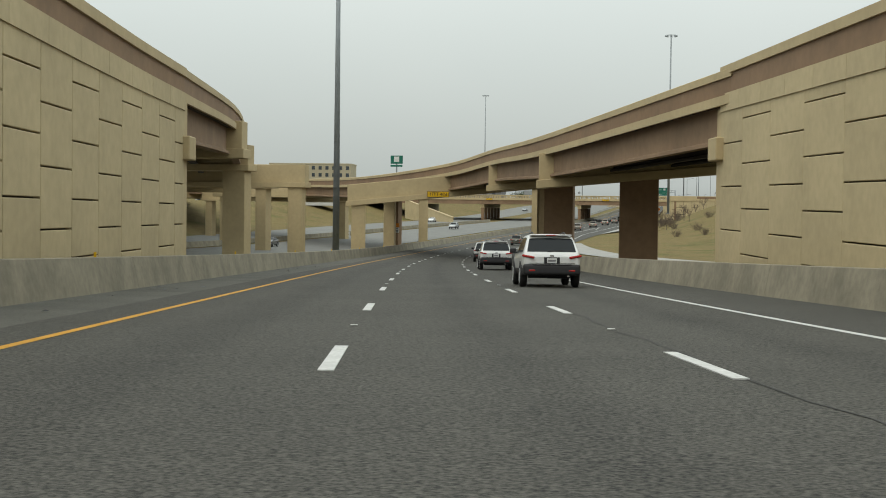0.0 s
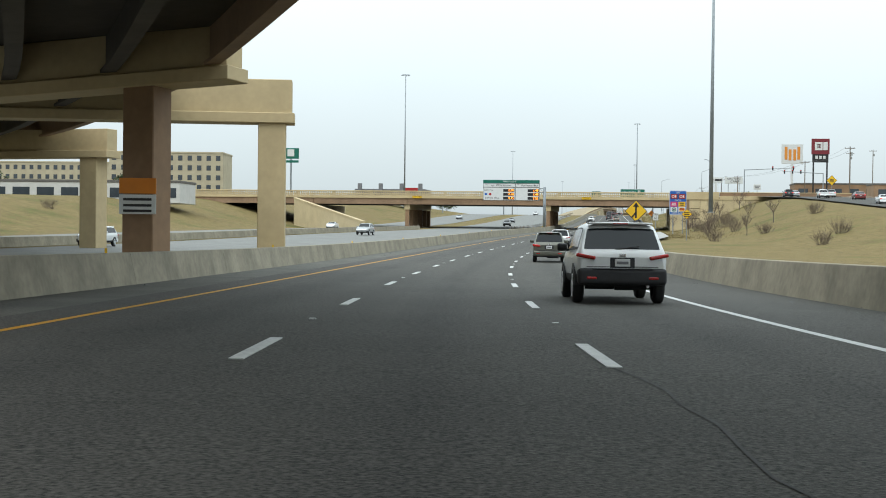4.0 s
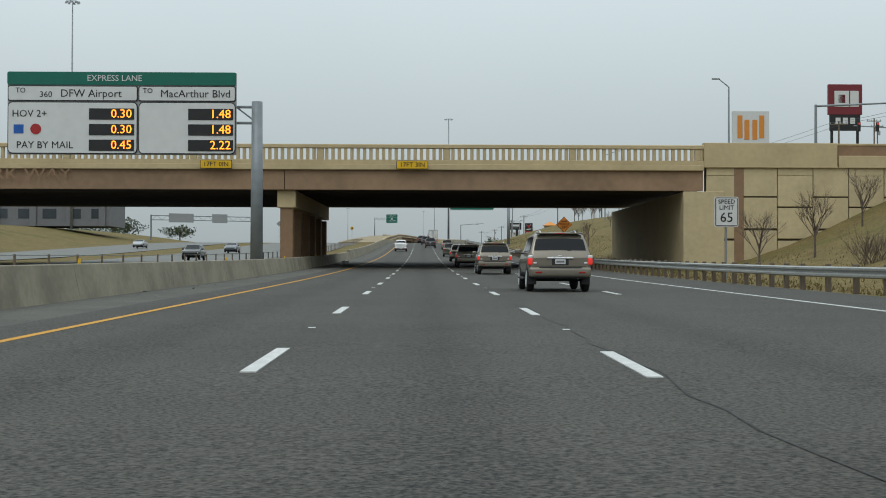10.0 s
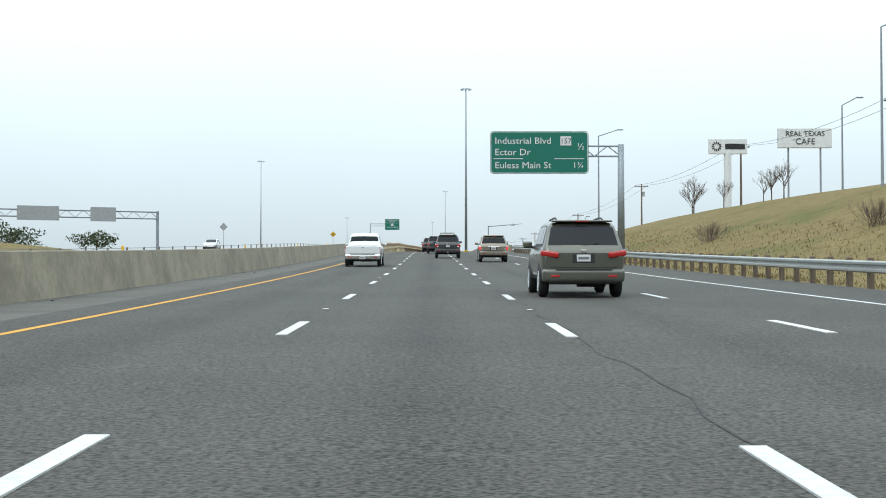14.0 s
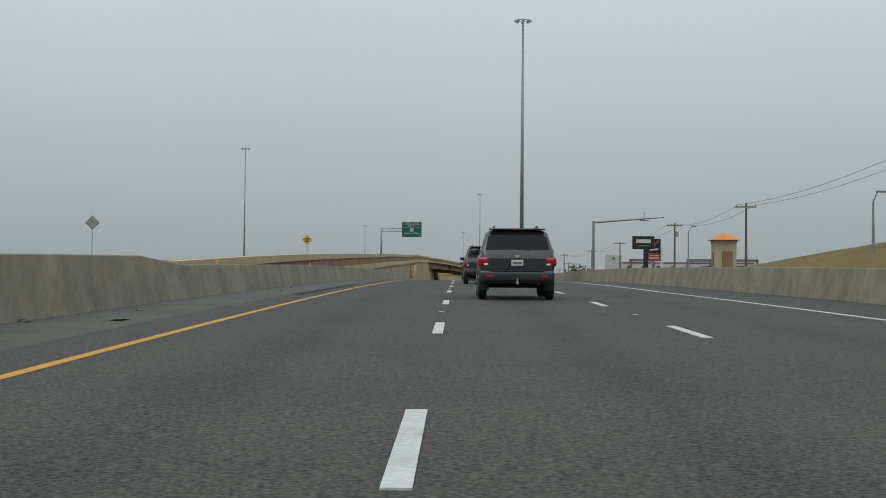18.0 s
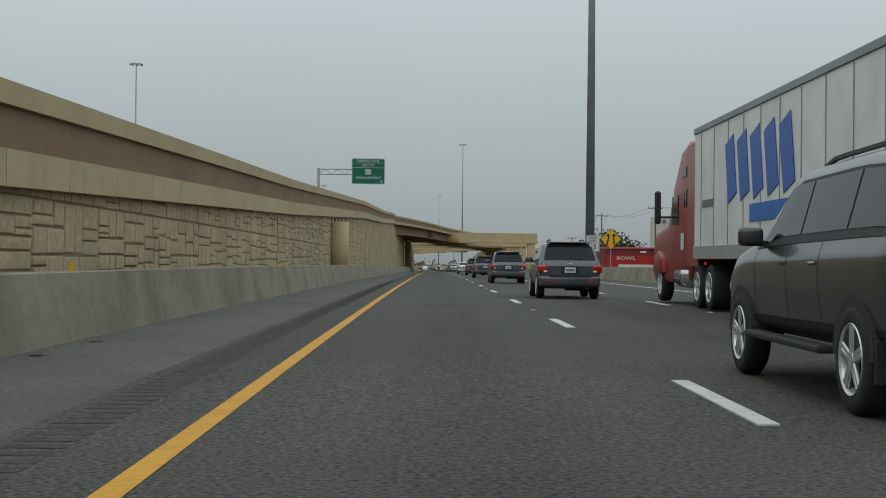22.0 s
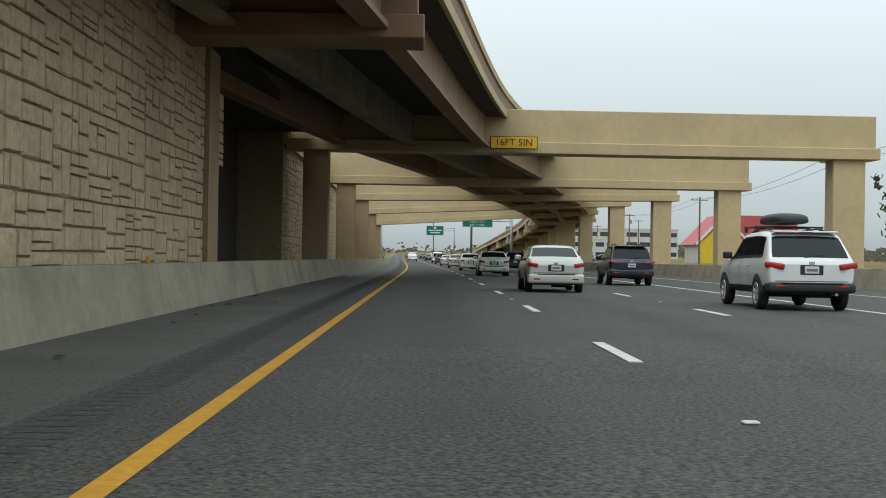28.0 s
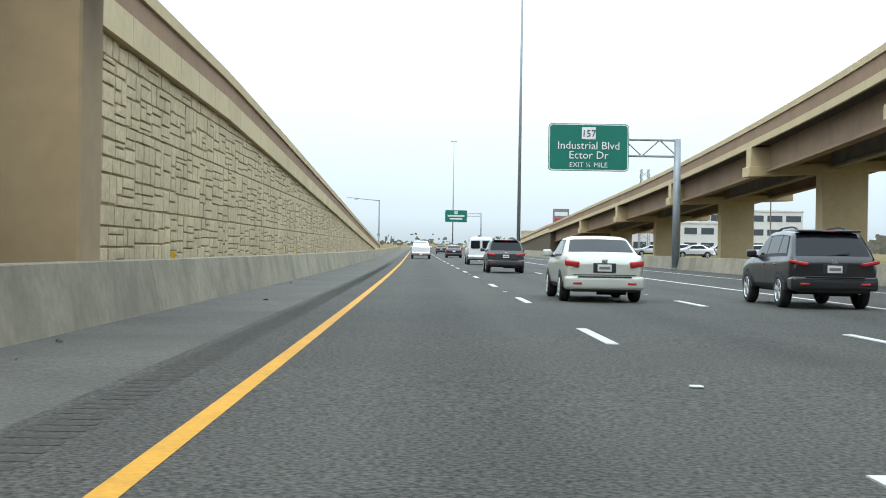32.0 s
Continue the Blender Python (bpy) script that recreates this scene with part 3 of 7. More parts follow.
barrier("barrier_left", -60, 518, -8.75, -1, "stained concrete highway barrier beside the inner shoulder")
tall = barrier("barrier_left_tall", 518, 681.5, -8.75, -1, "taller stained concrete barrier along the rise", 1.25)
barrier_end(tall, 681.51, 686, -8.75, -1, 1.25, 1.0)
barrier("barrier_left_far", 686, 1500, -8.75, -1, "stained concrete barrier below the express ramp")
barrier("barrier_right", -60, 214, 8.75, 1, "stained concrete barrier beside the outer shoulder")
barrier("barrier_right_middle", 668, 927, lambda s: lerp(s, [668, 700, 905, 927], [9.9, 9.1, 9.0, 9.5]), 1, "stained concrete barrier on the rise", 1.07)
barrier("barrier_right_far", 892, 1500, lambda s: lerp(s, [892, 905, 940, 1000, 1060, 1132, 1500], [26, 24.5, 22.3, 18.0, 14.8, 13.6, 13.6]), 1, "pale concrete barrier beside the merging lane")
barrier("barrier_opposite", -60, 440, -38, -1, "low concrete barrier between the opposite lanes", 0.9, 40)


# ---- ramps, bridges and walls ----
def banked(rows):
    """World stations of (s, o, h, bank) rows; the bank tilts the right-hand way upward."""
    st = stations_of([r[:3] for r in rows])
    return [(p, w + Vector((0, 0, float(r[3])))) for (p, w), r in zip(st, rows)]


def ramp_deck(name, rows, half, label, girders=4, fascia=1.45, inner=None, inset=0.55):
    """An elevated ramp: slab, parapets with their caps, and girders below. rows: s, o, height of the deck, bank."""
    root = thing(name, Matrix(), label, "bridge", kind="structure")
    st = banked(smooth_curve([tuple(r) + (0.0,) * (4 - len(r)) for r in rows]))
    # the underside's shade is painted into the slab colour
    part("deck", sweep(st, [(-half, -0.28), (half, -0.28), (half, 0.0), (-half, 0.0)]), SHADE_CONCRETE, root, "dark slab underside")
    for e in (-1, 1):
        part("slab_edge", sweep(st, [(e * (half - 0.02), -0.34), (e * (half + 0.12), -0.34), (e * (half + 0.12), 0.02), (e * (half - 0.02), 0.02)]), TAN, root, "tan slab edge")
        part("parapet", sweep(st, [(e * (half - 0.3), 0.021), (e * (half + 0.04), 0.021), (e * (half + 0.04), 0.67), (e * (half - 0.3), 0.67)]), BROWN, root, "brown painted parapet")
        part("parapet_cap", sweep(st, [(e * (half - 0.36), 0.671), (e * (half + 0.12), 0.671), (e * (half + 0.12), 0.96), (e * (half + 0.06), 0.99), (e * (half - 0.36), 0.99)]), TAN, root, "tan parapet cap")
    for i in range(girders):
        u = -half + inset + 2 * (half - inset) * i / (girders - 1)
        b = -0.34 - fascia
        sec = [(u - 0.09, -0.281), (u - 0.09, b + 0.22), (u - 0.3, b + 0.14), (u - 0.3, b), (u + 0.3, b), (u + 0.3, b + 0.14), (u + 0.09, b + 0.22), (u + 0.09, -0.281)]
        # inner girders are shade-dark in colour unless inner names another material
        part("girder", sweep(st, sec), GIRDER if i in (0, girders - 1) else (inner or SHADE_CONCRETE), root, "brown painted girder" if i in (0, girders - 1) else "inner girder")
    return root


def bent(a, b, top, depth, columns, label, thick=1.9, size=1.5, mat_cap=None, mat_col=None, base=-0.1, lip=True):
    """A cap beam from a to b, each (s, o), with columns at the given parts of its length."""
    pa, pb = at(a[0], a[1], 0), at(b[0], b[1], 0)
    mid = (pa + pb) / 2
    d = pb - pa
    ta, tb = top if isinstance(top, tuple) else (top, top)
    zc = mid.z + (ta + tb) / 2
    d.z = 0
    length = d.length
    lean = (tb - ta) / length
    m = Matrix.Translation((mid.x, mid.y, zc)) @ Matrix.Rotation(math.atan2(d.y, d.x), 4, "Z")
    root = thing("straddle_bent" if len(columns) > 1 else "hammerhead_bent", m, label, "bridge pier", group="bridge piers")
    cap = box(length, thick - 0.5, depth - 0.55, (0, 0, -(depth - 0.55) / 2), 0.03)
    if lip:
        box(length + 0.3, thick, 0.56, (0, 0, -depth + 0.28), 0.03, bm=cap)
    for v in cap.verts:
        v.co.z += v.co.x * lean
    part("cap_beam", cap, mat_cap or TAN, root, "tan painted cap beam")
    for c, w, *coat in columns:
        x = -length / 2 + c * length
        q = m @ Vector((x, 0, 0))
        s = a[0] + (b[0] - a[0]) * c
        bottom = at(s, 0, 0).z + base - zc
        # a column's own coat or mat_col can hold shade in its colour
        part("column", box(w, size, -depth - bottom + 0.3, (x, 0, (bottom - depth) / 2 + lean * x + 0.1), 0.04), coat[0] if coat else (mat_col or TAN), root, "square painted column")
    return root


def fill_wall(name, rows, o_face, thick, label, side=1, parapet=True, coping=0.62, brown=0.62, joint=None, cap=0.32):
    """A retained road: rows of s and height of the parapet's top. The face stands at o_face."""
    root = thing(name, Matrix(), label, "retaining wall", kind="structure")
    ss = [r[0] for r in rows]
    top = lambda s: lerp(s, ss, [r[1] for r in rows])
    s0, s1 = ss[0], ss[-1]
    n = max(2, int((s1 - s0) / 4))
    body = bmesh.new()
    prev = None
    for s in np.linspace(s0, s1, n + 1):
        ring = [body.verts.new(at(s, o_face - side * u, v)) for u, v in ((0.12, -0.5), (0.12, top(s) - 0.7), (thick, top(s) - 0.7), (thick, -0.5))]
        if prev:
            for i in range(4):
                body.faces.new((prev[i], prev[(i + 1) % 4], ring[(i + 1) % 4], ring[i]))
        else:
            body.faces.new(ring)
        prev = ring
    body.faces.new(prev[::-1])
    bmesh.ops.recalc_face_normals(body, faces=body.faces[:])
    part("fill", body, joint or JOINT, root, "shadowed joint behind the panels")
    step = 3.0
    k = max(1, int((s1 - s0) / step))
    for i in range(k):
        a, b = s0 + (s1 - s0) * i / k + 0.012, s0 + (s1 - s0) * (i + 1) / k - 0.012
        p = bmesh.new()
        rings = []
        for s in (a, b):
            t = top(s)
            rings.append([p.verts.new(at(s, o_face + side * u, v)) for u, v in ((0.1, t - coping - brown), (0.1, t - brown), (-0.3, t - brown), (-0.3, t - coping - brown))])
        for j in range(4):
            p.faces.new((rings[0][j], rings[0][(j + 1) % 4], rings[1][(j + 1) % 4], rings[1][j]))
        p.faces.new(rings[0][::-1])
        p.faces.new(rings[1])
        bmesh.ops.recalc_face_normals(p, faces=p.faces[:])
        part("coping_panel", p, TAN_PANEL, root)
    st = along(s0, s1, o_face, 0.0, 4)
    for nm, mt, u0, u1, v0, v1 in (("parapet", BROWN, -0.32, 0.03, -brown, -cap), ("parapet_cap", TAN, -0.36, 0.12, 0.001 - cap, 0.0)):
        bmm = bmesh.new()
        prev = None
        for s in np.linspace(s0, s1, n + 1):
            ring = [bmm.verts.new(at(s, o_face + side * u, top(s) + v)) for u, v in ((u0, v0), (u1, v0), (u1, v1), (u0, v1))]
            if prev:
                for i in range(4):
                    bmm.faces.new((prev[i], prev[(i + 1) % 4], ring[(i + 1) % 4], ring[i]))
            else:
                bmm.faces.new(ring)
            prev = ring
        bmm.faces.new(prev[::-1])
        bmesh.ops.recalc_face_normals(bmm, faces=bmm.faces[:])
        part(nm, bmm, mt, root, ("brown painted parapet" if nm == "parapet" else "tan parapet cap"))
    return root, top


# first interchange: the ramp that crosses overhead from the right
RAMP_A = [(50, 17.1, 7.55, 0.06), (87, 13.2, 8.35, 0.09), (114.5, 10.6, 9.4, 0.095), (138.3, 5.7, 9.5, 0.105), (166, -4.5, 9.4, 0.10), (196, -15.7, 9.6, 0.06), (215, -25, 9.9, 0.05), (240, -40, 10.1, 0.05), (280, -70, 10.3, 0.04), (340, -118, 10.2, 0.0), (420, -180, 9.0, 0.0)]
ramp_deck("flyover_ramp_right", RAMP_A, 6.2, "tan and brown flyover ramp curving over the highway")
# brown on these two piers' columns puts their shade into the colour
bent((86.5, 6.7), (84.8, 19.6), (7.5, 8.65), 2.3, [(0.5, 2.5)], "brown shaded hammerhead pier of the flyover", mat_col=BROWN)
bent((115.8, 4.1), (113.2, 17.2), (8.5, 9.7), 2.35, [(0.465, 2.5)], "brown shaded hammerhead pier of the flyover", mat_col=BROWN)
# right column darkened in colour for its shade
bent((137, -10.8), (139.5, 12.4), (7.5, 9.95), 2.25, [(0.05, 1.5), (0.895, 1.55, COLUMN_SHADE)], "tan straddle bent across the highway with a clearance sign")
bent((166.4, -11.0), (166, 10.3), (8.45, 10.55), 2.2, [(0.075, 1.4), (0.955, 1.4)], "tan straddle bent over the highway lanes")
# column colour darkened to stand for shade
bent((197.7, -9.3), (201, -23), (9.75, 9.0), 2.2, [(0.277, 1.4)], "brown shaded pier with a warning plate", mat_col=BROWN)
bent((217.5, -10.6), (212, -46), 9.9, 2.4, [(0.03, 1.5), (0.95, 1.5)], "tan straddle bent beside the highway")
bent((243, -30), (250, -62), 9.1, 2.2, [(0.05, 1.5), (0.95, 1.5)], "tan straddle bent over the opposite lanes")
bent((278, -62), (284, -86), 9.4, 2.2, [(0.1, 1.5), (0.9, 1.5)], "tan straddle bent over the opposite lanes")
WALL_R, TOP_R = fill_wall("wall_right_ramp", [(-60, 4.6), (20, 7.05), (33, 7.58), (43, 8.0), (51, 8.35)], 10.9, 12, "tan panelled retaining wall of the flyover ramp", side=-1, coping=0.68, brown=1.05)
box_col = part("wall_end_pilaster", box(0.7, 0.9, 7.0, (0, 0, 3.3), 0.03), TAN, thing("wall_end_right", on_road(51.2, 11.2, 0, tilt=False), "tan pilaster with a corbel where the wall ends", "pilaster", kind="structure"))
part("corbel", box(1.1, 1.4, 0.9, (-0.1, 0, 5.2), 0.04), TAN, box_col.parent)

# the ramp on the other side, bending away over the opposite lanes
RAMP_B = [(50, -15.9, 7.05), (75, -17.6, 8.3), (100, -21, 9.5), (125, -25.5, 10.1), (150, -31.5, 10.5), (180, -41, 10.6), (220, -57, 10.7), (270, -82, 10.6), (340, -122, 10.0), (420, -175, 9.0)]
ramp_deck("flyover_ramp_left", RAMP_B, 5.9, "tan and brown flyover ramp bending away over the opposite lanes")
bent((78, -11.4), (79, -24.2), 8.6, 2.2, [(0.45, 2.2)], "tan hammerhead pier under the curving ramp")
bent((111, -16.2), (114, -30), 9.7, 2.2, [(0.09, 2.0), (0.8, 2.0)], "tan pier under the curving ramp")
bent((137, -15.1), (141, -42), 9.55, 2.4, [(0.04, 1.5), (0.95, 1.5)], "tan straddle bent beside the highway")
bent((165, -24), (172, -50), 10.1, 2.2, [(0.06, 1.5), (0.94, 1.5)], "tan straddle bent over the opposite lanes")
bent((196, -36), (205, -62), 10.2, 2.2, [(0.06, 1.5), (0.94, 1.5)], "tan straddle bent over the opposite lanes")
bent((120, -38), (124, -62), 8.2, 2.0, [(0.06, 1.5), (0.94, 1.5)], "tan straddle bent of a lower ramp")
bent((160, -52), (166, -76), 8.2, 2.0, [(0.06, 1.5), (0.94, 1.5)], "tan straddle bent of a lower ramp")
ramp_deck("flyover_ramp_far", [(20, -34, 7.6), (70, -42, 8.0), (122, -50, 8.3), (163, -64, 8.5), (210, -84, 8.6), (280, -120, 8.3), (360, -170, 7.5)], 4.6, "distant tan flyover ramp behind the first two")
WALL_L, TOP_L = fill_wall("wall_left_ramp", [(-60, 6.0), (28, 7.45), (35, 7.54), (42.5, 7.68), (50, 7.88)], -9.75, 12, "tan panelled retaining wall beside the highway", side=1, coping=0.66, brown=0.93)
e = thing("wall_end_left", on_road(50.4, -10.1, 0, tilt=False), "tan pilaster with a corbel where the wall ends", "pilaster", kind="structure")
part("wall_end_pilaster", box(0.7, 0.9, 7.0, (0, 0, 3.3), 0.03), TAN, e)
part("corbel", box(1.1, 1.4, 0.9, (0.1, 0, 4.9), 0.04), TAN, e)


# the street bridge
def street_bridge():
    s0, s1 = 461.0, 496.8
    fall = 0.009
    root = thing("street_bridge", on_road(s0, 0, 0, tilt=False), "tan and brown street overpass with an open balustrade", "bridge", kind="structure")
    w = s1 - s0
    bounds = [-118, -68, -44.5, -10.2, 20.4]
    for e, y in ((0, 0.0), (1, w)):
        sg = -1 if e == 0 else 1
        z = fall * y
        part("fascia_ledge", box(138.4, 0.5, 0.42, (-48.8, y + sg * -0.15, 7.42 + z), 0.03), TAN, root, "tan fascia ledge")
        part("rail_base", box(138.4, 0.34, 0.32, (-48.8, y - sg * 0.15, 7.79 + z), 0.02), TAN, root)
        part("top_rail", box(138.4, 0.4, 0.30, (-48.8, y - sg * 0.15, 8.93 + z), 0.04), TAN, root, "tan concrete top rail")
        x = -118.0
        if e == 0:
            base = part("baluster", box(0.24, 0.26, 0.84, (0, 0, 0), 0.03), TAN, root, m=T3(20.2, y - sg * 0.15, 8.365))
        k = 0
        rest = bmesh.new()
        while x < 20.2:
            wide = 2.2 if k % 20 == 0 else 1.0
            if e == 0 and x > -66:
                pt("baluster", base.data, root, T3(x, y - sg * 0.15, 8.365) @ Matrix.Diagonal((wide, 1, 1, 1)))
            elif e == 0 or k % 2 == 0:
                box(0.24 * wide, 0.26, 0.84, (x, y - sg * 0.15, 8.365 + z), bm=rest)
            x += 0.46
            k += 1
        tagged(part("balusters", rest, TAN, root), kind="stuff")
        for a, b in zip(bounds, bounds[1:]):
            part("fascia_girder", box(b - a - 0.05, 0.36, 1.5, ((a + b) / 2, y + sg * -0.35, 6.5 + z), 0.02), GIRDER, root, "brown painted girder")
    # deck and inner girders have their shade in the colour
    part("deck", box(138.4, w - 0.6, 0.3, (-48.8, w / 2, 7.4 + fall * w / 2), rot=Matrix.Rotation(math.atan(fall), 4, "X")), SHADE_CONCRETE, root, "dark deck underside")
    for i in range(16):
        part("girder", box(138.4, 0.5, 1.45, (-48.8, 2.6 + i * (w - 5.2) / 15, 6.5 + fall * (2.6 + i * (w - 5.2) / 15))), SHADE_CONCRETE, root, "girder with shade in its colour")
    for ox, n in ((-10.1, 6), (-44.6, 6)):
        pier = part("pier_cap", box(1.35, w - 1.2, 1.3, (ox, w / 2, 5.1 + fall * w / 2), 0.04, rot=Matrix.Rotation(math.atan(fall), 4, "X")), TAN, root, "tan pier cap")
        for i in range(n):
            # brown puts the shade below the deck into the columns' colour
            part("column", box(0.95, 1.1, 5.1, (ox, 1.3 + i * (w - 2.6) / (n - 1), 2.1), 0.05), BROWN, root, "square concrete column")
    for xa, sg in ((18.9, 1), (-68.0, -1)):
        part("abutment", box(3.0, w, 6.4, (xa + sg * 1.5, w / 2, 2.5), 0.03), TAN_PANEL, root, "tan abutment wall")
    return root


street_bridge()
# wing walls of the bridge: panels on the right bank, a long wall on the left
wing = thing("wing_wall", on_road(461, 0, 0, tilt=False), "tan panelled wing wall beside the overpass", "retaining wall", kind="structure")
part("wall_core", box(40, 0.6, 9.0, (40.6, 0.6, 3.6)), JOINT, wing)
pan = None
for i in range(15):
    x = 20.6 + i * 2.62
    for j, (z, hh) in enumerate(((1.2, 2.2), (3.6, 2.3), (5.95, 2.3))):
        zz = z + (0.55 if i % 2 else -0.2)
        if pan is None:
            pan = part("wall_panel", box(2.56, 0.24, 2.24, (0, 0, 0), 0.02), TAN_PANEL, wing, m=T3(x + 1.3, 0.25, zz)).data
        else:
            pt("wall_panel", pan, wing, T3(x + 1.3, 0.25, zz))
for i in range(0, 15, 2):
    part("wall_panel", box(2.56, 0.24, 0.62, (21.9 + i * 2.62, 0.25, 7.2), 0.02), TAN_PANEL, wing)
part("wall_coping", box(9.8, 0.8, 1.83, (25.3, 0.35, 8.36), 0.03), TAN, wing, "tall plain tan coping")
part("wall_coping", box(30.2, 0.8, 0.9, (45.4, 0.35, 7.9), 0.03), TAN, wing, "tan coping")
part("downspout_stain", box(0.7, 0.05, 7.0, (23.0, 0.11, 3.9), 0.01), BROWN, wing, "brown painted downspout strip")
part("wall_rail", box(30.2, 0.34, 0.86, (45.4, 0.5, 8.7), 0.03), BROWN, wing, "brown painted rail wall")
part("wall_cap", box(30.2, 0.44, 0.16, (45.4, 0.5, 9.2), 0.03), TAN, wing, "tan cap")
lw = thing("wing_wall_left", on_road(455, -71, 0, 34, tilt=False), "tan wing wall sloping down beside the opposite lanes", "retaining wall", kind="structure")
part("wall_face", prism([(-44, -0.4), (0, -0.4), (0, 6.8), (-44, 1.0)], 0.6), TAN_PANEL, lw)
part("wall_cap", prism([(-44, 1.0), (0, 6.8), (0, 7.15), (-44, 1.35)], 0.8), TAN, lw)

# the second ramp, rising on the left and crossing overhead to the right
WALL_D, TOP_D = fill_wall("wall_express_ramp", [(690, 0.95), (708, 1.25), (740, 1.75), (778, 2.45), (849, 4.3), (870, 5.0), (904, 6.15), (947, 7.2), (985, 8.5)], -9.75, 11, "stone-patterned retaining wall of the rising express ramp", side=1, coping=0.50, brown=0.90, joint=STONE_JOINT)
part("wall_body", sweep(along(985, 1044, -9.9, 0), [(0, -0.5), (0, 7.3), (-10, 7.3), (-10, -0.5)]), STONE_JOINT, WALL_D)
# pilaster in the shade-darkened column tone
part("wall_end_pilaster", sweep(along(1044.6, 1046.2, -9.7, 0), [(0, -0.3), (0, 6.4), (-0.8, 6.4), (-0.8, -0.3)]), COLUMN_SHADE, WALL_D, "brown wall end pilaster")
# recess wall, darkened in colour to stand for its shade
part("recess_wall", sweep(along(1044, 1074, -13.2, 0), [(0, -0.5), (0, 7.3), (-7, 7.3), (-7, -0.5)]), SHADE_CONCRETE, WALL_D, "recess wall with shade in its colour behind the ramp columns")
# ledge added over the recess only to block light from above
part("recess_roof", sweep(along(1044, 1074, -9.8, 7.0), [(0, 0), (0, 0.4), (-4, 0.4), (-4, 0)]), SHADE_CONCRETE, WALL_D, "added ledge keeping light out of the recess")
RAMP_D = [(985, -14.3, 7.3), (1010, -12.2, 7.75), (1041, -8.7, 8.05), (1075, -4.7, 8.25), (1100, 0.2, 8.3), (1124, 4.35, 8.42, 0.015), (1148, 8.85, 8.5, 0.048), (1172, 13.0, 8.43, 0.065), (1200, 16.9, 8.18, 0.065), (1230, 19.0, 7.68, 0.065), (1270, 20.6, 6.8, 0.045), (1320, 21.2, 5.4, 0.02), (1365, 21.4, 4.0)]
ramp_deck("express_flyover", RAMP_D, 4.45, "tan and brown express ramp crossing over the highway", 3, inner=CONCRETE, inset=1.0)
# cap and column carry the deck's shade in their colour
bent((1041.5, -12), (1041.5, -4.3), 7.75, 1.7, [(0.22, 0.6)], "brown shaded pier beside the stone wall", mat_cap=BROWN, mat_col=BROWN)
for i, s in enumerate((1075, 1100, 1124.5, 1149.5, 1173.5)):
    # left columns get the deck's shade as a darker colour
    bent((s, -10.75), (s + 0.5, 18.1), (8.35, 8.15, (8.1, 8.52), (7.7, 9.08), (7.08, 8.95))[i], 2.17, [(0.045, 1.25, COLUMN_SHADE), (0.955, 1.6)], "tan straddle bent spanning the highway lanes", thick=1.8, size=1.3)
for s, o, h, bank in ((1200, 17.0, 7.9, 0.07), (1228, 19.0, 7.4, 0.065), (1258, 20.4, 6.75, 0.05), (1290, 21.1, 5.95, 0.035), (1322, 21.4, 5.05, 0.02)):
    bent((s, o - 4.75), (s, o + 4.75), (h - 4.75 * bank, h + 4.75 * bank), 1.65, [(0.56, 2.6)], "tan hammerhead pier of the descending ramp", thick=1.5, size=1.2)
fill_wall("wall_descending_ramp", [(1362, 5.1), (1420, 3.2), (1490, 1.2)], 16.9, 9, "tan retaining wall where the express ramp lands", side=-1)
WALL_E, TOP_E = fill_wall("wall_left_far", [(1074, 8.0), (1120, 7.85), (1188, 7.2), (1200, 7.1), (1218, 6.6), (1265, 5.25), (1300, 4.2), (1395, 1.4)], -10.9, 8, "stone-patterned retaining wall behind the bridge columns", side=1, coping=0.7, brown=0.9, joint=STONE_JOINT)

# ---- signs, masts, poles ----
def high_mast(s, o, top, base=0.0, r=0.38):
    m = Matrix.Translation(at(s, o, base))
    t = thing("high_mast_light", m, "tall grey steel high-mast light with a ring of lamps", "street light", group="high-mast lights")
    h = top - base
    part("pole", tube(r, r * 0.38, (0, 0, 0), (0, 0, h), 12), STEEL, t, smooth=True)
    part("base_plate", tube(r + 0.25, r + 0.25, (0, 0, 0), (0, 0, 0.12), 12), STEEL, t)
    ring = bmesh.new()
    for i in range(12):
        a, b = i * math.tau / 12, (i + 1) * math.tau / 12
        tube(0.06, 0.06, (1.3 * math.cos(a), 1.3 * math.sin(a), h - 0.2), (1.3 * math.cos(b), 1.3 * math.sin(b), h - 0.2), 5, ring)
    for i in range(4):
        a = i * math.tau / 4
        tube(0.05, 0.05, (0, 0, h), (1.3 * math.cos(a), 1.3 * math.sin(a), h - 0.2), 5, ring)
    part("lamp_ring", ring, STEEL, t)
    lamp = None
    for i in range(8):
        a = i * math.tau / 8
        mm = T3(1.55 * math.cos(a), 1.55 * math.sin(a), h - 0.35)
        if lamp is None:
            lamp = part("lamp", tube(0.36, 0.2, (0, 0, -0.2), (0, 0, 0.2), 8), STEEL, t, m=mm).data
        else:
            pt("lamp", lamp, t, mm)
    return t


for row in ((145, -13.05, 46, 0.0, 0.40), (383, 23.9, 55, 4.0, 0.40), (680, -84, 58, 3.0, 0.36), (923, 11.2, 56, 0.0, 0.47), (1140, -82, 54, 2.0, 0.36), (1396, 14.6, 58, 0.0, 0.36), (1900, 13, 60, 0.0, 0.36), (1560, -60, 48, 0.0, 0.36)):
    high_mast(*row)


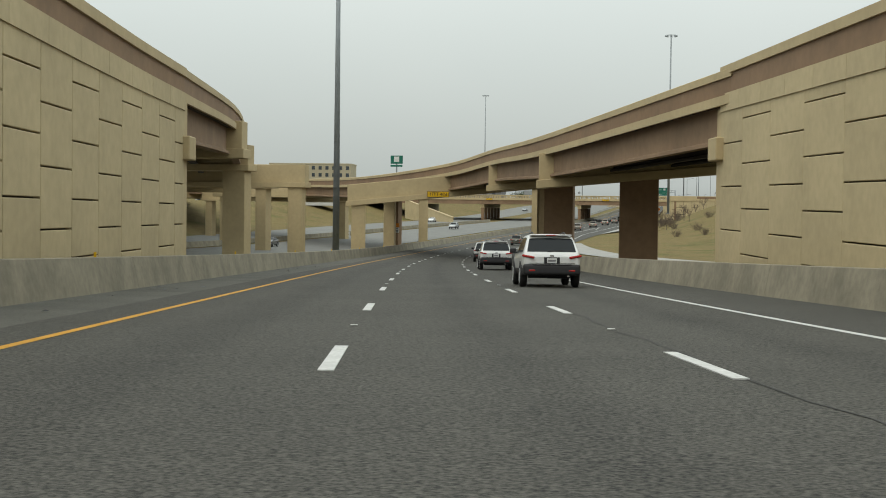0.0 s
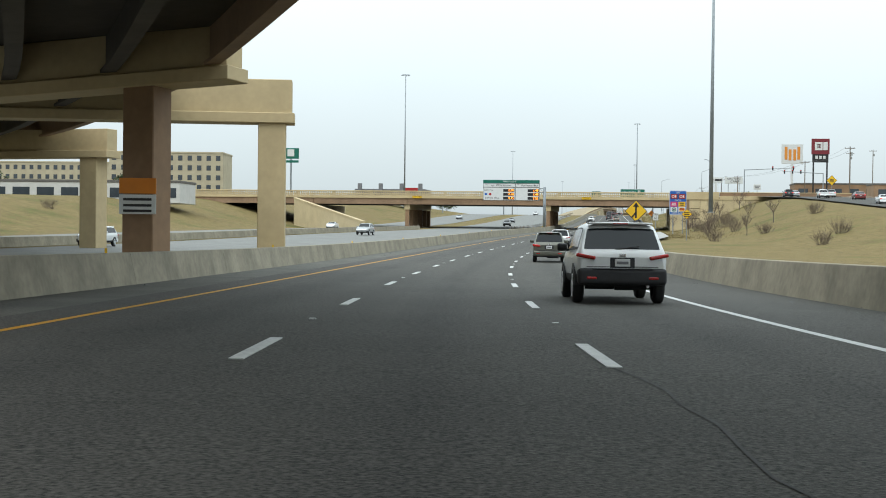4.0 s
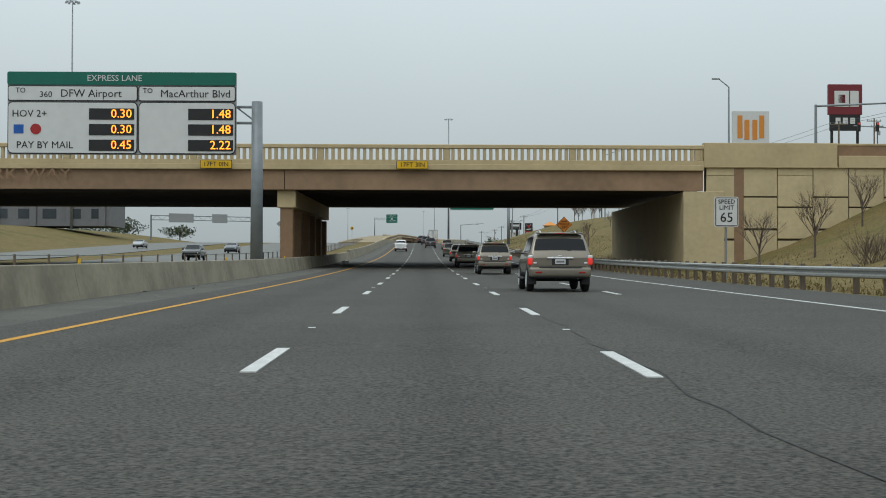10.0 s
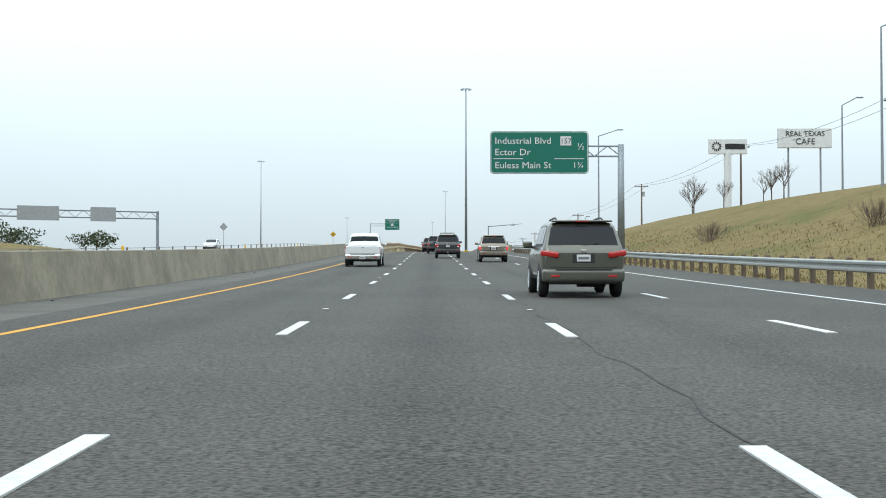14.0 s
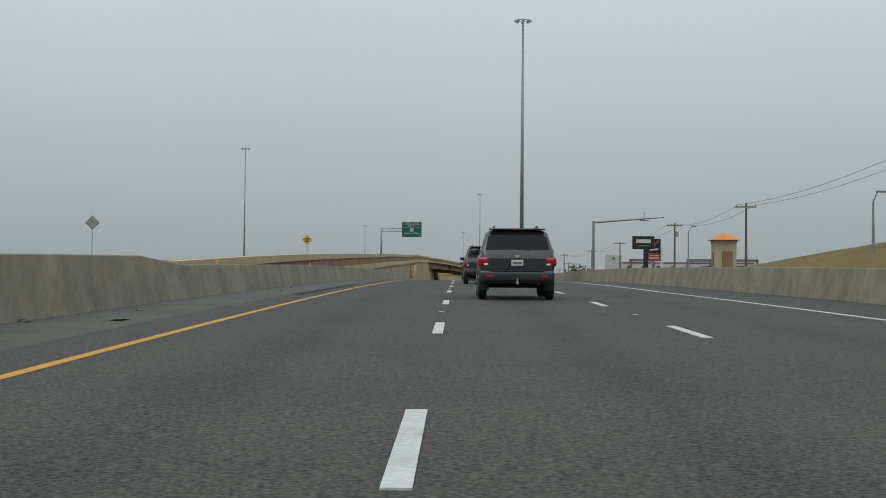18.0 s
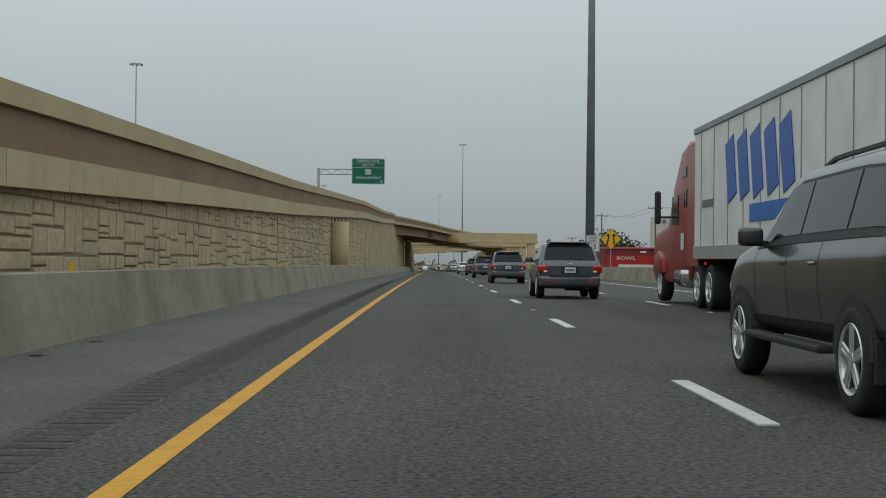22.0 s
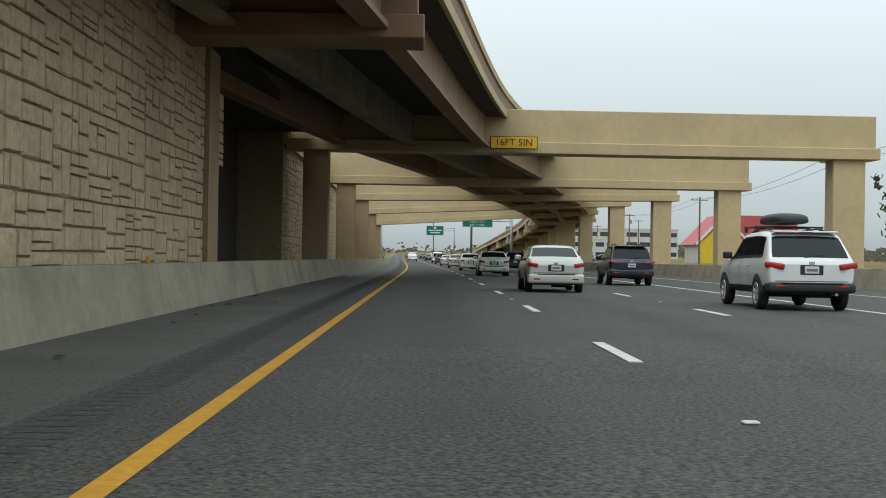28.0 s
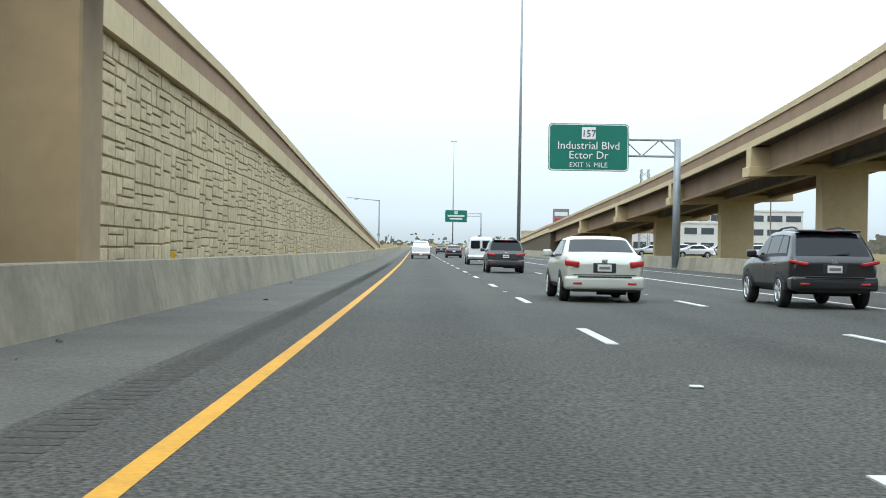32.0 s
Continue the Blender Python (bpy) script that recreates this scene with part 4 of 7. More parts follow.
def panel_board(w, h, material, parent, y=0.0, r=0.25, x=0.0, z=0.0, name="panel", label="", border=None):
    """A sign panel with rounded corners, and its border line in front of it."""
    def rounded(w, h, r, d, y0):
        poly = []
        for cx, cz, a0 in ((w / 2 - r, h / 2 - r, 0), (-w / 2 + r, h / 2 - r, 90), (-w / 2 + r, -h / 2 + r, 180), (w / 2 - r, -h / 2 + r, 270)):
            for k in range(4):
                a = radians(a0 + 30 * k)
                poly.append((cx + r * math.cos(a) + x, cz + r * math.sin(a) + z))
        return prism(poly, d, "Y", shift=y0)
    ob = part(name, rounded(w, h, r, 0.06, y), material, parent, label)
    if border:
        part("border", rounded(w - 0.08, h - 0.08, r * 0.9, 0.012, y - 0.036), border, parent, "white border line")
        part("face", rounded(w - 0.2, h - 0.2, r * 0.8, 0.012, y - 0.044), material, parent)
    return ob


def bars(parent, x, z, w, h, material, y=-0.06, name="bar"):
    return part(name, box(w, 0.012, h, (x, y, z)), material, parent)


def cantilever(parent, x_pole, z_top, z_base, x_end, z_arm, r=0.28, drop=0.9, y=0.35):
    """A steel pole with a truss arm; places in the sign's own axes."""
    part("pole", tube(r, r * 0.85, (x_pole, y, z_base), (x_pole, y, z_top), 14), STEEL, parent, "grey steel pole", smooth=True)
    part("base_plate", box(r * 3.2, r * 3.2, 0.1, (x_pole, y, z_base + 0.05), 0.02), STEEL, parent)
    tr = bmesh.new()
    for dz in (0, -drop):
        tube(0.08, 0.08, (x_pole, y, z_arm + dz), (x_end, y, z_arm + dz), 6, tr)
    n = max(2, int(abs(x_end - x_pole) / 1.1))
    for i in range(n):
        a, b = x_pole + (x_end - x_pole) * i / n, x_pole + (x_end - x_pole) * (i + 1) / n
        tube(0.05, 0.05, (a, y, z_arm if i % 2 else z_arm - drop), (b, y, z_arm - drop if i % 2 else z_arm), 5, tr)
    part("truss_arm", tr, STEEL, parent, "grey steel truss arm")


def sign_root(s, o, h, label, name="guide_sign", turn=0.0):
    return thing(name, on_road(s, o, h, turn, tilt=False), label, "road sign", group="highway signs")


def shield(parent, x, z, w, text, y=-0.06):
    bars(parent, x, z, w, w * 0.86, SIGN_WHITE, y, "route_shield")
    letters(text, w * 0.52, parent, T3(x, y - 0.02, z - 0.04), BLACK)


# toll-rate board over the left barrier
g = sign_root(439, -16.95, 8.95, "white and green express lane toll board with amber digits", "toll_sign")
part("back_panel", box(12.7, 0.25, 4.6, (0, 0.1, 0), 0.03), SIGN_BACK, g)
panel_board(12.7, 0.72, SIGN_GREEN, g, -0.06, 0.1, 0, 1.94, "header_panel", "green header panel")
letters("EXPRESS LANE", 0.36, g, T3(-0.4, -0.11, 1.94), SIGN_WHITE)
for cx, w, dest in ((-2.72, 7.2, "DFW Airport"), (3.63, 5.4, "MacArthur Blvd")):
    panel_board(w, 0.86, BLACK, g, -0.05, 0.1, cx, 1.1, "panel_edge")
    panel_board(w - 0.1, 0.76, SIGN_WHITE, g, -0.075, 0.09, cx, 1.1, "destination_panel", "white destination panel")
    panel_board(w, 2.9, BLACK, g, -0.05, 0.25, cx, -0.82, "panel_edge")
    panel_board(w - 0.1, 2.8, SIGN_WHITE, g, -0.075, 0.22, cx, -0.82, "rate_panel", "white rate panel")
letters("TO", 0.3, g, T3(-5.6, -0.12, 1.25), BLACK)
letters("360", 0.36, g, T3(-4.2, -0.12, 1.02), BLACK)
letters("DFW Airport", 0.46, g, T3(-1.7, -0.12, 1.08), BLACK)
letters("TO", 0.3, g, T3(1.45, -0.12, 1.25), BLACK)
letters("MacArthur Blvd", 0.46, g, T3(4.1, -0.12, 1.08), BLACK)
letters("HOV 2+", 0.42, g, T3(-5.1, -0.12, -0.05), BLACK)
letters("PAY BY MAIL", 0.42, g, T3(-4.25, -0.12, -1.8), BLACK)
bars(g, -5.7, -0.9, 0.55, 0.5, SIGN_BLUE, -0.11, "tag_symbol")
part("tag_symbol", tube(0.3, 0.3, (-4.75, -0.13, -0.9), (-4.75, -0.1, -0.9), 16), RED, g)
for cx, vals in ((-0.55, ("0.30", "0.30", "0.45")), (4.95, ("1.48", "1.48", "2.22"))):
    for k, v in enumerate(vals):
        z = -0.05 - 0.87 * k
        part("display", box(2.5, 0.05, 0.62, (cx, -0.12, z), 0.01), BLACK, g, "black display window")
        letters(v, 0.52, g, T3(cx + 0.55, -0.16, z), LED, "digits")
cantilever(g, 7.45, 0.75, -8.95, -5.5, 0.45, 0.36, 0.9, 0.55)

# guide sign over the right lane after the street bridge
g = sign_root(622, 9.8, 9.15, "green guide sign for three exits on a steel cantilever")
panel_board(8.65, 3.75, SIGN_GREEN, g, 0, 0.3, -0.22, 0, border=SIGN_WHITE)
letters("Industrial Blvd", 0.62, g, T3(-4.15, -0.08, 1.0), SIGN_WHITE, align="LEFT", squeeze=1.06)
shield(g, 2.1, 1.02, 0.95, "157", -0.07)
letters("\u00bd", 0.62, g, T3(3.45, -0.08, 0.5), SIGN_WHITE)
letters("Ector Dr", 0.62, g, T3(-4.15, -0.08, 0.0), SIGN_WHITE, align="LEFT", squeeze=1.06)
bars(g, -2.95, -0.55, 2.6, 0.06, SIGN_WHITE)
bars(g, 2.4, -0.55, 2.6, 0.06, SIGN_WHITE)
letters("Euless Main St", 0.62, g, T3(-4.15, -0.08, -1.15), SIGN_WHITE, align="LEFT", squeeze=1.06)
letters("1\u00be", 0.58, g, T3(3.2, -0.08, -1.15), SIGN_WHITE)
cantilever(g, 7.0, 0.75, -8.6, -3.5, 0.6, 0.32, 0.9)

# express lane exit sign over the rising ramp
g = sign_root(1021, -15.4, 17.2, "green express lane exit sign on a steel cantilever")
panel_board(5.7, 4.4, SIGN_GREEN, g, 0, 0.25, border=SIGN_WHITE)
letters("EXPRESS LANE", 0.46, g, T3(0, -0.08, 1.75), SIGN_WHITE)
bars(g, 0, 1.42, 5.3, 0.05, SIGN_WHITE)
letters("EXIT TO", 0.42, g, T3(0, -0.08, 1.0), SIGN_WHITE)
bars(g, 0, 0.62, 5.3, 0.05, SIGN_WHITE)
shield(g, 0, -0.1, 1.0, "157", -0.07)
letters("Industrial Blvd", 0.56, g, T3(0, -0.08, -1.05), SIGN_WHITE)
letters("\u2197", 0.6, g, T3(2.2, -0.08, -1.75), SIGN_WHITE)
cantilever(g, -8.6, 0.5, -9.6, 2.5, 0.35, 0.28, 0.9)

# exit sign beyond the flyover
g = sign_root(1243, 7.2, 8.15, "green quarter-mile exit sign on a steel cantilever")
panel_board(5.45, 3.2, SIGN_GREEN, g, 0, 0.25, border=SIGN_WHITE)
shield(g, 0, 0.95, 0.95, "157", -0.07)
letters("Industrial Blvd", 0.56, g, T3(0, -0.08, 0.1), SIGN_WHITE)
letters("Ector Dr", 0.56, g, T3(0, -0.08, -0.55), SIGN_WHITE)
letters("EXIT \u00bc MILE", 0.36, g, T3(0, -0.08, -1.2), SIGN_WHITE)
cantilever(g, 6.1, 0.7, -8.15, -2.4, 0.6, 0.27, 1.1)
g = sign_root(1650, 9.5, 12.0, "distant green exit sign on a cantilever")
panel_board(8.4, 4.6, SIGN_GREEN, g, 0, 0.3, border=SIGN_WHITE)
shield(g, 0, 1.3, 1.3, "157", -0.07)
for z, w in ((0.1, 6.4), (-1.0, 4.8)):
    bars(g, 0, z, w, 0.55, SIGN_WHITE)
cantilever(g, 9.5, 1.5, -12, -2, 1.2, 0.3, 1.2)

# blue services board
g = sign_root(394, 18.5, 5.85, "blue services board with six logo panels on two posts", "services_sign")
g.scale = (0.88, 0.88, 0.88)
panel_board(3.55, 5.1, SIGN_BLUE, g, 0, 0.22, border=SIGN_WHITE)
letters("GAS", 0.36, g, T3(0, -0.08, 2.15), SIGN_WHITE)
letters("FOOD", 0.36, g, T3(0, -0.08, 0.52), SIGN_WHITE)
letters("NEXT RIGHT", 0.34, g, T3(0, -0.08, -2.2), SIGN_WHITE)
for x in (-0.83, 0.83):
    part("logo_panel", box(1.46, 0.03, 1.04, (x, -0.075, 1.35), 0.01), BLACK, g)
    part("logo_shape", box(1.24, 0.012, 0.9, (x, -0.098, 1.35), 0.004), RED, g)
    part("logo_shape", lathe([(-0.006, 0.2), (-0.006, 0.3), (0.006, 0.3), (0.006, 0.2)], 20), SIGN_WHITE, g, m=T3(x - 0.22, -0.112, 1.35) @ Matrix.Rotation(radians(90), 4, "Z"))
    part("logo_shape", box(0.3, 0.012, 0.5, (x + 0.3, -0.112, 1.35), 0.003), SIGN_WHITE, g)
for x, z, mt, inner, rows in ((-0.83, -0.3, PINK, SIGN_WHITE, ((0, 0.16, 0.7), (0, -0.16, 1.0))), (0.83, -0.3, SIGN_YELLOW, BLACK, ((0, 0.2, 1.0), (0, -0.2, 1.0)))):
    part("logo_panel", box(1.46, 0.03, 1.04, (x, -0.075, z), 0.01), mt, g)
    for dx, dz, w in rows:
        for k in range(4):
            part("logo_shape", box(w / 4 - 0.05, 0.012, 0.24, (x + dx + (k - 1.5) * w / 4, -0.098, z + dz), 0.003), inner, g)
for x in (-0.83, 0.83):
    part("logo_panel", box(1.46, 0.03, 1.04, (x, -0.075, -1.42), 0.01), SIGN_WHITE, g)
part("logo_shape", tube(0.44, 0.44, (-0.83, -0.105, -1.42), (-0.83, -0.09, -1.42), 24), SIGN_GREEN, g)
part("logo_shape", tube(0.29, 0.29, (-0.83, -0.115, -1.42), (-0.83, -0.1, -1.42), 20), SIGN_WHITE, g)
part("logo_shape", box(0.3, 0.012, 0.36, (-0.83, -0.125, -1.46), 0.003), BLACK, g)
part("logo_shape", box(1.2, 0.012, 0.6, (0.83, -0.098, -1.36), 0.2), ORANGE, g)
part("logo_shape", box(0.86, 0.012, 0.2, (0.83, -0.112, -1.36), 0.004), RED, g)
part("logo_shape", box(1.1, 0.012, 0.14, (0.83, -0.112, -1.74), 0.004), SIGN_YELLOW, g)
for x in (-1.0, 1.0):
    part("post", tube(0.09, 0.09, (x, 0.12, -7.2), (x, 0.12, 2.2), 8), STEEL, g)


def speed_sign(s, o, h, post=True, w=1.2):
    g = sign_root(s, o, h, "white speed limit 65 sign on a post", "speed_limit_sign")
    panel_board(w, w * 1.26, SIGN_WHITE, g, 0, 0.08, border=BLACK)
    part("face_plate", box(w - 0.16, 0.012, w * 1.26 - 0.16, (0, -0.055, 0)), SIGN_WHITE, g)
    letters("SPEED", 0.24, g, T3(0, -0.075, 0.5), BLACK)
    letters("LIMIT", 0.24, g, T3(0, -0.075, 0.2), BLACK)
    letters("65", 0.52, g, T3(0, -0.075, -0.3), BLACK)
    if post:
        part("post", tube(0.06, 0.06, (0, 0.08, -h - 0.2), (0, 0.08, 0.6), 8), STEEL, g)
    return g


speed_sign(431, 15.0, 3.3)
speed_sign(917, 10.75, 3.1, w=1.25)


def diamond(s, o, h, side, material, label, kind="", base=0.0):
    g = sign_root(s, o, h, label, "warning_sign")
    r = Matrix.Rotation(radians(45), 4, "Y")
    part("back", box(side, 0.05, side, (0, 0, 0), 0.02, rot=r), BLACK, g)
    part("face", box(side * 0.93, 0.03, side * 0.93, (0, -0.025, 0), 0.01, rot=r), material, g, "reflective face")
    if kind == "merge":
        a = bmesh.new()
        box(0.13, 0.012, 0.95, (0, -0.05, -0.05), bm=a)
        box(0.12, 0.012, 0.55, (-0.17, -0.05, -0.3), bm=a, rot=Matrix.Rotation(radians(38), 4, "Y"))
        a.faces.new([a.verts.new(c) for c in ((-0.24, -0.056, 0.34), (0.24, -0.056, 0.34), (0, -0.056, 0.68))])
        part("arrow_symbol", a, BLACK, g)
    elif kind == "lanes":
        a = bmesh.new()
        for x in (-0.25, 0.25):
            box(0.11, 0.012, 0.8, (x, -0.05, -0.1), bm=a, rot=Matrix.Rotation(radians(12 if x < 0 else -6), 4, "Y"))
            a.faces.new([a.verts.new(c) for c in ((x - 0.18, -0.056, 0.25), (x + 0.18, -0.056, 0.25), (x, -0.056, 0.5))])
        part("arrow_symbol", a, BLACK, g)
    elif kind == "text":
        bars(g, -0.16, 0.36, 0.28, 0.1, BLACK, -0.05)
        bars(g, 0.18, 0.36, 0.3, 0.1, BLACK, -0.05)
        letters("MERGE", 0.3, g, T3(0, -0.06, 0.06), BLACK)
        letters("LEFT", 0.3, g, T3(0, -0.06, -0.3), BLACK)
    elif kind == "bars":
        for z in (0.18, -0.05, -0.28):
            bars(g, 0, z, 0.7, 0.12, BLACK, -0.05)
    part("post", tube(0.05, 0.05, (0, 0.06, base - h), (0, 0.06, side * 0.5), 8), STEEL, g)
    return g


diamond(248, 10.0, 3.3, 1.22, SIGN_YELLOW, "yellow merging traffic diamond on a post", "merge")
diamond(318, 17.4, 3.4, 0.95, SIGN_YELLOW, "small yellow warning diamond beside the bank", "bars")
diamond(505.5, 15.0, 3.95, 1.22, SIGN_ORANGE, "orange roadwork diamond sign on a post", "text")
diamond(905, 10.8, 3.25, 1.3, SIGN_YELLOW, "yellow lane-shift diamond behind the barrier", "lanes")
diamond(870, -27, 7.4, 1.2, SIGN_YELLOW, "yellow diamond with a plaque above the ramp wall", "bars", 3.5)
diamond(420, 50, 11.0, 1.5, SIGN_YELLOW, "yellow frontage road warning diamond", "bars", 7.0)
diamond(824, -50, 7.5, 1.35, SIGN_BACK, "grey back of a diamond sign across the lanes")
diamond(1060, -36, 6.0, 1.0, SIGN_BACK, "grey back of a diamond sign across the lanes")


def clearance(s, o, h, text, turn=0.0, w=2.3, parent_s=None):
    g = sign_root(s, o, h, "yellow low-clearance plate fixed to the beam", "clearance_sign", turn)
    part("plate", box(w, 0.05, 0.62, (0, 0, 0), 0.02), BLACK, g)
    part("face", box(w - 0.08, 0.03, 0.54, (0, -0.025, 0), 0.01), SIGN_YELLOW, g, "yellow reflective face")
    letters(text, 0.36, g, T3(0, -0.06, 0), BLACK)
    return g


clearance(136.98, -1.3, 6.6, "17FT 4IN", 6)
clearance(1073.9, 0.15, 6.65, "16FT 5IN")
clearance(460.65, -0.9, 7.55, "17FT 3IN")
clearance(460.65, -15.1, 7.55, "17FT 0IN")
clearance(460.65, -42, 7.55, "17FT 1IN")
g = sign_root(197.9, -13.1, 2.9, "orange and white plate strapped to the brown column", "warning_plate")
part("plate", box(1.5, 0.04, 0.62, (0, -0.55, 0.42), 0.01), SIGN_ORANGE, g)
part("plate", box(1.5, 0.04, 0.78, (0, -0.55, -0.32), 0.01), SIGN_WHITE, g)
for z in (-0.12, -0.36, -0.58):
    bars(g, 0, z, 1.15, 0.1, BLACK, -0.58)

# the overpass name, cast in the girder
nm = thing("bridge_lettering", on_road(460.78, -31.2, 6.8, tilt=False), "dark raised street name on the brown girder", "lettering")
letters("WESTPARK WAY", 0.9, nm, T3(0, 0, 0), BROWN, squeeze=1.25)

# sign gantry over the opposite lanes, seen from behind
g = thing("sign_gantry", on_road(736, -62, 0, -66 + 90, tilt=False), "grey steel truss gantry with two sign backs", "gantry")
for x in (-14.5, 14.5):
    part("gantry_leg", tube(0.28, 0.24, (x, 0, -0.2), (x, 0, 7.6), 10), STEEL, g)
tr = bmesh.new()
for z in (7.4, 6.2):
    for y in (-0.6, 0.6):
        tube(0.09, 0.09, (-14.5, y, z), (14.5, y, z), 6, tr)
for i in range(20):
    a = -14.5 + i * 1.45
    tube(0.05, 0.05, (a, -0.6, 7.4 if i % 2 else 6.2), (a + 1.45, -0.6, 6.2 if i % 2 else 7.4), 4, tr)
part("truss", tr, STEEL, g)
for x, w in ((-6.2, 7.0), (4.8, 4.4)):
    part("sign_back", box(w, 0.08, 2.5, (x, -0.75, 6.8), 0.02), SIGN_BACK, g, "grey back of a sign panel")


def signal_arm(s, o, h, x_end, label, turn=0.0, heads=0, lamp=None, base=0.0):
    g = thing("signal_mast_arm", on_road(s, o, base, turn, tilt=False), label, "traffic signal", group="traffic signals")
    part("pole", tube(0.17, 0.12, (0, 0, 0), (0, 0, h), 10), STEEL, g)
    part("arm", tube(0.11, 0.06, (0, 0, h - 0.15), (x_end, 0, h + 0.45), 8), STEEL, g, "long tapered arm")
    for k in range(heads):
        x = x_end * (0.55 + 0.4 * k / max(1, heads - 1))
        part("signal_head", box(0.36, 0.25, 1.1, (x, -0.15, h + 0.3), 0.03), BLACK, g, "black three-lamp head")
        for j in range(3):
            part("lens", tube(0.12, 0.12, (x, -0.3, h + 0.66 - 0.35 * j), (x, -0.27, h + 0.66 - 0.35 * j), 10), RED_LAMP if j == 0 else BLACK, g)
    if not heads:
        part("detector", box(0.9, 0.25, 0.12, (x_end * 0.72, 0, h + 0.1), 0.02), STEEL, g)
        part("bracket", tube(0.03, 0.03, (x_end * 0.72, 0, h + 0.1), (x_end * 0.72, 0, h + 1.0), 5), STEEL, g)
    return g


signal_arm(790, 12.6, 6.4, 7.4, "grey mast arm with a detector behind the barrier")
signal_arm(494, 38.6, 7.5, 13.0, "dark signal pole and arm on the street bridge", heads=2, base=8.2)
signal_arm(520, 62, 7.5, -11.0, "dark signal pole and arm at the crossing", heads=3, base=8.0)
signal_arm(1440, -12.5, 11.0, -7.0, "grey mast arm over the far ramp")


def lamp_post(s, o, h, reach, label, base=0.0):
    g = thing("street_lamp", on_road(s, o, base, tilt=False), label, "street light", group="street lamps")
    part("pole", tube(0.12, 0.07, (0, 0, 0), (0, 0, h - 0.8), 8), STEEL, g)
    part("arm", tube(0.06, 0.05, (0, 0, h - 0.8), (reach, 0, h), 6), STEEL, g)
    part("lamp_head", box(0.75, 0.28, 0.14, (reach + math.copysign(0.3, reach), 0, h), 0.04), STEEL, g)


for row in ((602.5, 33.0, 12.5, 2.2, 5.4), (669, 20.9, 12.6, 2.4, 2.6), (494, 30, 10.0, -1.0, 8.2), (640, 42, 10, 1.5, 6), (747, 28.4, 4.4, 0.3, 2.3), (850, 33, 7.0, 0.5, 2.0)):
    lamp_post(row[0], row[1], row[2], row[3], "grey street lamp on the bank", row[4])


def utility_pole(s, o, top, base, turn=0.0, kit=True):
    g = thing("utility_pole", on_road(s, o, base, turn, tilt=False), "weathered wooden utility pole with a crossarm", "utility pole", group="utility poles")
    h = top - base
    part("pole", tube(0.19, 0.12, (0, 0, -0.3), (0, 0, h), 8), WOOD, g)
    part("crossarm", box(2.7, 0.12, 0.14, (0, 0.12, h - 0.5)), WOOD, g)
    for x in (-1.2, -0.5, 0.5, 1.2):
        part("insulator", tube(0.07, 0.05, (x, 0.12, h - 0.43), (x, 0.12, h - 0.2), 6), SIGN_BACK, g)
    if kit:
        part("transformer", tube(0.28, 0.28, (0.35, 0, h - 2.4), (0.35, 0, h - 1.5), 10), SIGN_BACK, g, "grey transformer drum")
    return at(s, o, 0) + Vector((0, 0, top - 0.25))


POLES = [(500, 66, 22, 8.5), (560, 62, 20, 7.5), (641, 48, 16.3, 6.5), (700, 46, 16, 6), (760, 41, 13.5, 4.5), (822, 35.6, 10.6, 2.0), (873, 34.7, 10.9, 1.0), (960, 36, 11.5, 0.6), (1039, 37.2, 12.7, 0.6), (1076, 32, 12.8, 0.6), (1150, 40, 12.5, 0.6), (1230, 44, 12, 0.6), (1320, 48, 12, 0.6), (1428, 70, 13.5, 0.6)]
tops = [utility_pole(s, o, t, b, 4 * (-1) ** i, i % 2 == 0) for i, (s, o, t, b) in enumerate(POLES)]
for a, b in zip(tops, tops[1:]):
    for dx in (-1.1, 1.1):
        pts = [a.lerp(b, k / 8) + Vector((dx, 0, -4.0 * (k / 8) * (1 - k / 8) * 1.1)) for k in range(9)]
        bm = sweep([(p, Vector((1, 0, 0))) for p in pts], [(-0.022, -0.018), (0.022, -0.018), (0.0, 0.024)])
        tagged(obj("overhead_wire", bm, BLACK), "thin black overhead wire sagging between poles", "cable", "overhead wires")
for row in ((602, 82, 24, 7), (640, 96, 26, 6), (560, 88, 22, 7), (690, 120, 26, 5), (1450, 60, 12, 0.6), (1500, 75, 13, 0.6), (1560, 66, 12, 0.6)):
    utility_pole(*row)


# guardrail on the right
def guardrail(s0, s1, o):
    g = thing("guardrail", Matrix(), "galvanised steel guardrail on wooden posts beside the bank", "guardrail", kind="structure")
    sec = [(0, 0.42), (-0.07, 0.46), (-0.07, 0.52), (0, 0.57), (-0.0, 0.62), (-0.07, 0.67), (-0.07, 0.73), (0, 0.77), (0.015, 0.77), (0.015, 0.42)]
    part("rail", sweep(along(s0, s1, o, 0.0, 4), sec), RAIL_STEEL, g, "corrugated steel rail")
    post = None
    s = s0 + 0.5
    while s < s1:
        oo = o(s) if callable(o) else o
        m = on_road(s, oo + 0.16, 0, tilt=False)
        if post is None:
            post = part("post", box(0.16, 0.2, 0.92, (0, 0, 0.39), 0.015), WOOD, g, m=m).data
        else:
            pt("post", post, g, m)
        s += 1.9
    return g


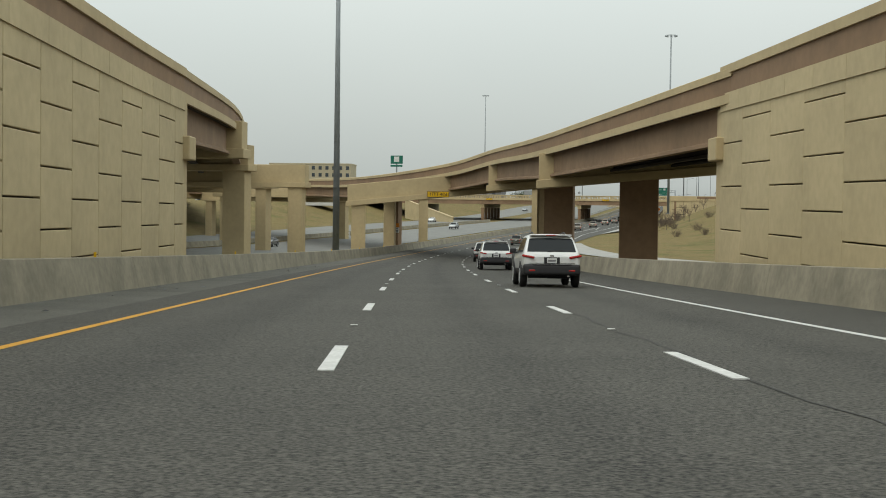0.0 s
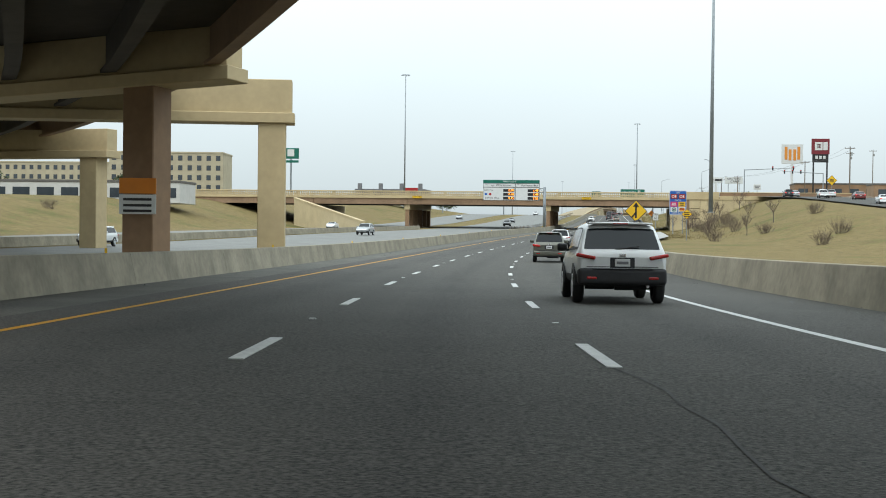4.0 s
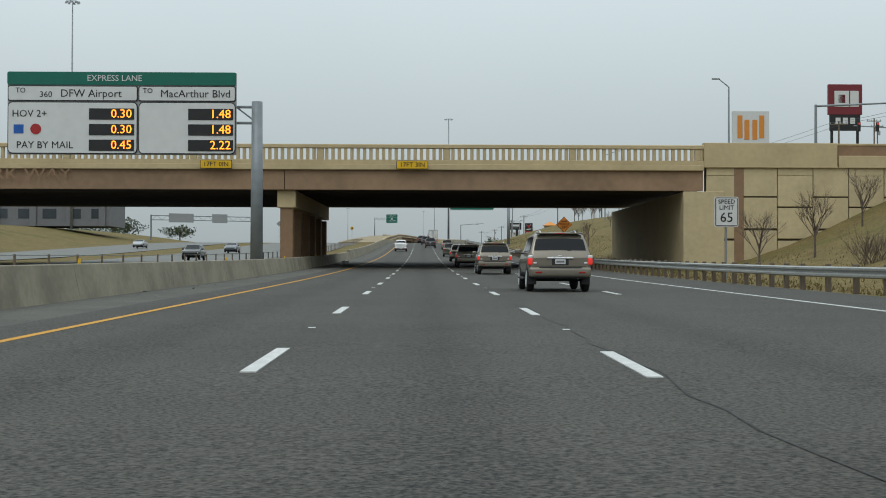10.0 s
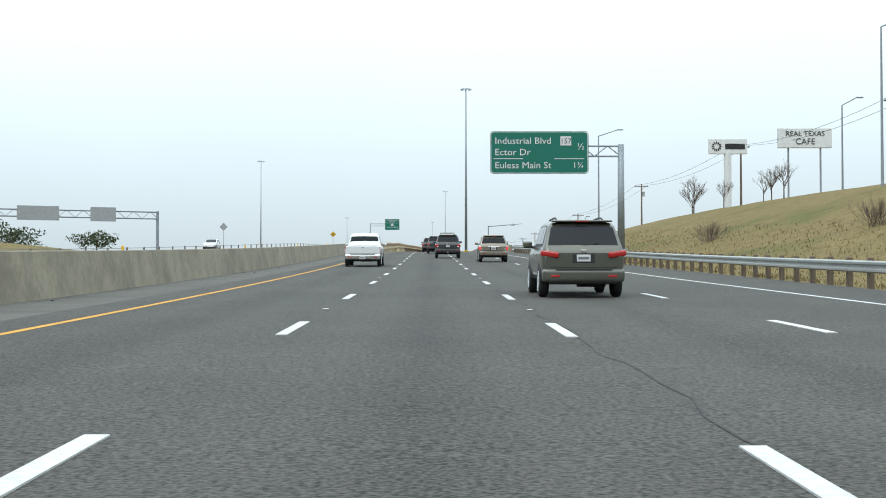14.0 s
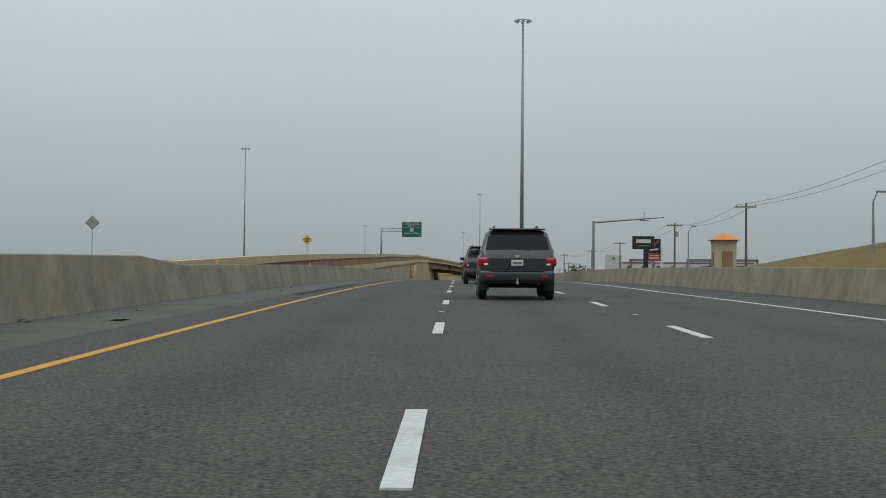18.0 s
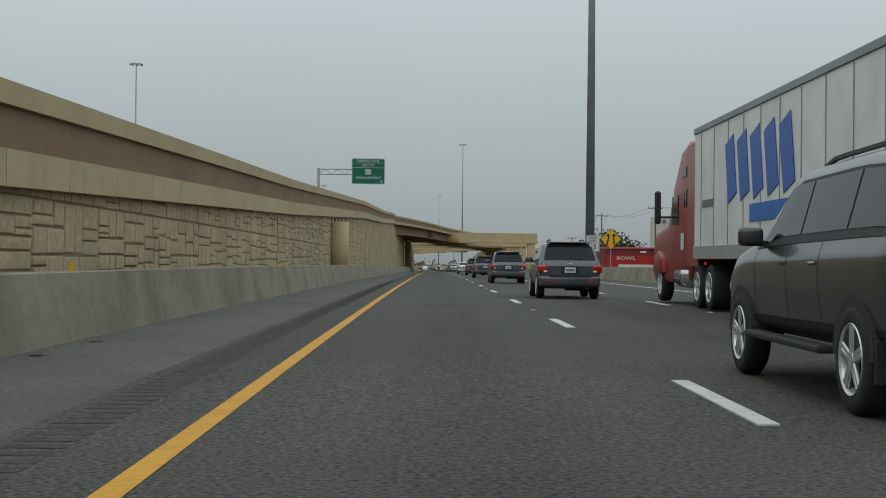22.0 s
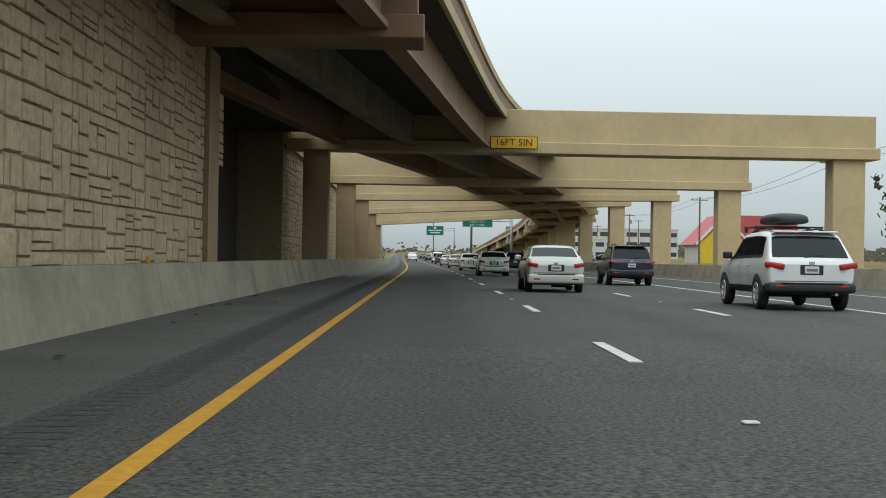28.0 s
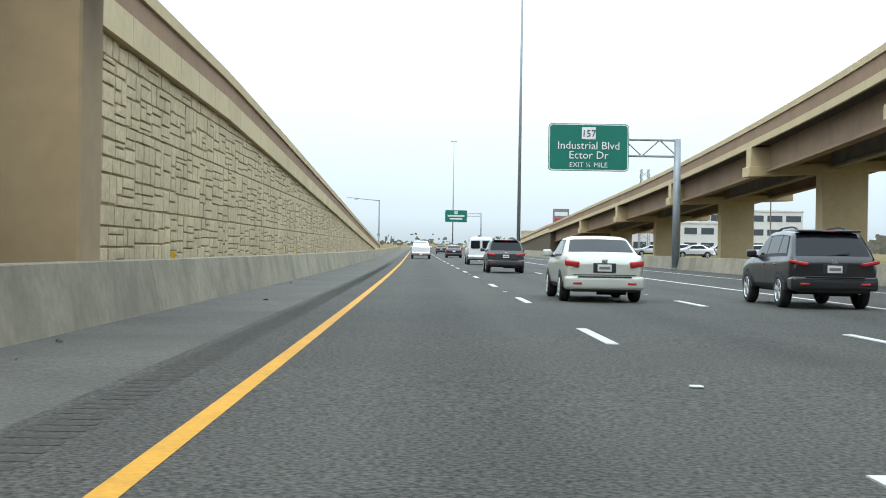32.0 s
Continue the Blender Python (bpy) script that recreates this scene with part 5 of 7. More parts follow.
guardrail(398, 670, lambda s: lerp(s, [398, 410, 560, 640, 670], [14.2, 12.45, 12.45, 10.9, 10.2]))
e = thing("end_marker", on_road(398.5, 14.0, 0, tilt=False), "black and yellow striped guardrail end marker", "road sign")
part("plate", box(0.6, 0.04, 0.85, (0, -0.12, 0.75), 0.01), SIGN_YELLOW, e)
for k in range(4):
    part("stripe", box(0.55, 0.012, 0.09, (0, -0.15, 0.45 + 0.21 * k), rot=Matrix.Rotation(radians(35), 4, "Y")), BLACK, e)
# wire fence beside the opposite lanes
f = thing("wire_fence", Matrix(), "low post-and-wire fence beside the far lanes", "fence", kind="structure")
post = None
for k in range(120):
    s = 400 + k * 4.0
    m = Matrix.Translation(at(s, -13.2 - 0.01 * (s - 400), -0.05))
    if post is None:
        post = part("fence_post", tube(0.045, 0.045, (0, 0, 0), (0, 0, 1.15), 5), WOOD, f, m=m).data
    else:
        pt("fence_post", post, f, m)
for z in (0.5, 1.05):
    part("fence_wire", sweep(along(400, 876, lambda s: -13.2 - 0.01 * (s - 400), z, 8), [(0, 0), (0.025, 0), (0.025, 0.025), (0, 0.025)]), STEEL, f)

# reflectors on the barriers
ref = None
for k in range(60):
    for o, mt in ((-8.72, SIGN_YELLOW),):
        m = on_road(8 + 24.4 * k, o, 1.075 if 518 < 8 + 24.4 * k < 684 else 0.86)
        if ref is None:
            t = tagged(obj("barrier_reflector", box(0.03, 0.03, 0.14, (0, 0, 0.07), 0.005), SIGN_YELLOW), "small yellow reflector on the barrier top", "reflector", "barrier reflectors")
            t.matrix_basis = m @ Matrix.Diagonal((2.2, 1, 0.9, 1))
            ref = t
        else:
            c = ref.copy()
            scene.collection.objects.link(c)
            c.matrix_basis = m @ Matrix.Diagonal((2.2, 1, 0.9, 1))
        if 8 + 24.4 * k > 1400:
            break

# drainage cylinder against the stone wall
g = thing("drain_column", on_road(871.2, -9.45, 0, tilt=False), "tan half-round column standing against the stone wall", "column", kind="structure")
part("shaft", tube(0.62, 0.62, (0, 0, -0.1), (0, 0, 3.35), 20), TAN, g, smooth=True)
for k in range(5):
    part("rod", tube(0.05, 0.05, (-0.4 + 0.2 * k, 0, 3.3), (-0.4 + 0.2 * k, 0, 3.62), 5), WOOD, g)

# ---- roadside buildings and pylons ----
def building(name, s, o, w, d, h, label, wall, base=0.0, turn=0.0, storeys=0, bays=0, roof=None, parapet=0.5, win=(1.3, 1.5), sides=False):
    """A block with parapet and windows on its front (facing back along the highway) and on its left side."""
    g = thing(name, on_road(s, o, base, turn, tilt=False), label, "building")
    part("wall", box(w, d, h, (0, d / 2, h / 2), 0.05), wall, g)
    part("roof", box(w + 0.3, d + 0.3, parapet, (0, d / 2, h + parapet / 2 - 0.05), 0.04), roof or wall, g)
    shared = None
    for k in range(storeys):
        for i in range(bays):
            m = T3(-w / 2 + (i + 0.5) * w / bays, -0.02, (k + 0.5) * h / storeys)
            if shared is None:
                shared = part("window", box(win[0], 0.12, win[1], (0, 0, 0), 0.02), PANE, g, "dark window pane", m=m).data
            else:
                pt("window", shared, g, m)
        if sides:
            n = max(2, int(d / (w / max(bays, 1))))
            for i in range(n):
                pt("window", shared, g, T3(-w / 2 - 0.02, (i + 0.5) * d / n, (k + 0.5) * h / storeys) @ Matrix.Rotation(radians(90), 4, "Z"))
    return g


building("hotel_building", 520, -128, 34, 16, 14.5, "cream five-storey hotel with rows of windows", CREAM_WALL, 6.0, 8, 5, 12, sides=True)
building("hotel_building", 560, -180, 60, 18, 12.5, "long cream four-storey hotel wing", CREAM_WALL, 6.0, 5, 4, 22)
building("motel_building", 400, -104, 46, 12, 4.2, "low white roadside building with dark windows", WHITE_WALL, 5.0, 4, 1, 9, ROOF, win=(3.6, 2.0))
building("store_building", 430, -160, 30, 14, 4.5, "low grey store on the bank", GREY_WALL, 5.0, 0, 1, 6, win=(3.0, 2.2))
g = building("restaurant_building", 690, -92, 30, 16, 6.2, "dark grey restaurant with raised pylons on the bank", GREY_WALL, 4.0, 0, 1, 5, win=(3.4, 2.4))
for x in (-13, -4, 5, 13):
    part("pylon", box(1.6, 1.6, 9.0, (x, 0.2, 4.5), 0.05), GREY_WALL, g)
part("sign_band", box(6, 0.2, 1.2, (9, -0.3, 6.6), 0.03), RED, g, "red and white sign band")
# right bank: fuel station, restaurants and shops
building("fuel_station", 585, 78, 32, 14, 5.0, "low red-brown fuel station store", BROWN, 8.0, 0, 1, 6, ROOF, win=(3.0, 2.2))
building("store_building", 540, 92, 26, 12, 4.6, "low brown store behind the frontage road", GIRDER, 8.0, 0, 1, 5, ROOF, win=(2.6, 2.0))
building("store_building", 650, 96, 30, 12, 4.6, "low tan store behind the frontage road", CREAM_WALL, 6.0, 0, 1, 5, ROOF, win=(2.6, 2.0))
g = building("tower_kiosk", 936, 56, 4.6, 4.6, 9.6, "tan corner tower with an orange tiled hip roof", CREAM_WALL, 0.8, 0, 0, 0)
part("hip_roof", (lambda b: (bmesh.ops.create_cone(b, cap_ends=True, segments=4, radius1=4.6, radius2=0.3, depth=1.7, matrix=T3(0, 2.3, 11.0) @ Matrix.Rotation(radians(45), 4, "Z")), b)[1])(bmesh.new()), ORANGE, g, "orange hip roof")
part("louvre", box(2.3, 0.2, 4.4, (0.3, -0.05, 5.6), 0.05), BROWN, g, "brown louvred window")
part("louvre", box(0.2, 2.3, 3.0, (-2.35, 2.3, 6.0), 0.05), BROWN, g, "brown louvred window")
building("shop_building", 940, 66, 26, 14, 4.2, "low cream shop beside the tower", CREAM_WALL, 0.8, 0, 1, 5, ROOF)
g = building("white_hotel", 1115, 79, 46, 16, 10.6, "white three-storey hotel with dark framed bays", WHITE_WALL, 0.6, -6, 3, 9, GREY_WALL, win=(1.4, 1.6))
for x in (-16, 4, 20):
    part("dark_frame", box(0.9, 0.5, 12.0, (x - 4, -0.2, 6.0), 0.05), GREY_WALL, g, "dark grey frame")
    part("dark_frame", box(0.9, 0.5, 12.0, (x + 4, -0.2, 6.0), 0.05), GREY_WALL, g, "dark grey frame")
    part("dark_frame", box(8.9, 0.5, 1.0, (x, -0.2, 11.7), 0.05), GREY_WALL, g, "dark grey frame")
part("stair_tower", box(6, 6, 13.6, (-26, 4, 6.8), 0.05), WHITE_WALL, g, "tall white stair tower")
part("emblem", tube(0.5, 0.5, (-26, 0.95, 12.4), (-26, 0.85, 12.4), 16), GREY_WALL, g)
# the long painted hall: red with a white band, then blue
g = thing("painted_hall", on_road(1040, 28, 0.3, 0, tilt=False), "long low bowling hall painted red, white and blue", "building")
part("wall", box(34, 14, 4.3, (17, 7, 2.15), 0.05), MAROON, g, "dark red painted wall")
part("red_panel", box(12.6, 0.08, 3.0, (6.4, -0.05, 1.6), 0.01), RED, g, "red painted panel")
part("white_band", box(7.0, 0.08, 1.0, (6.0, -0.12, 0.9), 0.01), SIGN_WHITE, g, "white painted band")
letters("BOWL", 0.72, g, T3(3.9, -0.2, 2.55), SIGN_WHITE, squeeze=1.3)
part("sign_bar", box(1.1, 0.06, 0.36, (7.1, -0.12, 3.75), 0.01), SIGN_WHITE, g)
for x, z, w, hh, a in ((10.2, 1.1, 1.2, 2.2, 20), (11.4, 1.9, 1.0, 2.4, -30), (12.3, 0.9, 1.1, 1.8, 12)):
    part("mural_shape", box(w, 0.06, hh, (x, -0.13, z), 0.02, rot=Matrix.Rotation(radians(a), 4, "Y")), BLACK, g, "dark mural shape")
part("blue_panel", box(8.6, 0.08, 4.1, (17.6, -0.05, 2.1), 0.01), BLUE, g, "blue painted panel")
for x in (13.9, 20.6):
    for k, mt in enumerate((SIGN_WHITE, BLACK, SIGN_WHITE)):
        for e in (-1, 1):
            part("chevron_stripe", box(0.42, 0.05, 2.2, (x + 0.5 * k, -0.13 - 0.012 * k, 2.1 + e * 0.95), 0.005, rot=Matrix.Rotation(radians(e * -24), 4, "Y")), mt, g)
part("white_panel", box(11.0, 0.08, 3.4, (28.0, -0.05, 1.9), 0.01), SIGN_WHITE, g, "white painted panel")
part("roof", box(34.5, 14.5, 0.35, (17, 7, 4.45), 0.05), RED_ROOF, g, "red roof edge")
# yellow restaurant with a red roof
g = thing("red_roof_restaurant", on_road(1262, 51.2, 0.5, 0, tilt=False), "yellow-fronted restaurant with a steep red metal roof", "building")
part("wall", box(17, 12, 4.2, (8.5, 6, 2.1), 0.05), WHITE_WALL, g)
part("yellow_gable", prism([(0.2, 0.0), (9.5, 0.0), (9.5, 4.0), (4.8, 8.4), (0.2, 4.0)], 0.5, "Y", shift=-0.4), YELLOW_WALL, g, "yellow gable front")
part("roof", prism([(-0.8, 3.8), (4.8, 9.6), (19, 9.6), (20, 4.4)], 13.4, "Y", shift=6.6), RED_ROOF, g, "steep red metal roof")
part("gable_edge", prism([(-0.6, 3.6), (4.8, 9.2), (10.2, 3.6), (10.2, 4.2), (4.8, 9.8), (-0.6, 4.2)], 0.3, "Y", shift=-0.75), SIGN_WHITE, g, "white gable board")
part("sign_panel", box(3.4, 0.12, 0.9, (5, -0.75, 3.3), 0.02), ORANGE, g)
part("window", box(3.4, 0.12, 1.9, (5, -0.7, 1.4), 0.02), PANE, g)
for x in (11, 13.2, 15.4):
    part("window", box(1.6, 0.12, 1.9, (x, -0.04, 2.0), 0.02), PANE, g)
building("office_building", 1500, 78, 40, 16, 11, "white three-storey office with window bands", WHITE_WALL, 0.5, 0, 3, 8, win=(4.0, 1.6))
building("office_building", 1440, 52, 26, 12, 6.5, "white two-storey office behind the ramp", WHITE_WALL, 0.5, 0, 2, 7, win=(2.8, 1.4))
building("warehouse", 1640, 60, 50, 20, 6, "low pale warehouse in the distance", CREAM_WALL, 0.5, 0, 1, 6)
building("store_building", 1700, -70, 60, 20, 6, "low pale store in the distance", WHITE_WALL, 1.5, 0, 1, 8)


def pylon_sign(s, o, base, top, w, h, label, face, shapes, posts=(-0.4, 0.4), r=0.22, post_mat=None, words=()):
    g = thing("pylon_sign", on_road(s, o, base, tilt=False), label, "advertising sign", group="pylon signs")
    z = top - base - h / 2
    part("cabinet", box(w, 0.6, h, (0, 0, z), 0.05), face, g, "sign cabinet")
    for p in posts:
        part("post", tube(r, r, (p * w, 0.1, -0.3), (p * w, 0.1, z - h / 2 + 0.3), 8), post_mat or STEEL, g)
    for x, dz, sw, sh, mt in shapes:
        part("logo_shape", box(sw, 0.06, sh, (x, -0.34, z + dz), 0.02), mt, g)
    for x, dz, size, word in words:
        letters(word, size, g, T3(x, -0.36, z + dz), BLACK)
    return g


g = pylon_sign(579, 69.1, 7, 27.6, 5.6, 5.0, "tall maroon and black fuel station pylon sign", MAROON, [(-0.6, 0.1, 2.4, 2.6, SIGN_WHITE), (1.5, 0.1, 1.4, 2.6, SIGN_WHITE), (-0.6, 0.1, 1.2, 1.4, MAROON)], (-0.38, 0.38), 0.25, BLACK)
part("price_panel", box(5.0, 0.5, 3.2, (0, 0, 14.6), 0.04), BLACK, g, "black price panel")
for x in (-1.2, 0, 1.2):
    part("price_bar", box(0.8, 0.06, 1.0, (x, -0.3, 14.6), 0.01), SIGN_WHITE, g)
pylon_sign(628, 66, 8, 27.5, 7.5, 7.0, "pale orange and white restaurant pylon sign", SIGN_WHITE, [(-2.2, 0.3, 1.0, 4.6, ORANGE), (-0.8, -0.3, 1.0, 4.0, ORANGE), (0.8, -0.3, 1.0, 4.0, ORANGE), (2.2, 0.3, 1.0, 4.6, ORANGE)], (0.0,), 0.45, SIGN_WHITE)
pylon_sign(622, -117, 6, 25.5, 6.0, 4.0, "green and white hotel sign on a tall pole", SIGN_GREEN, [(0, 0.2, 2.6, 2.6, SIGN_WHITE), (0, -3.0, 6.0, 0.9, SIGN_GREEN)], (0.0,), 0.35)
g = pylon_sign(698, 43.6, 6, 16.5, 5.6, 2.2, "white bank sign with a dark wheel emblem", SIGN_WHITE, [(1.0, 0.0, 2.9, 0.8, BLACK)], (0.0,), 0.55, SIGN_WHITE)
for k in range(12):
    a = k * math.tau / 12
    part("emblem_petal", box(0.16, 0.06, 0.34, (-1.7 + 0.55 * math.cos(a), -0.34, 9.4 + 0.55 * math.sin(a)), 0.02, rot=Matrix.Rotation(math.pi / 2 - a, 4, "Y")), BLACK, g)
pylon_sign(679, 49.4, 6, 16.3, 7.1, 2.6, "white cafe sign on two posts on the hill", SIGN_WHITE, [], (-0.3, 0.3), 0.13, STEEL, [(0, 0.55, 0.72, "REAL TEXAS"), (0, -0.5, 0.85, "CAFE")])
pylon_sign(640, 55, 6.5, 13.2, 2.6, 2.0, "small white shop sign on a post", SIGN_WHITE, [(0, 0.3, 1.8, 0.3, GREY_WALL), (0, -0.3, 1.4, 0.3, GREY_WALL)], (0.0,), 0.1)
pylon_sign(974, 43.4, 0.6, 13.5, 5.4, 3.2, "black dealer pylon sign with a white bar", BLACK, [(0, 0.35, 3.6, 0.9, SIGN_WHITE), (0, -0.75, 2.6, 0.3, GREY_WALL)], (0.12,), 0.62, BLACK)
g = thing("pylon_sign", on_road(1028, 53.9, 0.3, tilt=False), "black and red bowling hall pylon between two white posts", "advertising sign", group="pylon signs")
for x in (-2.25, 2.25):
    part("post", box(0.7, 0.7, 12.9, (x, 0.1, 6.3), 0.03), SIGN_WHITE, g, "square white post")
part("cabinet", box(3.85, 0.6, 4.2, (0, 0, 13.05), 0.05), BLACK, g, "black sign cabinet")
part("red_panel", box(3.85, 0.6, 2.15, (0, 0, 9.85), 0.05), RED, g, "red sign panel")
part("logo_shape", prism([(-0.8, 0.5), (-0.35, -0.75), (0.35, -0.75), (0.8, 0.5)], 0.06), RED, g, m=T3(0, -0.34, 13.6) @ Matrix.Rotation(radians(90), 4, "Z"))
for e in (-1, 1):
    part("logo_shape", box(0.14, 0.05, 0.9, (e * 1.05, -0.34, 14.35), 0.02, rot=Matrix.Rotation(radians(25 * e), 4, "Y")), SIGN_WHITE, g)
part("logo_shape", box(2.4, 0.05, 0.42, (0, -0.34, 12.05), 0.02, rot=Matrix.Rotation(radians(-8), 4, "Y")), SIGN_WHITE, g)
for z in (10.3, 9.85, 9.4):
    part("sign_bar", box(2.7, 0.04, 0.16, (0, -0.33, z)), SIGN_WHITE, g)
pylon_sign(1560, 40, 0.5, 13, 5, 6, "distant grey pylon sign with panels", GREY_WALL, [(0, 1.4, 4, 1.2, SIGN_WHITE), (0, -0.6, 4, 1.2, RED)], (-0.3, 0.3), 0.2)
pylon_sign(380, 66.9, 6.5, 20.2, 5.6, 3.0, "blue roadside pylon sign", BLUE, [(0, 0, 5.5, 0.8, SIGN_WHITE)], (0.0,), 0.3)
# lattice mast in the distance
g = thing("lattice_tower", on_road(1420, 42, 0.5, tilt=False), "grey lattice radio tower", "tower")
lat = bmesh.new()
for x, y in ((-1, -1), (1, -1), (1, 1), (-1, 1)):
    tube(0.1, 0.1, (x, y, 0), (x * 0.7, y * 0.7, 17), 5, lat)
for k in range(12):
    z = k * 1.4
    for a, b in (((-1, -1), (1, -1)), ((1, -1), (1, 1)), ((1, 1), (-1, 1)), ((-1, 1), (-1, -1))):
        tube(0.05, 0.05, (a[0] * 0.9, a[1] * 0.9, z), (b[0] * 0.9, b[1] * 0.9, z + 1.4), 4, lat)
part("lattice", lat, STEEL, g)


# ---- plants ----
def branches(out, base, way, length, r, depth, rng, spread=0.6):
    """Collects rods (from, to, radius at each end), forking as it goes."""
    end = base + way * length
    out.append((base, end, r, r * 0.6))
    if depth == 0:
        return
    for _ in range(rng.choice((2, 3, 3))):
        d = (way + Vector((rng.uniform(-1, 1), rng.uniform(-1, 1), rng.uniform(-0.2, 0.7))) * spread).normalized()
        branches(out, base + way * length * rng.uniform(0.45, 1.0), d, length * rng.uniform(0.55, 0.8), r * 0.58, depth - 1, rng, spread)


def rods(name, rows, material, parent, label=""):
    """Many thin three-sided rods as one crown."""
    a = np.array([[tuple(p), tuple(q)] for p, q, _, _ in rows])
    r = np.array([[u, v] for _, _, u, v in rows])
    d = a[:, 1] - a[:, 0]
    d /= np.linalg.norm(d, axis=1)[:, None] + 1e-9
    x = np.cross(d, np.where(np.abs(d[:, 2:3]) > 0.9, [[1.0, 0, 0]], [[0, 0, 1.0]]))
    x /= np.linalg.norm(x, axis=1)[:, None] + 1e-9
    y = np.cross(d, x)
    vs = np.zeros((len(rows), 6, 3))
    for e in (0, 1):
        for k in range(3):
            c, s = math.cos(k * math.tau / 3), math.sin(k * math.tau / 3)
            vs[:, 3 * e + k] = a[:, e] + r[:, e:e + 1] * (x * c + y * s)
    fs = [(6 * i + k, 6 * i + (k + 1) % 3, 6 * i + 3 + (k + 1) % 3, 6 * i + 3 + k) for i in range(len(rows)) for k in range(3)]
    me = bpy.data.meshes.new(name)
    me.from_pydata(vs.reshape(-1, 3).tolist(), [], fs)
    me.materials.append(material)
    ob = new(name, me)
    ob.parent = parent
    return tagged(ob, label) if label else ob


def bare_tree(m, h, seed, label):
    rng = random.Random(seed)
    g = thing("bare_tree", m, label, "tree", group="bare trees")
    part("trunk", tube(h * 0.018, h * 0.011, (0, 0, -0.2), (0, 0, h * 0.4), 8), BARK, g)
    out = []
    for k in range(9):
        a = rng.uniform(0, math.tau)
        branches(out, Vector((0, 0, h * rng.uniform(0.18, 0.4))), Vector((math.cos(a) * 0.5, math.sin(a) * 0.5, rng.uniform(0.6, 1.1))).normalized(), h * 0.25, h * 0.008, 4, rng)
    rods("crown", out, TWIG, g, "leafless spreading twigs")
    return g


def shrub(m, r, seed, label, kind_mat=None):
    rng = random.Random(seed)
    g = thing("bare_shrub", m, label, "shrub", group="bare shrubs")
    out = []
    for k in range(60):
        a, t = rng.uniform(0, math.tau), rng.uniform(0.1, 1.0)
        d = Vector((math.cos(a) * t, math.sin(a) * t, rng.uniform(0.5, 1.1))).normalized()
        branches(out, Vector((rng.uniform(-0.5, 0.5) * r, rng.uniform(-0.5, 0.5) * r, -0.05)), d, r * rng.uniform(0.5, 0.9), 0.014, 2, rng, 0.5)
    rods("crown", out, kind_mat or TWIG, g, "dense leafless twigs")
    return g


def evergreen(m, w, h, seed, label, trunk=True):
    rng = random.Random(seed)
    g = thing("evergreen_tree", m, label, "tree", group="evergreen trees")
    if trunk:
        part("trunk", tube(0.3, 0.2, (0, 0, -0.2), (0, 0, h * 0.5), 7), BARK, g)
    vs, fs = [], []
    for k in range(900):
        u, v2, rr = rng.uniform(0, math.tau), rng.uniform(-1, 1), rng.random() ** 0.35
        q = math.sqrt(1 - v2 * v2)
        lump = 1 + 0.25 * math.sin(3 * u + seed) + 0.15 * math.sin(5 * v2 + 2 * u)
        c = Vector((w / 2 * rr * q * math.cos(u) * lump, w / 2 * rr * q * math.sin(u) * lump, h * 0.62 + h * 0.38 * rr * v2 * lump))
        a = Vector((rng.uniform(-1, 1), rng.uniform(-1, 1), rng.uniform(-1, 1))).normalized() * rng.uniform(0.2, 0.45)
        b = Vector((rng.uniform(-1, 1), rng.uniform(-1, 1), rng.uniform(-1, 1))).normalized() * rng.uniform(0.2, 0.45)
        i = len(vs)
        vs += [c - a, c + b, c + a, c - b]
        fs.append((i, i + 1, i + 2, i + 3))
    me = bpy.data.meshes.new("crown")
    me.from_pydata([tuple(v) for v in vs], [], fs)
    me.materials.append(LEAF)
    ob = new("crown", me)
    ob.parent = g
    return g


def on_bank(s, o):
    return Matrix.Translation(at(s, o, ground_h(s, o)))


rng = random.Random(5)
for i, (s, o, h) in enumerate(((330, 26, 3.6), (345, 31, 4.2), (352, 22, 3.4), (366, 29, 4.4), (380, 20, 3.8), (395, 24, 4.4), (412, 22, 4.6), (425, 27, 5.0), (440, 19, 4.4), (446, 24, 4.8), (455, 30, 4.5), (436, 33, 5.0), (540, 22, 4.0), (575, 30, 2.8), (640, 36, 4.4), (652, 37, 3.6), (660, 40, 5.0), (676, 38, 4.2), (700, 39, 6.5), (716, 42, 6.5), (560, 24, 2.4))):
    bare_tree(on_bank(s, o), h, 10 + i, "small leafless tree on the grassy bank")
for i, (s, o, r) in enumerate(((318, 21, 1.3), (326, 28, 1.2), (338, 36, 1.4), (352, 26, 1.5), (368, 23, 1.7), (374, 26, 1.9), (381, 23, 1.9), (386, 27, 2.0), (392, 22, 1.6), (410, 26, 1.5), (430, 22, 1.3), (520, 24, 1.1), (545, 21, 1.2), (552, 22, 1.3), (558, 23, 1.2), (580, 25, 1.2), (610, 22, 1.2), (300, 34, 1.3), (286, 30, 1.2), (276, 36, 1.2), (310, -92, 1.5), (350, -85, 1.4))):
    shrub(on_bank(s, o), r, 40 + i, "brown leafless shrub on the grassy bank")
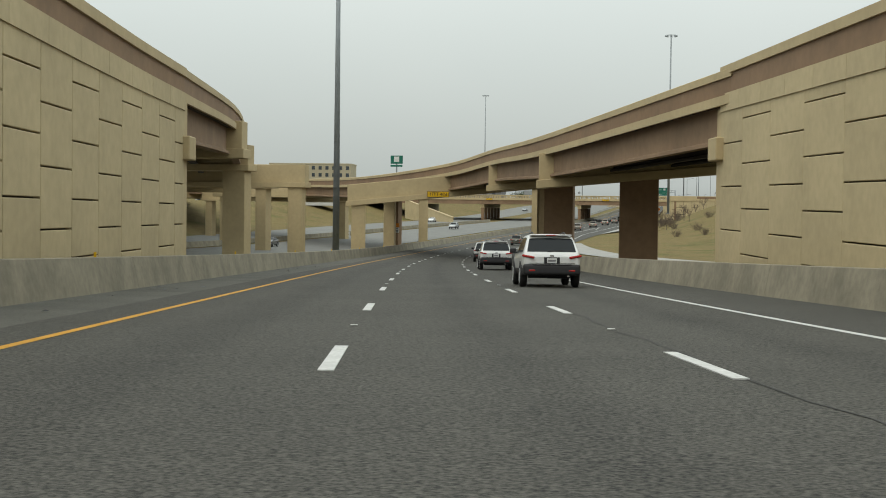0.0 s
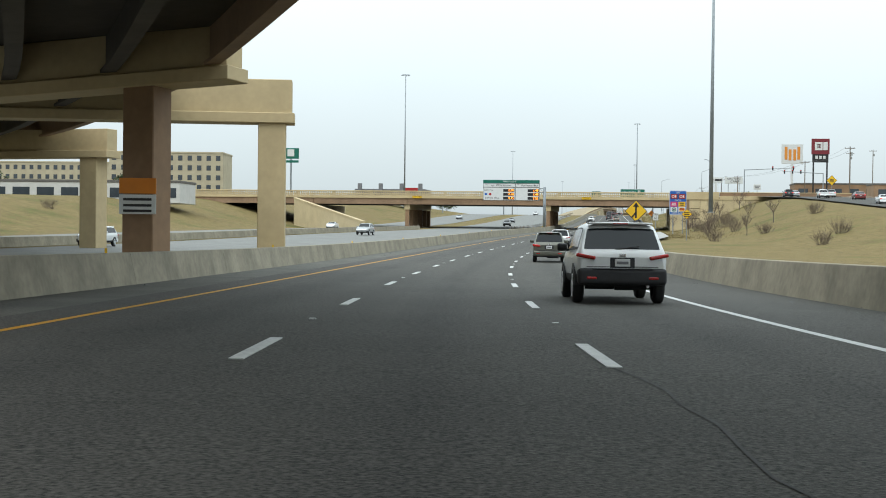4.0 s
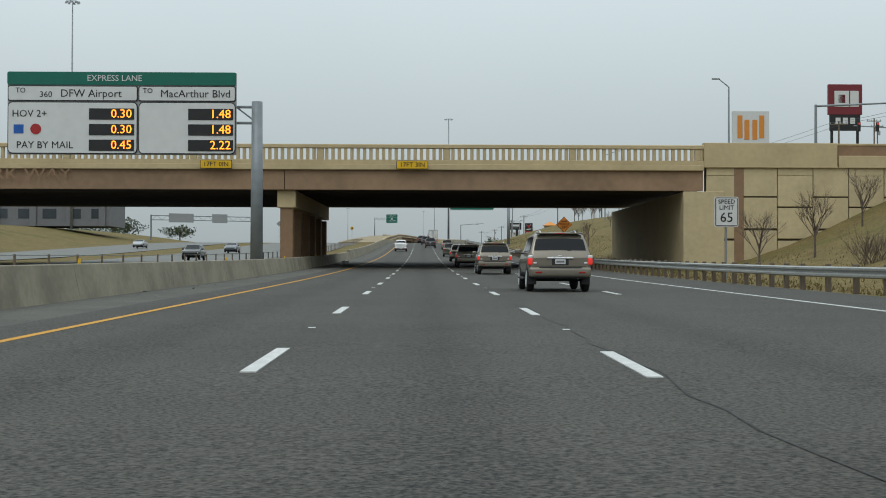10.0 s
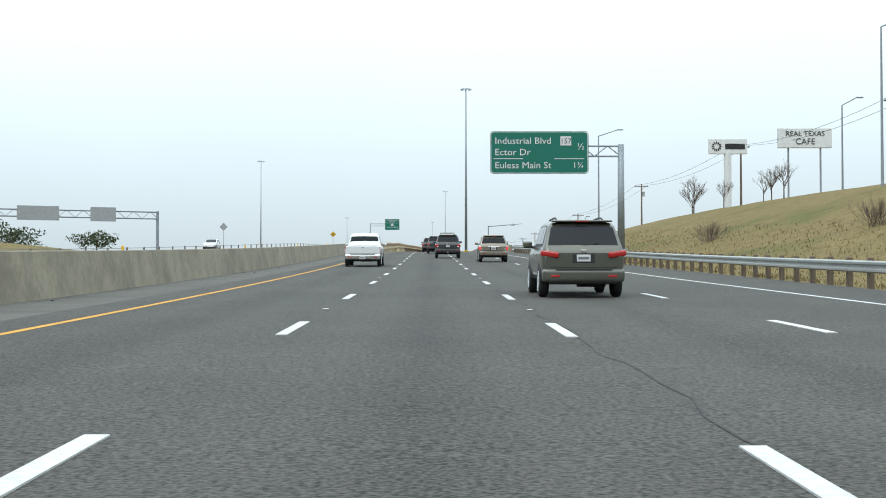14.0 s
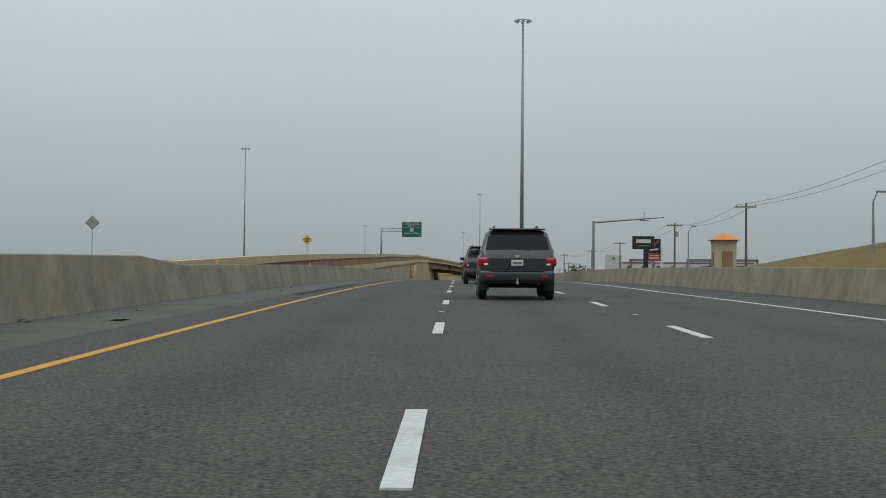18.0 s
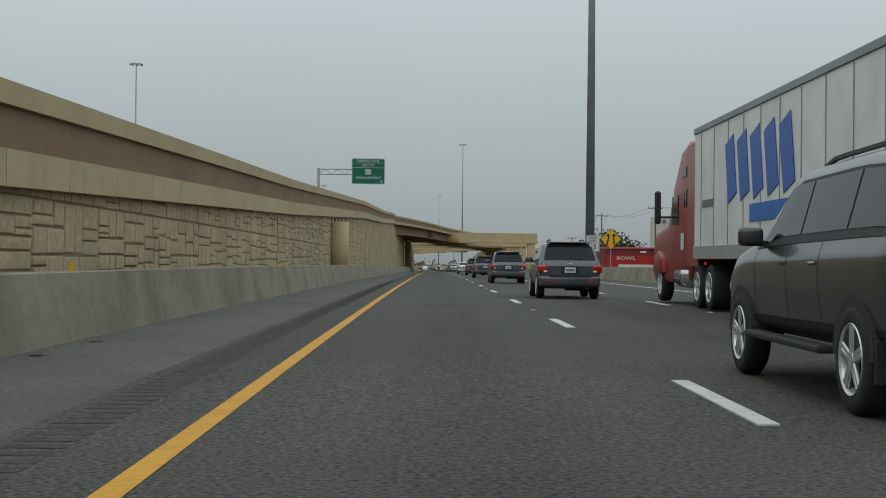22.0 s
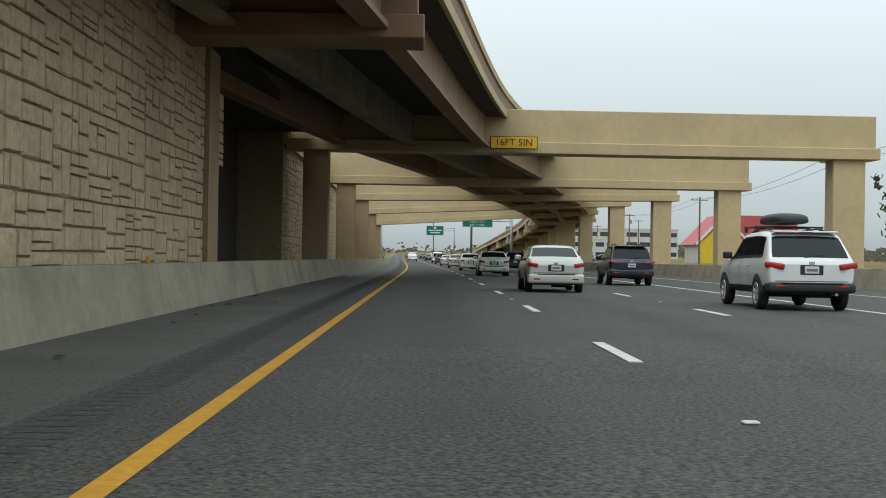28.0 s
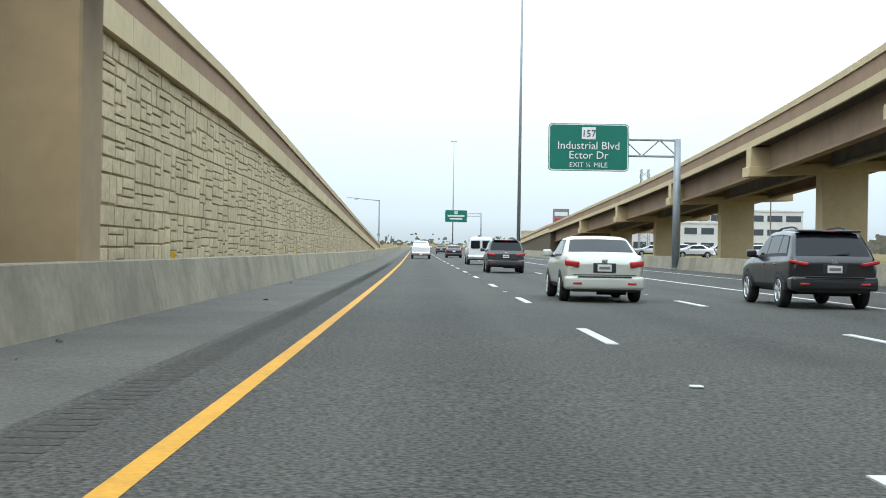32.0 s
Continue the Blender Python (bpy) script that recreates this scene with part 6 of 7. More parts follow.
for i, (s, o, w, h) in enumerate(((1125, 41, 9, 10), (1135, 47, 8, 8), (640, 52, 4.2, 3.6), (1290, 62, 7, 6), (760, -118, 12, 7), (790, -100, 14, 6), (820, -125, 16, 7), (850, -110, 14, 6), (900, -140, 18, 8), (880, -95, 13, 6), (980, -150, 20, 9), (450, -150, 12, 7), (470, -120, 9, 6), (1180, 90, 12, 9), (1360, 84, 12, 9), (700, 150, 16, 9), (620, -150, 14, 8))):
    evergreen(on_bank(s, o), w, h, 70 + i, "dark evergreen tree with a rounded crown")
# distant tree line, bare wood paled in colour to stand for haze
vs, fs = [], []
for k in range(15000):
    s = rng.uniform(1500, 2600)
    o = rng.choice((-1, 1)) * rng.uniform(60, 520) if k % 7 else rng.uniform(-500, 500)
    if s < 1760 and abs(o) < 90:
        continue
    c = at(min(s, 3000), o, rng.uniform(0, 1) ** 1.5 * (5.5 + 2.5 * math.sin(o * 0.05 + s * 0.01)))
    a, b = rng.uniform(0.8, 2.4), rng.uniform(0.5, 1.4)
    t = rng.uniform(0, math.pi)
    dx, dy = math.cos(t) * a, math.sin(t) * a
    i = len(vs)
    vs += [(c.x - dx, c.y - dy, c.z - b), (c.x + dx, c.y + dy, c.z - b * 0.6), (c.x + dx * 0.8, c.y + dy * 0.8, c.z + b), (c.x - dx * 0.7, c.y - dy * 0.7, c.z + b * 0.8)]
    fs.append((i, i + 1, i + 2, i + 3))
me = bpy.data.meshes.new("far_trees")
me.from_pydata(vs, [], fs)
me.materials.append(HAZED_WINTER_WOOD)
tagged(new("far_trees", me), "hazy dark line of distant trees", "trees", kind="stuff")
# grass tufts near the guardrail and the banks
vs, fs = [], []
for k in range(26000):
    s = rng.uniform(332, 680)
    o = 13.2 + 13 * rng.random() ** 1.6
    if s < 330 and o < 24:
        continue
    c = at(s, o, ground_h(s, o) - 0.02)
    t, w, h = rng.uniform(0, math.pi), rng.uniform(0.015, 0.05), rng.uniform(0.06, 0.24)
    dx, dy = math.cos(t) * w, math.sin(t) * w
    lx, ly = rng.uniform(-0.1, 0.1), rng.uniform(-0.1, 0.1)
    i = len(vs)
    vs += [(c.x - dx, c.y - dy, c.z), (c.x + dx, c.y + dy, c.z), (c.x + lx, c.y + ly, c.z + h)]
    fs.append((i, i + 1, i + 2))
me = bpy.data.meshes.new("grass_tufts")
me.from_pydata(vs, [], fs)
me.materials.append(GRASS)
tagged(new("grass_tufts", me), "dry tufts of winter grass on the bank", "grass", kind="stuff")
# litter along the shoulders
vs, fs = [], []
for k in range(520):
    s = rng.uniform(0, 1300)
    o = rng.choice((-8.0, -7.9, -7.4, -8.3, 7.9)) + rng.uniform(-0.35, 0.5)
    if o > 0 and s > 210:
        continue
    c = at(s, o, 0.004)
    r = rng.uniform(0.02, 0.09) * (2.2 if k % 23 == 0 else 1)
    n = rng.choice((4, 5, 6))
    i = len(vs)
    for j in range(n):
        a = j * math.tau / n
        q = r * rng.uniform(0.5, 1.3)
        vs.append((c.x + q * math.cos(a), c.y + 1.8 * q * math.sin(a), c.z + rng.uniform(0.0, 0.04)))
    fs.append(tuple(range(i, i + n)))
me = bpy.data.meshes.new("road_litter")
me.from_pydata(vs, [], fs)
me.materials.append(BLACK)
tagged(new("road_litter", me), "scraps of tyre rubber and litter along the barrier", "litter", kind="stuff")
for s, o, w in ((494, -7.8, 0.5), (495.3, -7.6, 0.4)):
    bm = bmesh.new()
    bmesh.ops.create_icosphere(bm, subdivisions=2, radius=w / 2)
    for v in bm.verts:
        v.co *= 1 + 0.25 * noise.noise(v.co * 5 + Vector((s, 0, 0)))
        v.co.z = v.co.z * 0.6 + w * 0.28
    t = tagged(obj("litter_bag", bm, SIGN_WHITE, True), "crumpled white litter bag by the barrier", "litter bag")
    t.matrix_basis = on_road(s, o, 0)


# ---- vehicles ----
def rounded(bm, r, seg=2):
    bmesh.ops.bevel(bm, geom=bm.edges[:], offset=r, segments=seg, affect="EDGES", profile=0.6)
    return bm


WHEELS = {}


def wheel(parent, x, y, r, wide=0.22, side=1):
    key = (round(r, 3), wide)
    if key not in WHEELS:
        h = wide / 2
        t = lathe([(h - 0.02, r * 0.6), (h - 0.004, r * 0.68), (h, r * 0.82), (h - 0.012, r * 0.93), (h - 0.04, r * 0.985), (h - 0.07, r), (-h + 0.07, r), (-h + 0.04, r * 0.985), (-h, r * 0.85), (-h, r * 0.6)], 40)
        rim = bmesh.new()
        tube(r * 0.63, r * 0.63, (h - 0.1, 0, 0), (h - 0.06, 0, 0), 22, rim)
        sp = lathe([(h - 0.08, r * 0.62), (h - 0.01, r * 0.665), (h + 0.002, r * 0.645), (h - 0.012, r * 0.6), (h - 0.06, r * 0.57)], 36)
        for k in range(5):
            a = k * math.tau / 5
            for e in (-1, 1):
                box(0.028, 0.05, r * 0.5, (h - 0.02, -math.sin(a + e * 0.14) * r * 0.37, math.cos(a + e * 0.14) * r * 0.37), 0.01, bm=sp, rot=Matrix.Rotation(a + e * 0.05, 4, "X"))
        tube(r * 0.17, r * 0.14, (h - 0.05, 0, 0), (h - 0.004, 0, 0), 14, sp)
        out = []
        for b, mt, soft in ((t, TYRE, True), (rim, TRIM_BLACK, False), (sp, RIM, False)):
            me = bpy.data.meshes.new("wheel_part")
            b.to_mesh(me)
            b.free()
            me.materials.append(mt)
            me.polygons.foreach_set("use_smooth", [soft] * len(me.polygons))
            out.append(me)
        WHEELS[key] = out
    m = T3(x, y, r) @ (Matrix() if side > 0 else Matrix.Rotation(math.pi, 4, "Z"))
    w = pt("wheel", WHEELS[key][0], parent, m)
    tagged(w, "black tyre on an alloy rim")
    pt("rim", WHEELS[key][1], w, Matrix())
    pt("spokes", WHEELS[key][2], w, Matrix())
    return w


def car_shape(L, W, H, kind, clear, rake):
    """The skin of a car as a function of y (along) and t (0 sill centre to 8 roof centre), for one side."""
    R, Fr = -L / 2, L / 2
    belt = H * {"sedan": 0.65, "suv": 0.62}.get(kind, 0.60)
    if kind == "sedan":
        rows = [(R, belt - 0.14, 0.12), (R + 0.04, belt - 0.01, 0.05), (R + 0.12, belt + 0.06, 0.02), (R + 0.55, belt + 0.08, 0), (R + 1.25, H - 0.06, 0), (R + 1.6, H - 0.01, 0), (Fr - 2.2, H - 0.03, 0), (Fr - 1.2, belt + 0.03, 0), (Fr - 0.5, belt - 0.10, 0.02), (Fr - 0.15, belt - 0.2, 0.1), (Fr, belt - 0.36, 0.28)]
    elif kind == "pickup":
        rows = [(R, belt - 0.02, 0.05), (R + 0.06, belt, 0.01), (R + 1.95, belt, 0), (R + 2.1, H - 0.07, 0), (R + 2.5, H, 0), (Fr - 2.2, H - 0.03, 0), (Fr - 1.35, belt + 0.04, 0), (Fr - 0.5, belt - 0.02, 0.02), (Fr - 0.1, belt - 0.12, 0.06), (Fr, belt - 0.36, 0.16)]
    elif kind == "van":
        rows = [(R, H - 0.2, 0.07), (R + 0.1, H - 0.05, 0.02), (R + 0.5, H, 0), (Fr - 1.7, H - 0.04, 0), (Fr - 0.9, belt + 0.05, 0), (Fr - 0.4, belt - 0.06, 0.02), (Fr - 0.1, belt - 0.18, 0.1), (Fr, belt - 0.4, 0.25)]
    else:
        rows = [(R, belt - 0.1, 0.09), (R + 0.04, belt - 0.03, 0.04), (R + 0.10, belt + 0.02, 0.015), (R + rake, H - 0.11, 0), (R + rake + 0.16, H - 0.045, 0), (R + rake + 0.9, H, 0), (Fr - 2.2, H - 0.03, 0), (Fr - 1.35, belt + 0.05, 0), (Fr - 0.6, belt - 0.06, 0.02), (Fr - 0.15, belt - 0.17, 0.09), (Fr, belt - 0.36, 0.25)]
    ys, tops, ins = (np.array(c) for c in zip(*rows))
    full = np.clip((H - belt), 0.3, 2)

    def raw(y, t):
        y = np.clip(y, R, Fr)
        top = np.interp(y, ys, tops)
        cut = np.interp(y, ys, ins)
        zb = np.interp(y, [R, R + 0.1, R + 0.5, Fr - 0.5, Fr - 0.1, Fr], [clear + 0.1, clear + 0.04, clear, clear - 0.02, clear + 0.02, clear + 0.1])
        bl = np.minimum(belt + 0.04 * np.interp(y, [R, Fr], [1, -1]), top - 0.03)
        f = np.clip((top - bl) / full, 0, 1)
        hw = W / 2 - cut
        px = [0 * y, hw * 0.86, hw - 0.045, hw - 0.004, hw, hw - 0.045, hw - 0.07 - 0.15 * f, hw - 0.19 - 0.17 * f, 0 * y]
        pz = [zb, zb, zb + 0.09, bl * 0.72, bl - 0.10, bl + 0.02, bl + 0.02 + (top - bl) * 0.88, bl + 0.01 + (top - bl) * 0.99, top + 0.02]
        px, pz = np.array(px), np.array(pz)
        k = np.clip(t.astype(int), 0, 7)
        w = np.clip(t - k, 0, 1)
        n = np.arange(len(y))
        return px[k, n] * (1 - w) + px[k + 1, n] * w, pz[k, n] * (1 - w) + pz[k + 1, n] * w

    def skin(y, t):
        y, t = np.asarray(y, float).ravel(), np.asarray(t, float).ravel()
        x = z = 0
        for dy in (-0.05, 0, 0.05):
            for dt in (-0.16, 0, 0.16):
                tt = np.abs(t + dt)
                sign = np.where(tt > 8, -1, 1) * np.where(t + dt < 0, -1, 1)
                a, b = raw(y + dy * (np.abs(y) < L / 2 - 0.02), np.where(tt > 8, 16 - tt, tt))
                x, z = x + a * sign / 9, z + b / 9
        return np.stack([x, y, z], -1)
    return skin, belt, R, Fr


def skin_patch(skin, y0, y1, t0, t1, ny, nt, side, off=0.0, mirror=False, lean=(0, 0)):
    """A piece of the skin; lean draws its upper corners in. mirror carries it over the roof to the other side."""
    ts = np.linspace(t0, t1, nt + 1)
    vs, fs = [], []
    g = []
    for j, t in enumerate(ts):
        f = j / nt
        yy = np.linspace(y0 + lean[0] * f, y1 - lean[1] * f, ny + 1)
        p, py, pq = skin(yy, 0 * yy + t), skin(yy + 0.02, 0 * yy + t), skin(yy, 0 * yy + t + 0.05)
        n = np.cross(py - p, pq - p)
        n /= np.linalg.norm(n, axis=1)[:, None] + 1e-9
        g.append(p + n * off)
    if mirror:
        g = g + [q * np.array([-1, 1, 1]) for q in g[::-1][1:]]
    for q in g:
        vs += [(side * a, b, c) for a, b, c in q]
    for j in range(len(g) - 1):
        for i in range(ny):
            a = j * (ny + 1) + i
            fs.append((a, a + 1, a + ny + 2, a + ny + 1))
    return vs, fs


def skin_part(name, vf, material, parent, label="", caps=0):
    vs, fs = vf
    if caps:
        n = caps
        rows = len(vs) // n
        fs = fs + [tuple(j * n for j in range(rows)), tuple(j * n + n - 1 for j in range(rows))[::-1]]
    me = bpy.data.meshes.new(name)
    me.from_pydata(vs, [], fs)
    bm = bmesh.new()
    bm.from_mesh(me)
    bmesh.ops.remove_doubles(bm, verts=bm.verts[:], dist=0.0008)
    bmesh.ops.recalc_face_normals(bm, faces=bm.faces[:])
    bm.to_mesh(me)
    bm.free()
    me.materials.append(material)
    me.polygons.foreach_set("use_smooth", [len(p.vertices) <= 4 for p in me.polygons])
    ob = new(name, me)
    ob.parent = parent
    return tagged(ob, label) if label else ob


def car(s, o, paint_mat, label, L=4.65, W=1.85, H=1.68, kind="suv", turn=0.0, h=0.0, lights="wide", rails=True, brake=False, name="car", box_on_roof=False, category="car", chrome=False, trim=0.0, clear=0.0, rake=0.42, steps=False, hitch=False, flares=False, close=True):
    """A car with its rear at s, driving along +y; trim is the height of black plastic at its tail, close adds its small parts."""
    g = thing(name, on_road(s, o, h, turn) @ T3(0, L / 2, 0), label, category, group="highway traffic")
    r = {"sedan": 0.325, "suv": 0.365}.get(kind, 0.37) + (0.025 if steps else 0)
    clear = clear or {"sedan": 0.27, "suv": 0.36}.get(kind, 0.40)
    skin, belt, R, Fr = car_shape(L, W, H, kind, clear, rake)
    w1 = W - 0.5
    vs, fs = skin_patch(skin, R, Fr, 0, 8, 46 if close else 24, 26 if close else 14, 1, mirror=True)
    skin_part("body", (vs, fs), paint_mat, g, "painted body shell", 47 if close else 25)
    # side windows, three a side, in a black surround
    a, b = {"sedan": (R + 0.98, Fr - 1.38), "pickup": (R + 2.1, Fr - 1.52), "van": (R + 0.5, Fr - 1.15)}.get(kind, (R + rake - 0.04, Fr - 1.5))
    lo, hi = {"sedan": (0.42, 0.66), "pickup": (0.05, 0.62), "van": (0.1, 0.55)}.get(kind, (0.2, 0.62))
    cut = [0, 0.27, 0.62, 1] if kind != "pickup" else [0, 0.46, 1]
    for e in (-1, 1):
        skin_part("window_surround", skin_patch(skin, a - 0.03, b + 0.05, 5.06, 5.93, 8, 5, e, 0.004, lean=(lo, hi)), TRIM_BLACK, g, "black window surround")
        for k in range(len(cut) - 1):
            y0, y1 = a + (b - a) * cut[k] + 0.025, a + (b - a) * cut[k + 1] - 0.025
            skin_part("side_glass", skin_patch(skin, y0, y1, 5.14, 5.86, 5, 4, e, 0.009, lean=(lo if k == 0 else 0, hi if k == len(cut) - 2 else 0)), GLASS, g, "dark tinted side glass")
        if close:
            skin_part("window_trim", skin_patch(skin, a - 0.02, b + 0.06, 4.97, 5.07, 8, 1, e, 0.008), CHROME if chrome else TRIM_BLACK, g)
            for y in (Fr - 2.55, Fr - 1.5, Fr - 3.45):
                skin_part("door_seam", skin_patch(skin, y, y + 0.012, 2.2, 5.0, 1, 6, e, 0.003), TRIM_BLACK, g)
        skin_part("sill", skin_patch(skin, R + 0.3, Fr - 0.3, 1.3, 2.4 if flares else 2.12, 10, 3, e, 0.008), TRIM_BLACK, g, "black lower sill")
    y0, y1 = {"sedan": (R + 0.66, R + 1.18), "pickup": (R + 1.985, R + 2.085), "van": (R, R)}.get(kind, (R + 0.13, R + rake - 0.03))
    if kind != "van":
        skin_part("rear_window", skin_patch(skin, y0, y1, 6.5 if kind == "suv" else 6.55, 8, 4, 6, 1, 0.006, mirror=True), GLASS, g, "dark tinted rear window")
    else:
        for e in (-1, 1):
            part("rear_window", box(0.66, 0.03, 0.56, (e * 0.42, R - 0.002, H - 0.56), 0.06, seg=2), GLASS, g, "dark rear door window")
    skin_part("windshield", skin_patch(skin, Fr - (2.12 if kind != "van" else 1.6), Fr - (1.42 if kind != "van" else 0.98), 6.6, 8, 4, 5, 1, 0.006, mirror=True), GLASS, g, "dark windshield")
    if kind == "pickup":
        part("bed", box(W - 0.36, 1.7, 0.03, (0, R + 1.0, belt + 0.03), 0.01), TRIM_BLACK, g, "dark bed cover")
        part("tailgate_seam", box(W - 0.4, 0.012, 0.02, (0, R - 0.004, 0.62)), TRIM_BLACK, g)
    # tail: bumper, lamps, plate
    tz = trim or (clear + 0.30 if kind != "sedan" else clear + 0.3)
    bump = box(W - 0.05, 0.40, tz - clear, (0, R + 0.13, clear + (tz - clear) / 2), 0.09, seg=4)
    part("rear_bumper", bump, CHROME if kind in ("pickup", "van") else (TRIM_BLACK if trim else paint_mat), g, "black plastic rear bumper" if trim else "rear bumper", True)
    if not trim:
        part("valance", box(W - 0.35, 0.24, 0.15, (0, R + 0.09, clear + 0.03), 0.05, seg=2), TRIM_BLACK, g, "black lower valance", True)
    if close:
        part("bumper_step", box(W - 0.62, 0.12, 0.025, (0, R - 0.02, tz - 0.012), 0.01), TRIM_BLACK, g, "black bumper step pad")
        part("silencer", tube(0.1, 0.1, (-0.1, R + 0.5, clear - 0.02), (0.55, R + 0.5, clear - 0.02), 10), TRIM_BLACK, g)
        part("rear_axle", tube(0.06, 0.06, (-W / 2 + 0.25, R + 0.88, r - 0.02), (W / 2 - 0.25, R + 0.88, r - 0.02), 8), TRIM_BLACK, g)
    part("front_bumper", box(W - 0.22, 0.26, 0.26, (0, Fr - 0.16, clear + 0.12), 0.08, seg=3), TRIM_BLACK, g, "front bumper", True)
    lamp_mat = RED_LAMP if brake else TAIL_RED
    for e in (-1, 1):
        wrap = Matrix.Rotation(e * radians(13), 4, "Z")
        if kind in ("van", "pickup"):
            part("tail_lamp", box(0.13, 0.12, 0.4, (e * (W / 2 - 0.09), R + 0.07, belt - 0.22), 0.03, seg=2), lamp_mat, g, "red tail lamp", True)
        elif lights == "wide":
            part("tail_lamp", box(0.42 if kind == "suv" else 0.32, 0.2, 0.13, (e * (W / 2 - 0.2), R + 0.08, belt - 0.11), 0.04, seg=3, rot=wrap @ Matrix.Rotation(e * radians(-8), 4, "Y")), lamp_mat, g, "narrow red tail lamp", True)
        elif lights == "slim":
            part("tail_lamp", box(0.40, 0.24, 0.075, (e * (W / 2 - 0.2), R + 0.085, belt - 0.075), 0.03, seg=3, rot=wrap @ Matrix.Rotation(e * radians(-10), 4, "Y")), lamp_mat, g, "slim red tail lamp", True)
        elif lights == "column":
            part("tail_lamp", box(0.145, 0.26, 0.2, (e * (W / 2 - 0.072), R + 0.125, belt - 0.2), 0.04, seg=4, rot=wrap), lamp_mat, g, "upright red tail lamp", True)
            part("indicator_lamp", box(0.14, 0.25, 0.09, (e * (W / 2 - 0.072), R + 0.13, belt - 0.055), 0.03, seg=3, rot=wrap), LAMP_CLEAR, g, "clear indicator lamp", True)
        else:
            part("tail_lamp", box(0.29, 0.24, 0.23, (e * (W / 2 - 0.13), R + 0.105, belt - 0.17), 0.07, seg=4, rot=wrap), lamp_mat, g, "rounded red tail lamp", True)
        if close:
            if lights in ("tall", "column"):
                part("reversing_lamp", box(0.10, 0.05, 0.05, (e * (W / 2 - 0.19), R - 0.012, belt - 0.24), 0.012, seg=2), LAMP_CLEAR, g)
            part("reflector", box(0.2, 0.03, 0.05, (e * (W / 2 - 0.3), R - 0.065, clear + 0.14), 0.01), TAIL_RED, g)
            part("mirror_stem", box(0.12, 0.06, 0.05, (e * (W / 2 - 0.02), Fr - 1.7, belt + 0.05)), TRIM_BLACK, g)
            for y in (Fr - 2.42, Fr - 3.3):
                part("door_handle", box(0.03, 0.18, 0.03, (e * (W / 2 - 0.002), y, belt - 0.12), 0.01), CHROME if chrome else paint_mat, g)
        part("headlamp", box(0.36, 0.14, 0.13, (e * (W / 2 - 0.28), Fr - 0.14, belt - 0.36), 0.04, seg=2), LAMP_CLEAR, g, "clear headlamp", True)
        part("mirror", box(0.22, 0.12, 0.17, (e * (W / 2 + 0.09), Fr - 1.72, belt + 0.11), 0.05, seg=3), TRIM_BLACK if trim else paint_mat, g, "door mirror", True)
        for y in (R + 0.88, Fr - 0.95):
            rr = r + (0.09 if flares else 0.055)
            arc = [(y + rr * math.cos(q * math.pi / 16), r + 0.01 + rr * math.sin(q * math.pi / 16)) for q in range(17)]
            part("wheel_arch", prism(arc, 0.3, shift=e * (W / 2 - 0.15 + (0.012 if flares else -0.006))), TRIM_BLACK, g, "black wheel arch")
            wheel(g, e * (W / 2 - 0.105 + (0.016 if flares else 0)), y, r, 0.23, e)
        if steps:
            part("running_board", box(0.16, L * 0.44, 0.06, (e * (W / 2 - 0.0), -0.02, clear - 0.06), 0.02, seg=2), TRIM_BLACK, g, "dark running board")
            part("mud_flap", box(0.26, 0.03, 0.3, (e * (W / 2 - 0.14), R + 0.42, clear - 0.08), 0.01), TRIM_BLACK, g)
        if rails and kind == "suv" and close:
            q = np.linspace(R + rake + 0.35, R + rake + 0.35 + L * 0.44, 9)
            lift = [0.005, 0.05, 0.055, 0.055, 0.055, 0.055, 0.055, 0.05, 0.005]
            rail = [(Vector((e * (c[0] - 0.02), c[1], c[2] + u)), Vector((1, 0, 0))) for c, u in zip(skin(q, 0 * q + 7.05), lift)]
            part("roof_rail", sweep(rail, [(-0.02, -0.015), (0.02, -0.015), (0.016, 0.018), (-0.016, 0.018)]), CHROME if chrome else TRIM_BLACK, g, "raised roof rail")
    pz = belt - 0.2 if kind != "pickup" else 0.5
    part("number_plate", box(0.31, 0.02, 0.155, (0, R - 0.012 if kind != "pickup" else R - 0.075, pz), 0.005), SIGN_WHITE, g, "white number plate")
    if close:
        part("plate_recess", box(0.5, 0.012, 0.21, (0, R - 0.004, pz), 0.004), TRIM_BLACK, g)
        part("plate_bar", box(0.24, 0.01, 0.055, (0, R - 0.025 if kind != "pickup" else R - 0.09, pz), 0.002), GREY_WALL, g)
        part("badge", box(0.13, 0.03, 0.07, (0, R + 0.005, belt - 0.045), 0.012, seg=2), CHROME, g)
        part("hatch_seam", box(W - 0.4, 0.012, 0.012, (0, R - 0.004, tz + 0.03)), TRIM_BLACK, g)
        part("exhaust", tube(0.035, 0.035, (W * 0.28, R + 0.02, clear - 0.03), (W * 0.28, R + 0.5, clear - 0.03), 8), CHROME, g)
    if chrome:
        part("handle_strip", box(0.8, 0.04, 0.07, (0, R - 0.01, belt - 0.1), 0.015), CHROME, g, "chrome handle strip")
    if hitch:
        part("tow_hitch", box(0.07, 0.2, 0.07, (0, R - 0.06, clear - 0.03), 0.01), CHROME, g, "steel tow hitch")
        part("tow_ball", tube(0.03, 0.03, (0, R - 0.12, clear), (0, R - 0.12, clear + 0.1), 10), CHROME, g)
    part("underbody", box(W - 0.45, L - 0.8, 0.16, (0, 0, clear + 0.03)), TRIM_BLACK, g)
